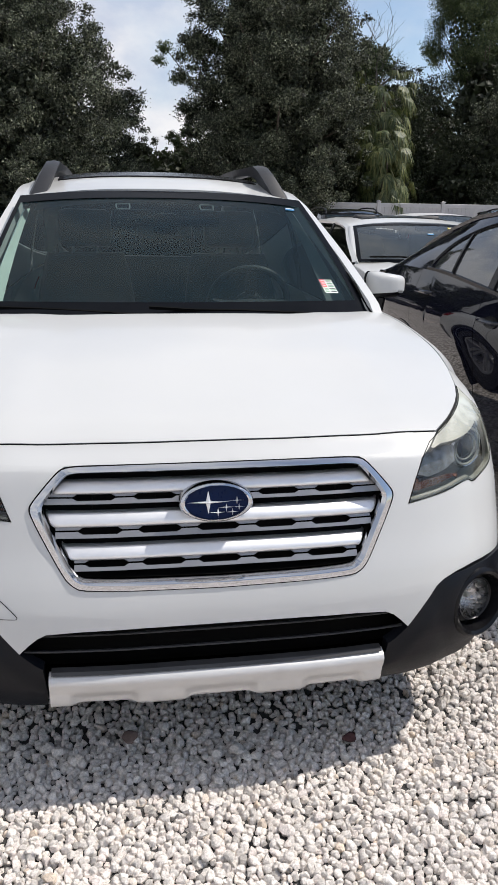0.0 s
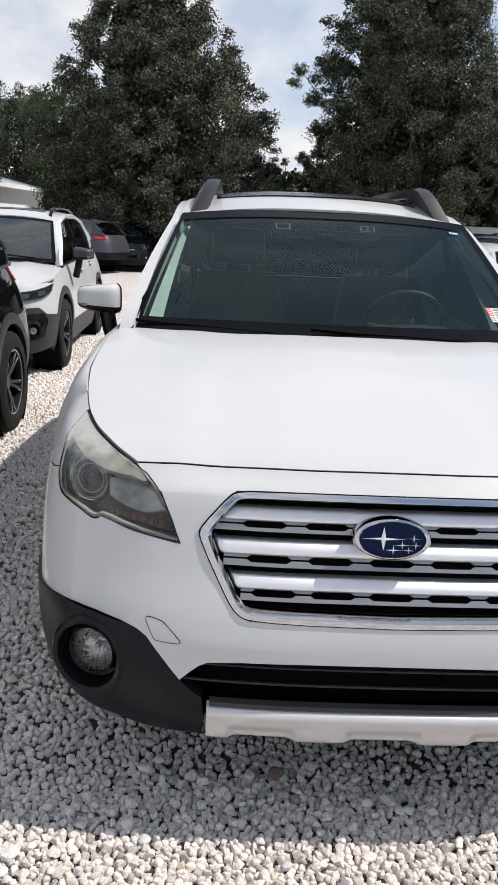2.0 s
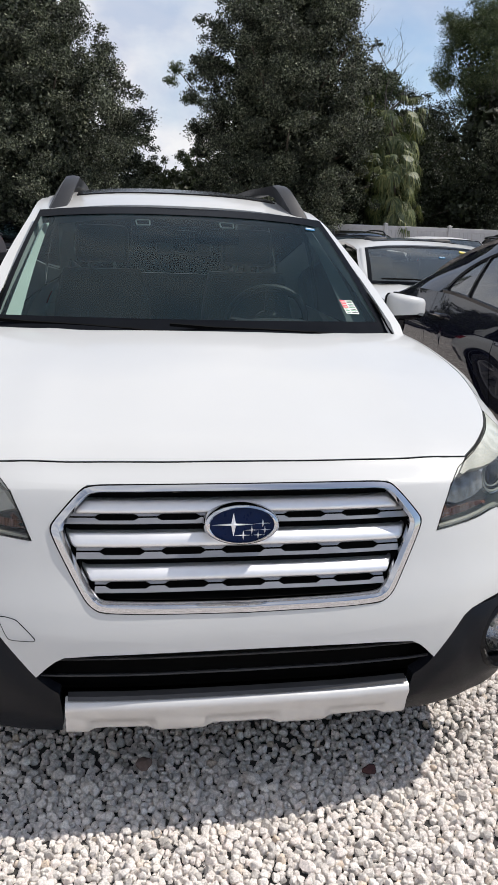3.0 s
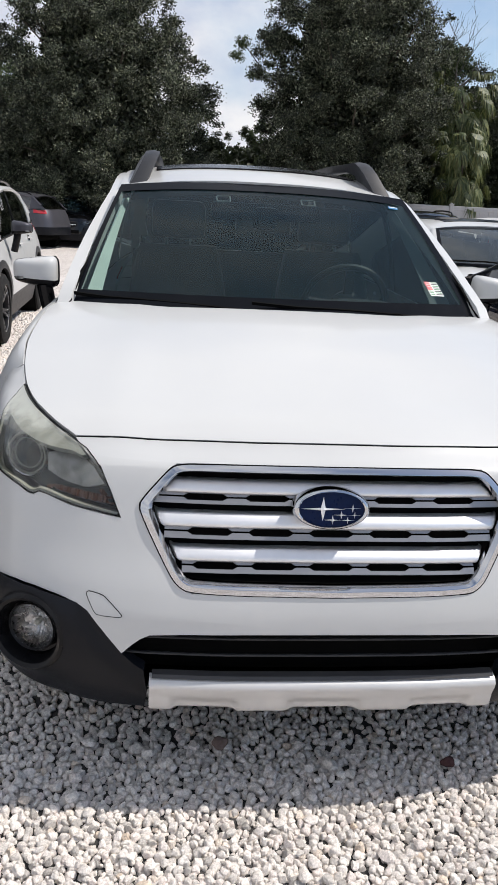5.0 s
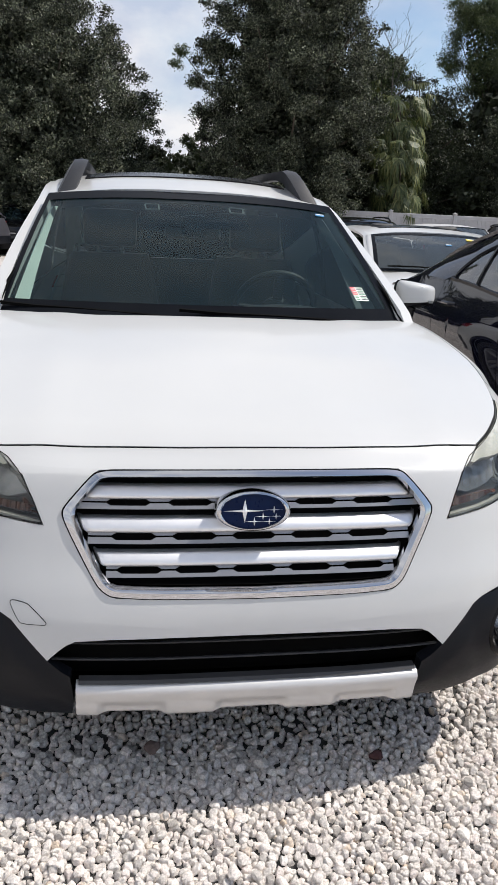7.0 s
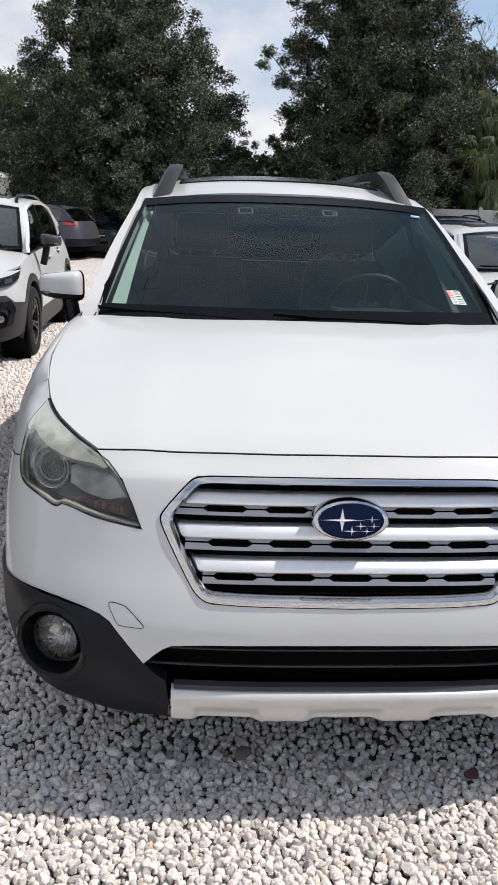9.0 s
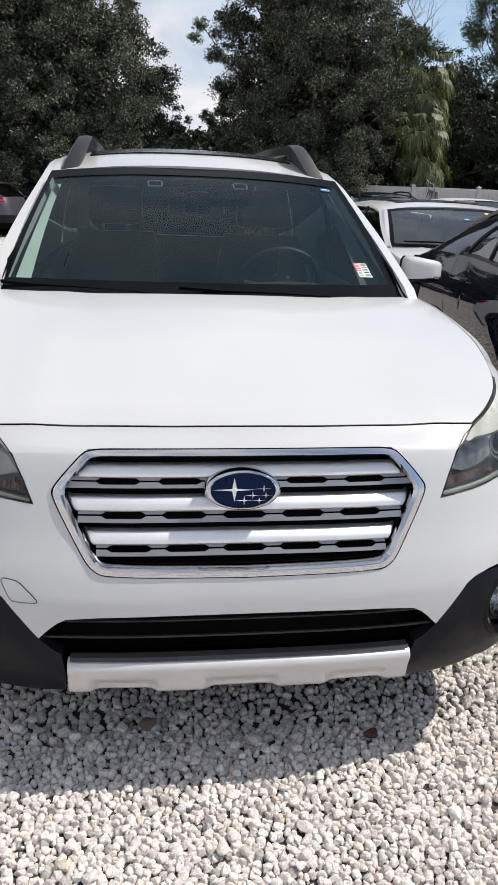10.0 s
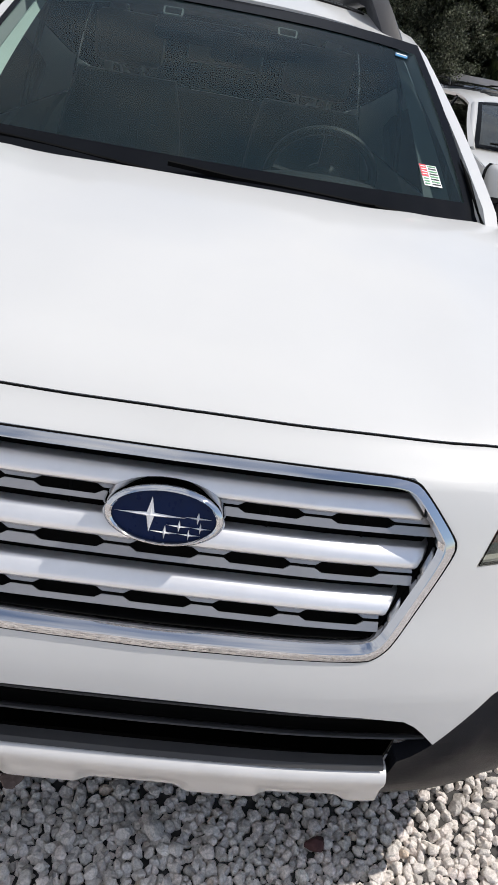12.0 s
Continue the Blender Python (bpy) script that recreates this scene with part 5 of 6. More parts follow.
def front_end(car, P, kind, skin, side_at, lamp=LAMP_DARK):
    """Hood, bumper, grille, lamps and cladding of a stock car."""
    mat = P["paint"]
    wby, wbz = P["screen"][0][0], P["screen"][0][1]
    ft = P["fender_top"]
    seam = side_at(P["fender_from"])
    lead = .80 if kind == "crossover" else .74
    def hood(u, t):
        y = .16 + .10 * u * u + (wby + .02 + .10 * u * u - .16) * t
        edge = skin(side_at(max(.2, y)), ft(y))[0] - .012
        y0 = y
        zc = lead + .06 + (wbz - .01 - lead - .06) * (1 - (1 - t) ** 1.5)
        return (u * edge * (.90 + .1 * min(1, t * 4)), y0, zc - (zc - ft(y) - .0) * abs(u) ** 3.5 + .012 * math.exp(-((abs(u) - .6) / .08) ** 2))
    part("hood", grid(hood, span(-1, 1, 24), span(0, 1, 14), lip=.02, inside=Vector((0, .7, .2))), mat, car)
    part("front_bumper", joined(*[grid(lambda s, t, k=k: (lambda p: (k * p[0], p[1], p[2]))(skin(s, P["sill"] + (ft(.3) + .01 - P["sill"]) * t)), span(0, seam, 22), span(0, 1, 10)) for k in (1, -1)]), mat, car)
    g = part("grille", joined(*[sheet([(0, .60), (.30, .60), (.42, .66), (.40, .755), (0, .765)], (lambda s, z, k=k: (lambda p: (k * p[0], p[1], p[2]))(skin(s, z, .008))), .06, lip=.02) for k in (1, -1)]), GLOSS_BLACK, car, "black hexagonal grille")
    for z in (.64, .685, .73):
        part("grille_bar", sweep([(x, skin(abs(x), z)[1] - .014, z) for x in span(-.38, .38, 12)], ring_profile(.008, .008, 6)), SATIN if z == .685 else GLOSS_BLACK, g)
    for k in (1, -1):
        lay = (lambda f: f) if k > 0 else mirrored
        h = part("headlight", sheet([(.50, .735), (.62, .715), (.86, .745), (1.02, .80), (1.10, .865), (.95, .845), (.76, .815), (.56, .79)], lay(lambda s, z: skin(s, z, .010)), .05, lip=.02), lamp, car, "slim headlight with a dark bowl")
        part("lamp_glint", sheet([(.62, .735), (.70, .742), (.72, .785), (.65, .785)], lay(lambda s, z: skin(s, z, .0135)), .04, lip=.004), FACET, h)
        part("lamp_glint", sheet([(.80, .762), (.90, .778), (.90, .812), (.81, .806)], lay(lambda s, z: skin(s, z, .0135)), .04, lip=.004), FACET, h)
        part("lamp_glint", sheet([(.58, .720), (.64, .7195), (.86, .750), (1.0, .797), (.99, .803), (.86, .757), (.64, .727)], lay(lambda s, z: skin(s, z, .0140)), .04, lip=.004), LAMP_PALE, h)
        part("lens", sheet([(.50, .735), (.62, .715), (.86, .745), (1.02, .80), (1.10, .865), (.95, .845), (.76, .815), (.56, .79)], lay(lambda s, z: skin(s, z, .018)), .05), CLEAR, h)
        c = part("bumper_cladding", sheet([(.52, .40), (.60, .60), (.66, .66), (.80, .665), (.90, .60), (seam - .02, .58), (seam - .02, .30), (.70, .24), (.50, .22)], lay(lambda s, z: skin(s, z, .012)), .05, lip=.03), P.get("trim", CLADDING) if kind == "crossover" else GLOSS_BLACK, car, "black corner cladding")
        if kind == "crossover":
            part("fog_surround", sheet([(.60, .605), (.84, .615), (.895, .55), (.87, .41), (.63, .345), (.575, .385), (.80, .435), (.825, .53), (.79, .56), (.61, .555)], lay(lambda s, z: skin(s, z, .026)), .04, lip=.02), GLOSS_BLACK, c, "glossy black bracket round the fog lamp")
        o = Vector(skin(.74, .46, .014))
        q = Vector((k * .5, -1, 0)).normalized().to_track_quat("Z", "Y").to_matrix().to_4x4()
        fm = Matrix.Translation((k * o.x, o.y, o.z)) @ q
        part("fog_lamp", lathe([(.07, 0), (.065, .014), (.05, .014), (.045, -.0), (.03, .004), (0, .006)], 24, fm), GLOSS_BLACK, c, "round fog lamp in a black bezel")
        part("fog_lamp", lathe([(.032, .004), (.030, .010), (.018, .013), (0, .014)], 20, fm), FOG_BOWL, c)
        mirror_of(car, k * 1.0, wby + .38, wbz + .075, k, P.get("mirror", mat), .9)
    part("lower_lip", joined(*[grid(lambda s, t, k=k: (lambda p: (k * p[0], p[1], p[2]))(skin(s, .22 + .19 * t, .008)), span(0, .62, 12), span(0, 1, 3), lip=.03) for k in (1, -1)]), CLADDING, car, "black lower lip")
    part("intake", joined(*[grid(lambda s, t, k=k: (lambda p: (k * p[0], p[1], p[2]))(skin(s, .43 + .10 * t, .006)), span(0, .46, 10), [0, 1], lip=.02) for k in (1, -1)]), MATT_BLACK, car, "black lower intake")
    scr = P["screen_fn"]
    for u0, t0, u1, t1 in ((-.1, .03, -.85, .06), (.75, .02, .05, .06)):
        a, b = Vector(scr(u0, t0)) + Vector((0, -.02, .02)), Vector(scr(u1, t1)) + Vector((0, -.02, .02))
        part("wiper", sweep([a, (a + b) / 2 + Vector((0, -.01, .01)), b], ring_profile(.008, .008, 6)), MATT_BLACK, car)


def rails(car, P, mat=GLOSS_BLACK):
    for k in (1, -1):
        T = P["roof"]
        ys = [2.0, 2.06, 2.14, 2.3, 2.8, 3.3, 3.6, 3.72, 3.8]
        up = [-.02, .03, .055, .06, .06, .06, .055, .03, -.02]
        part("roof_rail", sweep([(k * (.555 - .01 * (y - 2)), y, T(y) - .04 + u) for y, u in zip(ys, up)], ring_profile(.016, .018, 8), up=(k, 0, 0)), mat, car, "black roof rail")


def stock_car(name, label, kind, colour, at, turn, rail=False, **more):
    car = thing(name, label, "car", at, turn, "parked cars")
    P = stock(kind, colour, **more)
    sk, sa, tot = vehicle(car, P)
    front_end(car, P, kind, sk, sa)
    if rail:
        rails(car, P)
    return car, P


CAR_GLASS = glass("grey_windshield", (0.36, 0.42, 0.43), gloss=.8, haze=.15, haze_colour=(.30, .36, .39), least=.10)
# pale haze in the side glass imitates a reflection of the sky
SEDAN_GLASS = glass("side_glass_sheen", (0.26, 0.28, 0.29), ior=2.1, haze=.13, haze_colour=(.42, .45, .47), least=.06)
white_suv, _ = stock_car("crossover", "white crossover with black cladding and black roof rails", "crossover", WHITE, (-2.865, 5.40, 0), 2.35, True, mirror=GREY_PAINT, sunroof=(2.2, 2.9, .45), glass=CAR_GLASS, tread=.105, trim=WORN_BLACK)
black_suv, _ = stock_car("crossover", "glossy black crossover with a gold sill strip", "crossover", BLACK_PAINT, (-2.745, .17, 0), 0.0, True, stripe=GOLD, glass=CAR_GLASS, tread=.105, trim=WORN_BLACK)
sedan, _ = stock_car("sedan", "dark blue-grey fastback sedan with glossy paint", "sedan", NAVY_PAINT, (2.50, -.20, 0), 0.0, glass=CAR_GLASS, handle=NAVY_PAINT, handle_drop=.122, doors=(1.40, 2.30, 3.22), rear_axle=3.37, wheel=.34, arches=True, arch_wide=.05,
                      belt=curve([(.8, .94), (1.4, .985), (2.28, 1.052), (2.66, 1.083), (3.04, 1.106), (3.5, 1.11), (3.9, 1.06), (4.25, 1.0)]), window_split=2.84, window_end=3.15,
                      window_top=curve([(1.5, 1.30), (1.9, 1.375), (2.3, 1.40), (2.56, 1.391), (2.8, 1.35), (2.97, 1.295), (3.08, 1.235), (3.15, 1.165)]),
                      roof=curve([(1.85, 1.42), (2.1, 1.46), (2.5, 1.478), (2.92, 1.453), (3.29, 1.388), (3.74, 1.268), (4.01, 1.145), (4.17, 1.05)]), back=((4.17, .99, .56), (3.25, 1.352, .53)), lamp_z=.78, fastback=True, roof_edge=.03, side_glass=SEDAN_GLASS, lamp_from=.12)
white_car, wp = stock_car("crossover", "white car with a dark sunroof and stickered windshield", "crossover", WHITE, (2.82, 4.50, 0), -1.0, False, glass=CAR_GLASS, sunroof=(2.1, 3.1, .47),
                          roof=curve([(1.85, 1.36), (2.1, 1.40), (2.5, 1.42), (3.1, 1.42), (3.8, 1.37), (4.1, 1.33)]), screen=((1.05, 1.0, .765), (1.85, 1.345, .65)), back=((4.25, 1.08, .62), (3.98, 1.33, .58)))
far_black, _ = stock_car("crossover", "black crossover with roof rails facing the lane", "crossover", BLACK_PAINT, (-3.75, 23.6, 0), 4, True)
far_grey, _ = stock_car("crossover", "grey crossover seen from its tail", "crossover", GREY_PAINT, (-7.9, 24.2, 0), -108, True)
row_black, _ = stock_car("crossover", "black crossover with roof rails behind a white car", "crossover", BLACK_PAINT, (4.75, 13.2, 0), -3, True)
row_grey, _ = stock_car("crossover", "silver crossover in the back row by the fence", "crossover", SILVER_PAINT, (6.95, 13.65, 0), -3, glass=CAR_GLASS, roof=curve([(1.85, 1.45), (2.1, 1.485), (2.5, 1.50), (3.1, 1.50), (3.8, 1.47), (4.1, 1.44)]))
row_dark, _ = stock_car("crossover", "dark crossover in the back row by the fence", "crossover", BLACK_PAINT, (12.2, 15.4, 0), 50, True,
                       roof=curve([(1.85, 1.55), (2.1, 1.60), (2.5, 1.63), (3.1, 1.635), (3.8, 1.585), (4.1, 1.55)]), screen=((1.05, 1.03, .75), (1.85, 1.535, .625)), back=((4.25, 1.12, .62), (3.98, 1.53, .57)))

# papers behind the white car's windshield
ws_fn = wp["screen_fn"]
for nm, u, t, w, h, mt, lb in (("paper_tag", .12, .62, .062, .036, PAPER_BLUE, "small blue and white tag behind glass"), ("price_paper", .60, .84, .14, .05, PAPER_YELLOW, "yellow price paper behind glass")):
    o, ox, oz = Vector(ws_fn(u, t)), Vector(ws_fn(u + .02, t)), Vector(ws_fn(u, t + .02))
    ex, ez = (ox - o).normalized(), (oz - o).normalized()
    n = ex.cross(ez).normalized()
    b = block(w, h, .003, (0, 0, 0), .001, 1)
    ob = part(nm, b, mt, white_car, lb)
    ob.matrix_basis = Matrix.Translation(o + n * .006) @ Matrix(((ex.x, ez.x, n.x, 0), (ex.y, ez.y, n.y, 0), (ex.z, ez.z, n.z, 0), (0, 0, 0, 1)))
    part("print_bar", block(w * .8, h * .3, .002, (0, h * .12, .003), .0005, 1), PAPER_WHITE, ob)

# ---- fence and house ----
fence = tagged(new("fence"), "grey-white vinyl privacy fence with capped posts", "fence")
FX0, FX1, FY = 2.0, 34.0, 27.0
post_mesh = None
n_posts = 14
gap = (FX1 - FX0) / (n_posts - 1)
for k in range(n_posts):
    x = FX0 + gap * k
    if post_mesh is None:
        ob = part("post", joined(block(.13, .13, 1.92, (0, 0, .96), .008, 1), block(.16, .16, .03, (0, 0, 1.93), .008, 1), lathe([(.075, 1.945), (0, 1.99)], 4)), VINYL, fence, smooth=False)
        post_mesh = ob.data
    else:
        ob = new("post", post_mesh)
        ob.parent = fence
    ob.location = (x, FY, 0)
rail_mesh = board_mesh = None
for k in range(n_posts - 1):
    for z in (.12, 1.80):
        if rail_mesh is None:
            ob = part("rail", block(gap - .13, .05, .15, (gap / 2, 0, 0), .008, 1), VINYL, fence, smooth=False)
            rail_mesh = ob.data
        else:
            ob = new("rail", rail_mesh)
            ob.parent = fence
        ob.location = (FX0 + gap * k, FY, z)
    nb = 14
    bw = (gap - .13) / nb
    for j in range(nb):
        if board_mesh is None:
            ob = part("board", block(bw - .006, .022, 1.58, (0, 0, 0), .003, 1), VINYL, fence, smooth=False)
            board_mesh = ob.data
        else:
            ob = new("board", board_mesh)
            ob.parent = fence
        ob.location = (FX0 + gap * k + .065 + bw * (j + .5), FY, .96)

house = thing("house", "small white house with a low pale metal roof behind trees", "house", (-14.5, 36.2, 0), -6)
part("wall", joined(block(8.4, 8.6, 2.85, (0, 0, 1.425), .01, 1), sweep([(0, -4.3, 0), (0, 4.3, 0)], [(-4.2, 2.85), (4.2, 2.85), (0, 3.72)], up=(0, 0, 1))), STUCCO, house, smooth=False)
for k in (1, -1):
    part("roof", moved(joined(block(4.75, 9.4, .07, (0, 0, 0), .01, 1), *[block(4.75, .03, .03, (0, y, .05), .005, 1) for y in span(-4.6, 4.6, 22)]), Matrix.Translation((k * 2.30, 0, 3.34)) @ pose(0, 0, 0, 0, k * 11.8, 0)), METAL_ROOF, house, "pale ribbed metal roof", smooth=False)
    part("fascia", block(.03, 9.4, .16, (k * 4.63, 0, 2.84), .004, 1), STUCCO, house)

# ---- trees ----
rng = np.random.default_rng(7)


def bulk(name, verts, faces, material, parent=None, label="", smooth=False):
    me = bpy.data.meshes.new(name)
    me.vertices.add(len(verts))
    me.vertices.foreach_set("co", np.asarray(verts, np.float32).ravel())
    k = faces.shape[1]
    me.loops.add(faces.size)
    me.loops.foreach_set("vertex_index", faces.astype(np.int32).ravel())
    me.polygons.add(len(faces))
    me.polygons.foreach_set("loop_start", np.arange(0, faces.size, k, dtype=np.int32))
    me.polygons.foreach_set("use_smooth", np.full(len(faces), smooth))
    me.update(calc_edges=True)
    me.materials.append(material)
    ob = new(name, me)
    if parent is not None:
        ob.parent = parent
    if label:
        tagged(ob, label)
    return ob


def leaves(centres, normals_out, size, spread, ratio=.45, droop=0.0):
    """Small pointed leaves round given points."""
    n = len(centres)
    a = rng.normal(size=(n, 3)) + normals_out * spread
    a[:, 2] -= droop
    a /= np.linalg.norm(a, axis=1, keepdims=True) + 1e-9
    b = np.cross(a, rng.normal(size=(n, 3)))
    b /= np.linalg.norm(b, axis=1, keepdims=True) + 1e-9
    c = np.cross(a, b)
    s = (size * rng.uniform(.6, 1.4, n))[:, None]
    w = s * ratio
    s, w = s * 1.25, w * 1.25
    p1 = centres + b * w * .5 + c * w * .12
    p2 = centres + a * s * .5
    p3 = centres - b * w * .5
    verts = np.stack([p1, p2, p3], 1).reshape(-1, 3)
    return verts, np.arange(n * 3).reshape(-1, 3)


def limb(path, r0, r1, n=7):
    return sweep(path, ring_profile(1, 1, n), up=(.3, .1, 1), scale=lambda k: r0 + (r1 - r0) * k)


def tree(name, label, at, outline, leaf_mat, count, leaf=.15, clumps=70, clump=(.5, 1.1), trunk=.22, lean=(0, 0), squash=1.0, ratio=.45, ragged=.25, inner=.35, seed=0, droop=0.0, bark=None, core=5000):
    """A tapered trunk with limbs that reach into a crown of leaf clumps; outline gives the crown's radius by height."""
    global rng
    rng = np.random.default_rng(100 + seed)
    top = tagged(new(name), label, "tree")
    top.matrix_basis = pose(*at)
    rad = curve(outline)
    z0, z1 = outline[0][0], outline[-1][0]
    cl = []
    while len(cl) < clumps:
        z = rng.uniform(z0, z1)
        r = rad(z)
        if rng.uniform() * max(p[1] for p in outline) > r + .25:
            continue
        a = rng.uniform(0, 2 * math.pi)
        d = r * (rng.uniform(inner, 1.0) ** .6) * (1 + ragged * (rng.uniform() - .45))
        k = rng.uniform(*clump) * (.55 + .45 * min(1, r / 2))
        if rng.uniform() < .30:
            # a spray that reaches out of the crown
            d, k = r * rng.uniform(1.0, 1.2), k * rng.uniform(.40, .65)
        cl.append((d * math.cos(a) + lean[0] * (z - z0), d * math.sin(a) * squash + lean[1] * (z - z0), z, k))
    cl = np.array(cl)
    wgt = cl[:, 3] ** 2
    idx = rng.choice(len(cl), count, p=wgt / wgt.sum())
    dirs = rng.normal(size=(count, 3))
    dirs /= np.linalg.norm(dirs, axis=1, keepdims=True)
    rr = rng.uniform(0, 1, count) ** .45
    # twigs: leaves gather along short rays inside each clump
    ray_n = 26
    rays = rng.normal(size=(len(cl), ray_n, 3))
    rays /= np.linalg.norm(rays, axis=2, keepdims=True)
    pick = rays[idx, rng.integers(0, ray_n, count)]
    dirs = dirs * .28 + pick * .72
    pts = cl[idx, :3] + dirs * (cl[idx, 3] * rr)[:, None] * np.array([1.15, 1.15, .85])
    pts[:, 2] = np.maximum(pts[:, 2], .12)
    verts, faces = leaves(pts, dirs, leaf, .6, ratio, droop)
    if core:
        # the shaded leaves deep in the crown, coarser
        zz = rng.uniform(z0, z0 + (z1 - z0) * .9, core)
        aa, dd = rng.uniform(0, 2 * math.pi, core), np.sqrt(rng.uniform(0, 1, core)) * np.array([rad(q) for q in zz]) * .62
        deep = np.stack([dd * np.cos(aa) + lean[0] * (zz - z0), dd * np.sin(aa) * squash, zz], 1)
        v2, f2 = leaves(deep, np.zeros((core, 3)), leaf * 1.6, 0, .8, 0)
        faces = np.concatenate([faces, f2 + len(verts)])
        verts = np.concatenate([verts, v2])
    part("trunk", joined(limb([(0, 0, -.1), (.06, .02, 1.0), (lean[0] * (z1 - z0) * .4 + .1, -.05, z0 + (z1 - z0) * .45), (lean[0] * (z1 - z0) * .8, 0, z0 + (z1 - z0) * .86)], trunk, trunk * .25, 9),
                         *[limb([(lean[0] * .3 * c[2], 0, max(.8, c[2] * .55)), tuple((Vector((lean[0] * .3 * c[2], 0, max(.8, c[2] * .55))) + Vector(c[:3])) / 2 + Vector((0, 0, .25))), tuple(c[:3])], trunk * .3, .015, 5) for c in cl[:26]]), bark or BARK, top)
    bulk("crown", verts, faces, leaf_mat, top)
    return top


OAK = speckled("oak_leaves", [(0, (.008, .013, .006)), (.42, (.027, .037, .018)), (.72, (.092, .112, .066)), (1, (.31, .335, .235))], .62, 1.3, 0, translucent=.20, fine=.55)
PINE = speckled("pine_needles", [(0, (.016, .030, .010)), (.5, (.045, .072, .022)), (1, (.12, .15, .055))], .6, 3.0, 0, translucent=.25)
# darker leaf copy: the shade on the trees behind is put into its colour
SHADE = speckled("shaded_leaves", [(0, (.012, .018, .008)), (.6, (.024, .034, .014)), (1, (.048, .062, .026))], .65, 2.0, 0, translucent=.2)
PALM = speckled("palm_fronds", [(0, (.035, .055, .018)), (.5, (.080, .110, .036)), (1, (.21, .215, .08))], .55, 3.0, 0, translucent=.25)

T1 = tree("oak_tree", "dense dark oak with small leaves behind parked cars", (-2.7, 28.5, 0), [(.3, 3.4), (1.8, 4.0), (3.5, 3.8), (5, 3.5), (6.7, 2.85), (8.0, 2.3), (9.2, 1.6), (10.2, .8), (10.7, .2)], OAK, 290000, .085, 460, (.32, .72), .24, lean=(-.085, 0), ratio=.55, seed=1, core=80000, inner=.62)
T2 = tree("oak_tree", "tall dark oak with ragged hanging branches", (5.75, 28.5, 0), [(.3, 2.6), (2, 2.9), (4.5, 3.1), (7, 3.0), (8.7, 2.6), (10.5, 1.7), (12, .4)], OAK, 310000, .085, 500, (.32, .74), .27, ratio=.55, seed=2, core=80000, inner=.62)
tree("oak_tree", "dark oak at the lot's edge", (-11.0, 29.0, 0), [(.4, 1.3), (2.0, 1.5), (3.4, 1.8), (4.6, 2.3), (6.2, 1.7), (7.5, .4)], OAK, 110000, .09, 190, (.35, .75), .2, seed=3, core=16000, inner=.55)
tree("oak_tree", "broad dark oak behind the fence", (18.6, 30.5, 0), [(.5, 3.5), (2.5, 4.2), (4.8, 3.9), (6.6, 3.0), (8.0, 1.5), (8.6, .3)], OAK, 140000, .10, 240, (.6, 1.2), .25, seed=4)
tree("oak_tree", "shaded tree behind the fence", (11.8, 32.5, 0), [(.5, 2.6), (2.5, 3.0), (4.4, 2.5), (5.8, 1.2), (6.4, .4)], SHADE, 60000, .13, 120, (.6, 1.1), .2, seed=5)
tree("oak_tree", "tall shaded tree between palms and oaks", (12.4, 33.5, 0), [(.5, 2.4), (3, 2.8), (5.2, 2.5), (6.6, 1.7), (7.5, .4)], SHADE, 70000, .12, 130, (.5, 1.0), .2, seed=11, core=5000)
tree("pine_tree", "pine with rounded needle clumps", (16.4, 34.5, 0), [(7.2, 1.4), (8.4, 2.5), (10.2, 2.7), (11.3, 1.6), (11.8, .5)], PINE, 120000, .10, 60, (.55, .95), .12, ratio=.26, seed=6, core=9000)
tree("pine_tree", "pine behind dark oaks", (10.8, 35.0, 0), [(4.5, 1.0), (6.3, 1.5), (7.8, 1.2), (8.6, .4)], PINE, 22000, .17, 30, (.6, 1.0), .2, ratio=.28, seed=7, core=1500)
tree("pine_tree", "pine with tufted side branches reaching past an oak", (4.6, 31.5, 0), [(3.2, 1.6), (4.2, 2.3), (5.2, 1.0), (6.2, 1.8), (7.2, 2.6), (8.0, 1.2)], PINE, 42000, .095, 84, (.22, .42), .10, ratio=.3, seed=8, core=0, inner=.8)
tree("pine_tree", "pale green pine far behind", (-8.8, 40.0, 0), [(3, 1.6), (5, 2.2), (7.2, 1.9), (8.6, .5)], PINE, 26000, .13, 44, (.5, .9), .2, ratio=.3, seed=9, core=1500)
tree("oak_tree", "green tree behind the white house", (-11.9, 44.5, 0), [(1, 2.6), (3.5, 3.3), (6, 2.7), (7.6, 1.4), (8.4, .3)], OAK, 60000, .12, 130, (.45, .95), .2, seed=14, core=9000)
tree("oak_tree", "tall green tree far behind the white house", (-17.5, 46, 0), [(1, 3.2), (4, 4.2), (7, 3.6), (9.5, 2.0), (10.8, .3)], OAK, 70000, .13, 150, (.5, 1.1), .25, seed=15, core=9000)
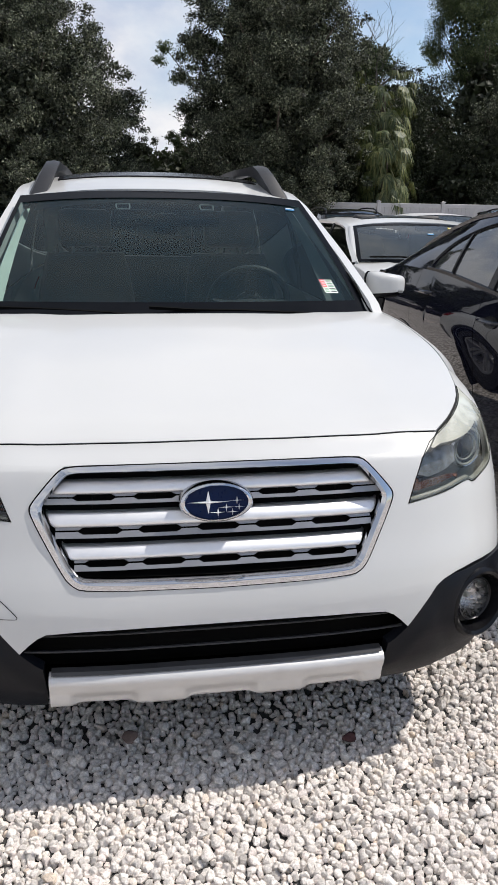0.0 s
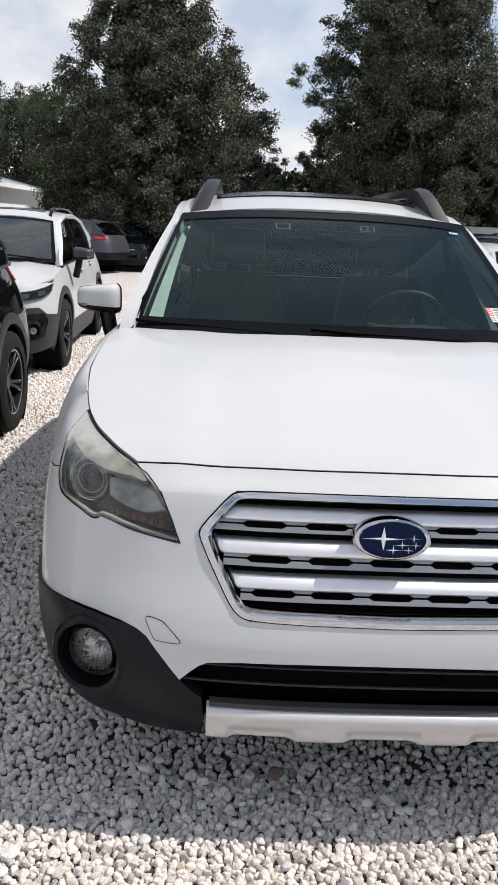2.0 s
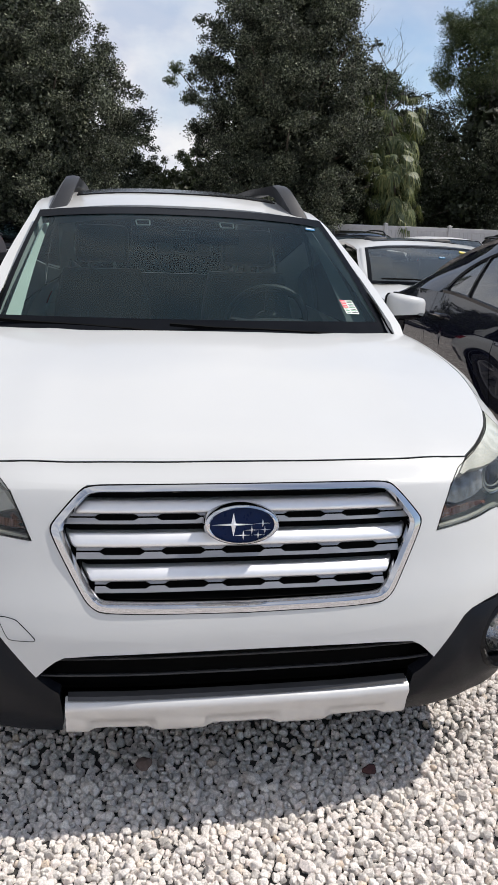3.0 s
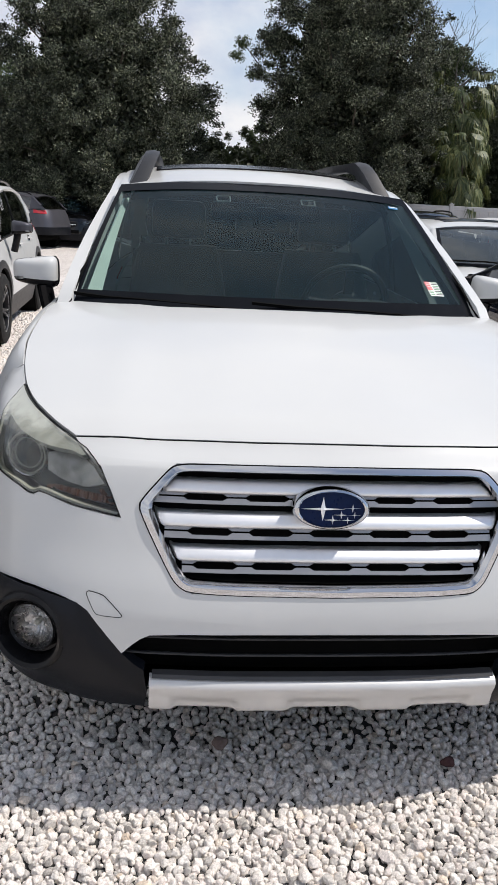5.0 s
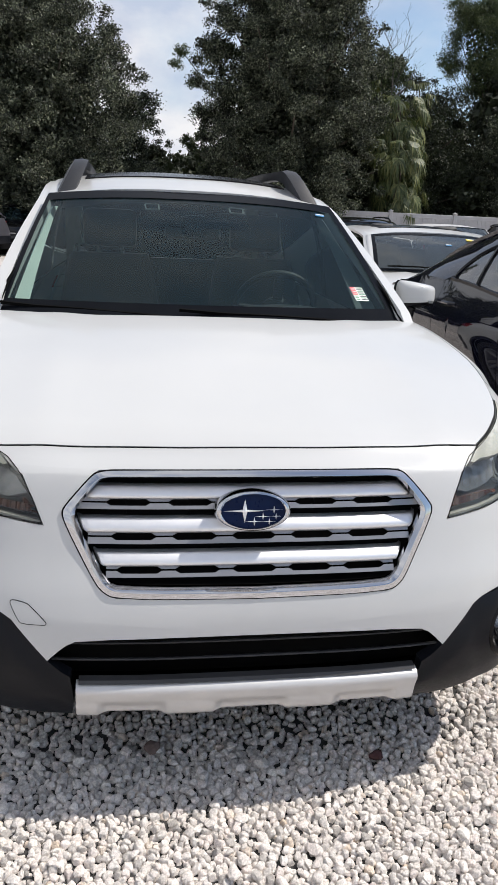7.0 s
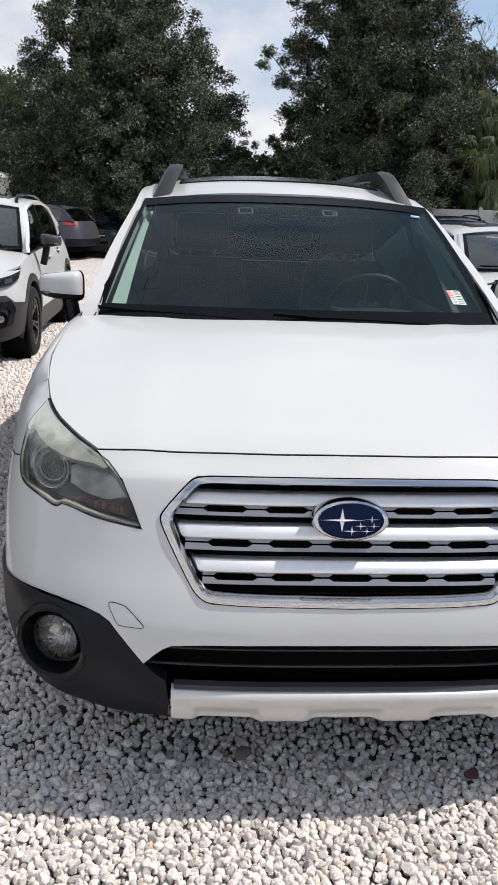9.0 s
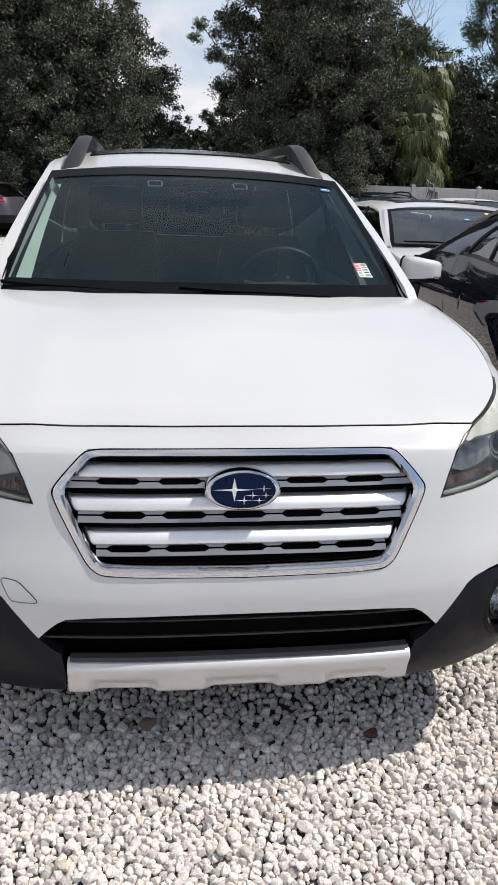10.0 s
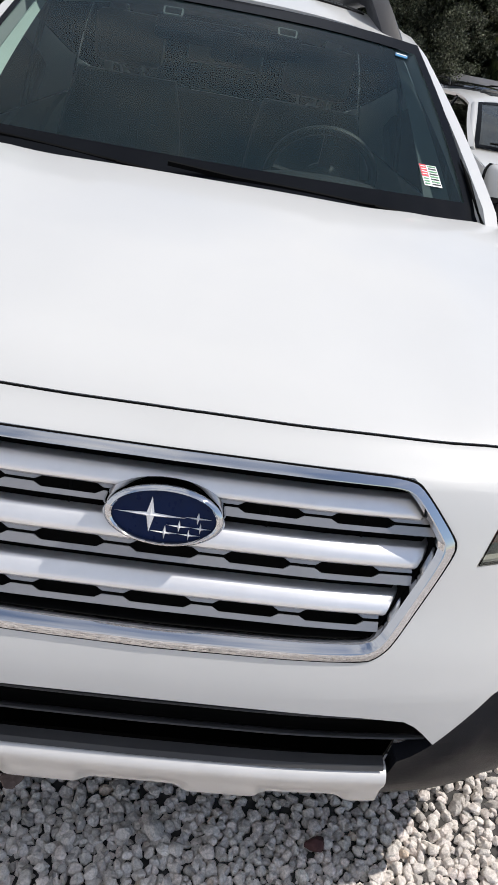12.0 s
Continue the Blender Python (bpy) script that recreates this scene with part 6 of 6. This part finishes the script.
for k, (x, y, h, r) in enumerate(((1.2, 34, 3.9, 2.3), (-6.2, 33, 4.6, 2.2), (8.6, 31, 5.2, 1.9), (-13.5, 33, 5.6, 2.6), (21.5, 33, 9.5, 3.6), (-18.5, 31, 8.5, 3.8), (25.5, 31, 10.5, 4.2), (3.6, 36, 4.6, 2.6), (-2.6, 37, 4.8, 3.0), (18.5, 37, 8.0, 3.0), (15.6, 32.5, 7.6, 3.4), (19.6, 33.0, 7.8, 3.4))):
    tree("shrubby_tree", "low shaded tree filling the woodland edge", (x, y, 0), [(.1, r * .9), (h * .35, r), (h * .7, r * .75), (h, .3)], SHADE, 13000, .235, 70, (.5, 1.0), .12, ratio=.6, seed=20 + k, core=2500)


def frond(n, length, rise, fall, turn, width=.40):
    """One palm frond: a bare stalk that ends in a fan of folded, hanging blades."""
    verts, faces = [], []
    ahead, side = Vector((math.cos(turn), math.sin(turn), 0)), Vector((-math.sin(turn), math.cos(turn), 0))
    def along(t):
        return ahead * length * .62 * t + Vector((0, 0, rise * t - fall * .5 * t * t))
    w = side * .02
    verts += [-w, w, along(1) + w * .5, along(1) - w * .5]
    faces += [(0, 1, 2), (0, 2, 3)]
    dip = (along(1) - along(.8)).normalized()
    for i in range(n):
        a = math.radians(-115 + 230 * i / (n - 1)) + rng.normal() * .05
        out = (dip * math.cos(a) + side * math.sin(a)).normalized()
        reach = width * (1.25 - .25 * abs(a)) * rng.uniform(.85, 1.15)
        across = (side * math.cos(a) - dip * math.sin(a)) * .022
        p = along(1)
        m = p + out * reach * .6 + Vector((0, 0, -.10 * reach))
        e = p + out * reach * .85 + Vector((0, 0, -.75 * reach)) + Vector(rng.normal(size=3)) * .04
        k = len(verts)
        verts += [p, m - across, m + across, e]
        faces += [(k, k + 1, k + 2), (k + 1, k + 3, k + 2)]
    return verts, faces


def palm(label, at, height, crowns, seed):
    global rng
    rng = np.random.default_rng(seed)
    top = tagged(new("palm_tree"), label, "palm tree")
    top.matrix_basis = pose(*at)
    part("trunk", limb([(0, 0, 0), (.05, 0, height * .5), (0, .05, height)], .17, .14, 10), BARK, top)
    for zz, n, ln, rise, fall in crowns:
        verts, faces = [], []
        for k in range(n):
            v, f = frond(26, ln * rng.uniform(.8, 1.15), rise * rng.uniform(.3, 1.5) + rng.normal() * .12, fall * rng.uniform(.7, 1.5), rng.uniform(0, 2 * math.pi))
            o = len(verts)
            off = Vector((rng.normal() * .12, rng.normal() * .12, zz + rng.uniform(-.38, .38)))
            verts += [p + off for p in v]
            faces += [tuple(i + o for i in q) for q in f]
        bulk("crown", np.array([tuple(v) for v in verts]), np.array(faces), PALM, top, "drooping fan palm fronds")


palm("cabbage palm with a hanging skirt of fronds", (9.85, 28.0, 0), 4.0, [(4.0, 50, 1.25, .75, 1.5), (3.4, 44, 1.25, .1, 1.7), (2.8, 40, 1.15, -.1, 1.6), (2.2, 36, 1.0, -.2, 1.5), (1.5, 30, .9, -.3, 1.3)], 51)
palm("taller cabbage palm with drooping fronds", (10.05, 29.2, 0), 5.9, [(5.8, 46, 1.6, .9, 1.4), (5.3, 40, 1.6, .3, 1.9), (4.7, 36, 1.3, -.1, 1.7)], 52)


def bare(label, at, parts, seed):
    """A leafless tree: limbs that fork four times."""
    r = random.Random(seed)
    top = tagged(new("bare_tree"), label, "tree")
    top.matrix_basis = pose(*at)
    twigs = []
    def grow(p, way, ln, rad, depth):
        pts = [p]
        d = way.copy()
        for _ in range(3):
            d = (d + Vector((r.uniform(-.25, .25), r.uniform(-.25, .25), r.uniform(-.12, .2)))).normalized()
            pts.append(pts[-1] + d * ln / 3)
        twigs.append(limb(pts, rad, rad * .55, 5))
        if depth:
            for _ in range(3 if depth > 1 else 4):
                q = pts[r.choice((1, 2, 3))]
                grow(q, (d + Vector((r.uniform(-.8, .8), r.uniform(-.8, .8), r.uniform(-.2, .6)))).normalized(), ln * r.uniform(.5, .75), rad * .5, depth - 1)
    for way, ln in parts:
        grow(Vector((0, 0, 5.0)), Vector(way).normalized(), ln, .06, 4)
    part("branchwork", joined(*twigs), DEAD_WOOD, top)
    part("trunk", limb([(0, 0, 0), (.1, 0, 2.5), (0, 0, 5.1)], .2, .11, 8), BARK, top)


bare("leafless grey tree among the oaks", (9.2, 30.8, 0), [((-.1, 0, 1), 2.6), ((.6, 0, .8), 2.4), ((.2, .3, 1), 2.2)], 5)

# ---- ground ----
def ground_material():
    m = bpy.data.materials.new("gravel_ground")
    m.use_nodes = True
    nt = m.node_tree
    p = nt.nodes["Principled BSDF"]
    tc = nt.nodes.new("ShaderNodeTexCoord")
    vo = nt.nodes.new("ShaderNodeTexVoronoi")
    vo.inputs["Scale"].default_value = 34
    nt.links.new(tc.outputs["Object"], vo.inputs["Vector"])
    sep = nt.nodes.new("ShaderNodeSeparateColor")
    nt.links.new(vo.outputs["Color"], sep.inputs["Color"])
    cell = ramp(nt, sep.outputs["Red"], [(0, (.54, .50, .475)), (.5, (.72, .67, .64)), (1, (.84, .79, .75))])
    big = ramp(nt, noise_node(nt, .6, 5), [(.3, (.80, .79, .77)), (.7, (1, 1, 1))])
    mul = nt.nodes.new("ShaderNodeMix")
    mul.data_type, mul.blend_type = "RGBA", "MULTIPLY"
    mul.inputs[0].default_value = 1
    nt.links.new(cell, mul.inputs[6])
    nt.links.new(big, mul.inputs[7])
    # shade between the stones is put into the colour as darker cell edges
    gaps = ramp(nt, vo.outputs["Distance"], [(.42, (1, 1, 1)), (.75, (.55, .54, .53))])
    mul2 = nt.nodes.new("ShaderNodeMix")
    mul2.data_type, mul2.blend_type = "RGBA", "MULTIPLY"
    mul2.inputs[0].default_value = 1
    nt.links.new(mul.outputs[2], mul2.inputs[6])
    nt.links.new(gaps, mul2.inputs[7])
    nt.links.new(mul2.outputs[2], p.inputs["Base Color"])
    p.inputs["Roughness"].default_value = .95
    b = nt.nodes.new("ShaderNodeBump")
    b.inputs["Strength"].default_value, b.inputs["Distance"].default_value, b.invert = 1.0, .02, True
    nt.links.new(vo.outputs["Distance"], b.inputs["Height"])
    nt.links.new(b.outputs["Normal"], p.inputs["Normal"])
    return m


def ground_sheet():
    bm = bmesh.new()
    rings = [0, 4, 12, 30, 60, 150, 400, 1500]
    rows = []
    for r in rings:
        rows.append([bm.verts.new((r * math.cos(2 * math.pi * k / 48), 3 + r * math.sin(2 * math.pi * k / 48), 0)) for k in range(48)] if r else [bm.verts.new((0, 3, 0))])
    for a, b in zip(rows, rows[1:]):
        for k in range(48):
            j = (k + 1) % 48
            bm.faces.new((a[0], b[k], b[j]) if len(a) == 1 else (a[k], b[k], b[j], a[j]))
    return bm


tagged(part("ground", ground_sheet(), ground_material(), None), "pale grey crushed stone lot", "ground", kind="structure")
GRAVEL = speckled("crushed_limestone", [(0, (.44, .41, .38)), (.10, (.72, .675, .63)), (.4, (.92, .85, .79)), (.55, (.82, .765, .715)), (.68, (.93, .83, .77)), (.8, (.90, .835, .775)), (.95, (.95, .90, .84)), (1, (.80, .66, .53))], .92, 190, 1.0, 340, fine=.30)


def stone_shapes(n, level, seed):
    """Broken stones: a coarse ball pressed flat by planes that cut off its sides."""
    r = np.random.default_rng(seed)
    bm = bmesh.new()
    bmesh.ops.create_icosphere(bm, subdivisions=level, radius=1)
    bm.verts.ensure_lookup_table()
    v = np.array([tuple(q.co) for q in bm.verts])
    f = np.array([[q.index for q in t.verts] for t in bm.faces])
    bm.free()
    out = []
    for _ in range(n):
        w = v + r.normal(size=v.shape) * (.09 if level == 1 else .06)
        for _ in range(5 if level == 1 else 9):
            d = r.normal(size=3)
            d /= np.linalg.norm(d)
            over = np.maximum(0, w @ d - r.uniform(.54, .86))
            w -= over[:, None] * d
        out.append(w * 1.18)
    return out, f


def packed(boxes, pitch, sides, rings, seed, tall=.95, cuts=5, drop=0.0):
    """Broken stones that lie packed side by side: each fills its own cell between its neighbours, rounded off and domed."""
    r = np.random.default_rng(seed)
    all_v, all_f, base = [], [], 0
    for x0, x1, y0, y1 in boxes:
        nx, ny = int((x1 - x0) / pitch) + 5, int((y1 - y0) / (pitch * .87)) + 5
        gx, gy = np.meshgrid(np.arange(nx) - 2.0, np.arange(ny) - 2.0)
        px = x0 + (gx + .5 * (np.arange(ny)[:, None] % 2) + r.uniform(-.50, .50, gx.shape)) * pitch
        py = y0 + (gy + r.uniform(-.50, .50, gx.shape)) * pitch * .87
        cx, cy = px[2:-2, 2:-2], py[2:-2, 2:-2]
        n = cx.size
        ang = r.uniform(0, 2 * math.pi, (n, 1)) + np.arange(sides) * 2 * math.pi / sides + r.uniform(-.2, .2, (n, sides))
        ux, uy = np.cos(ang), np.sin(ang)
        reach = np.full((n, sides), pitch * 1.2)
        for i in range(-2, 3):
            for j in range(-2, 3):
                if i or j:
                    dx = (px[2 + i:ny - 2 + i, 2 + j:nx - 2 + j] - cx).ravel()[:, None]
                    dy = (py[2 + i:ny - 2 + i, 2 + j:nx - 2 + j] - cy).ravel()[:, None]
                    along = dx * ux + dy * uy
                    reach = np.where(along > 1e-6, np.minimum(reach, (dx * dx + dy * dy) / 2 / np.maximum(along, 1e-6)), reach)
        mean = np.median(reach, axis=1, keepdims=True)
        reach = np.minimum(reach, mean * 1.22)
        reach = np.minimum(reach, .5 * reach + .25 * (np.roll(reach, 1, 1) + np.roll(reach, -1, 1)) + .0005)
        reach = reach * r.uniform(.96, 1.08, (n, 1)) * r.uniform(.95, 1.06, (n, sides)) - .0002
        h = mean[:, 0] * r.uniform(.70, 1.15, n) * tall
        lift = r.uniform(-.0035, .0035, n) - drop
        tx, ty = r.uniform(-.38, .38, (2, n))
        cols = []
        for up, wide in rings:
            w = reach * wide * r.uniform(.92, 1.06, (n, sides))
            vx, vy = ux * w, uy * w
            vz = (h * up)[:, None] * r.uniform(.90, 1.08, (n, sides)) + lift[:, None] + (tx[:, None] * vx + ty[:, None] * vy) * max(0, up)
            cols.append(np.stack([vx + cx.ravel()[:, None], vy + cy.ravel()[:, None], vz], 2))
        tip = np.stack([cx.ravel() + r.normal(size=n) * mean[:, 0] * .12, cy.ravel() + r.normal(size=n) * mean[:, 0] * .12, h * r.uniform(.98, 1.10, n) + lift], 1)[:, None, :]
        v = np.concatenate(cols + [tip], axis=1)
        nv = v.shape[1]
        # broken faces: planes that slice off the upper parts of each stone
        mid = np.stack([cx.ravel(), cy.ravel(), lift + h * .35], 1)[:, None, :]
        v -= mid
        for _ in range(cuts):
            d = r.normal(size=(n, 3))
            d[:, 2] = np.abs(d[:, 2]) * .8
            d /= np.linalg.norm(d, axis=1, keepdims=True)
            over = np.maximum(0, np.einsum("nkj,nj->nk", v, d) - (mean[:, 0] * r.uniform(.50, .86, n))[:, None])
            v -= over[:, :, None] * d[:, None, :]
        v += mid
        f = []
        for k in range(len(rings) - 1):
            for q in range(sides):
                a, b, c, d = k * sides + q, k * sides + (q + 1) % sides, (k + 1) * sides + (q + 1) % sides, (k + 1) * sides + q
                f += [(a, b, c), (a, c, d)]
        for q in range(sides):
            f.append(((len(rings) - 1) * sides + q, (len(rings) - 1) * sides + (q + 1) % sides, nv - 1))
        f = np.array(f)
        all_f.append((f[None] + (base + np.arange(n) * nv)[:, None, None]).reshape(-1, 3))
        all_v.append(v.reshape(-1, 3))
        base += n * nv
    return np.concatenate(all_v), np.concatenate(all_f)


def loose(boxes, each, size, seed):
    """Single broken stones lying on top of the others."""
    r = np.random.default_rng(seed)
    shapes, f = stone_shapes(16, 2, seed)
    nv = len(shapes[0])
    p = np.concatenate([np.stack([r.uniform(x0, x1, int((x1 - x0) * (y1 - y0) * each)), r.uniform(y0, y1, int((x1 - x0) * (y1 - y0) * each)), r.uniform(.020, .026, int((x1 - x0) * (y1 - y0) * each))], 1) for x0, x1, y0, y1 in boxes])
    n = len(p)
    turn = r.uniform(0, 2 * math.pi, n)
    sc = size * .5 * np.clip(r.lognormal(0, .25, (n, 1)), .5, 1.5) * r.uniform(.8, 1.25, (n, 3)) * np.array([1, 1, .62])
    v = np.array(shapes)[r.integers(0, 16, n)] * sc[:, None, :]
    c, q = np.cos(turn)[:, None], np.sin(turn)[:, None]
    v = np.stack([v[:, :, 0] * c - v[:, :, 1] * q, v[:, :, 0] * q + v[:, :, 1] * c, v[:, :, 2]], 2) + p[:, None, :]
    faces = (f[None] + (np.arange(n) * nv)[:, None, None]).reshape(-1, 3)
    return v.reshape(-1, 3), faces


NEAR_RINGS = [(-.30, .86), (.10, 1.0), (.50, 1.0), (.86, .88), (1.06, .50)]
FAR_RINGS = [(-.2, .9), (.50, 1.0), (1.0, .66)]
beds = [
    packed([(-.95, 1.45, -.78, .12)], .0222, 11, NEAR_RINGS, 3, .95, 6, -.009),
    packed([(-.95, 1.45, -.78, .12)], .0215, 7, FAR_RINGS, 13, .9, 2, -.001),
    packed([(-1.9, -.953, -.78, 1.2), (-.95, 1.45, .123, .5), (-.95, -.6, .503, 1.2), (1.453, 1.8, -.78, 1.2), (.90, 1.45, .503, 1.2)], .0240, 9, NEAR_RINGS, 6, 1.0, 4, -.006),
    packed([(-2.1, -.75, 1.2, 4.6), (.9, 1.6, 1.2, 2.2)], .0275, 7, FAR_RINGS, 4, 1.0, 3, -.006),
    packed([(-2.4, -.85, 4.6, 9.5)], .036, 6, FAR_RINGS, 5, 1.0, 2),
    loose([(-1.3, 1.45, -.75, .2), (-1.9, -.95, -.3, 2.5)], 150, .0235, 8),
]
starts = np.cumsum([0] + [len(v) for v, f in beds[:-1]])
tagged(bulk("gravel", np.concatenate([v for v, f in beds]), np.concatenate([f + k for (v, f), k in zip(beds, starts)]), GRAVEL), "pale grey and cream crushed limestone, packed with dark gaps", "gravel", kind="stuff")


def shard(name, label, at, size, colour, turn, seed):
    shapes, f = stone_shapes(1, 2, seed)
    m = speckled(name + "_stone", [(0, colour), (1, colour)], .9, 60, .6, 200)
    ob = bulk(name, shapes[0] * np.array(size), f, m)
    ob.matrix_basis = pose(*at, 10, 5, turn)
    return tagged(ob, label, "stone")


shard("red_stone", "dark red broken stone among the gravel", (.374, .05, .03), (.020, .016, .013), (.075, .030, .030), 20, 11)
shard("brown_stone", "brown broken stone slab among the gravel", (-.223, .135, .032), (.030, .022, .010), (.20, .14, .12), 40, 12)

# dark sheets added under the gravel to stand for shade between the stones
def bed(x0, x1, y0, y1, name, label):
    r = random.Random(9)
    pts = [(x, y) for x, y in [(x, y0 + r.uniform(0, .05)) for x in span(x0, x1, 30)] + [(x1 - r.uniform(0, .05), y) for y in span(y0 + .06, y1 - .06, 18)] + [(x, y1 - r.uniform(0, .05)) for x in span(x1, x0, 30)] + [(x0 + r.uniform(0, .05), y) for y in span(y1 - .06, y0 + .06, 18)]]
    ob = part(name, sheet(pts, lambda a, b: (a, b, .004), .5, inside=Vector((0, 0, -5))), GAP_SHADE, None)
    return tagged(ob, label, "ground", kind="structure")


GAP_SHADE = surface("gap_shade", (.045, .043, .042), .95, vary=.35, scale=60, bump=.8, bump_scale=200)
bed(-1.85, 1.75, -.74, 1.15, "gravel_gap_shade", "dark sheet added under the loose gravel as shade in its gaps")
bed(-2.05, -.80, 1.25, 4.55, "gravel_gap_shade", "dark sheet added under the lane gravel as shade in its gaps")
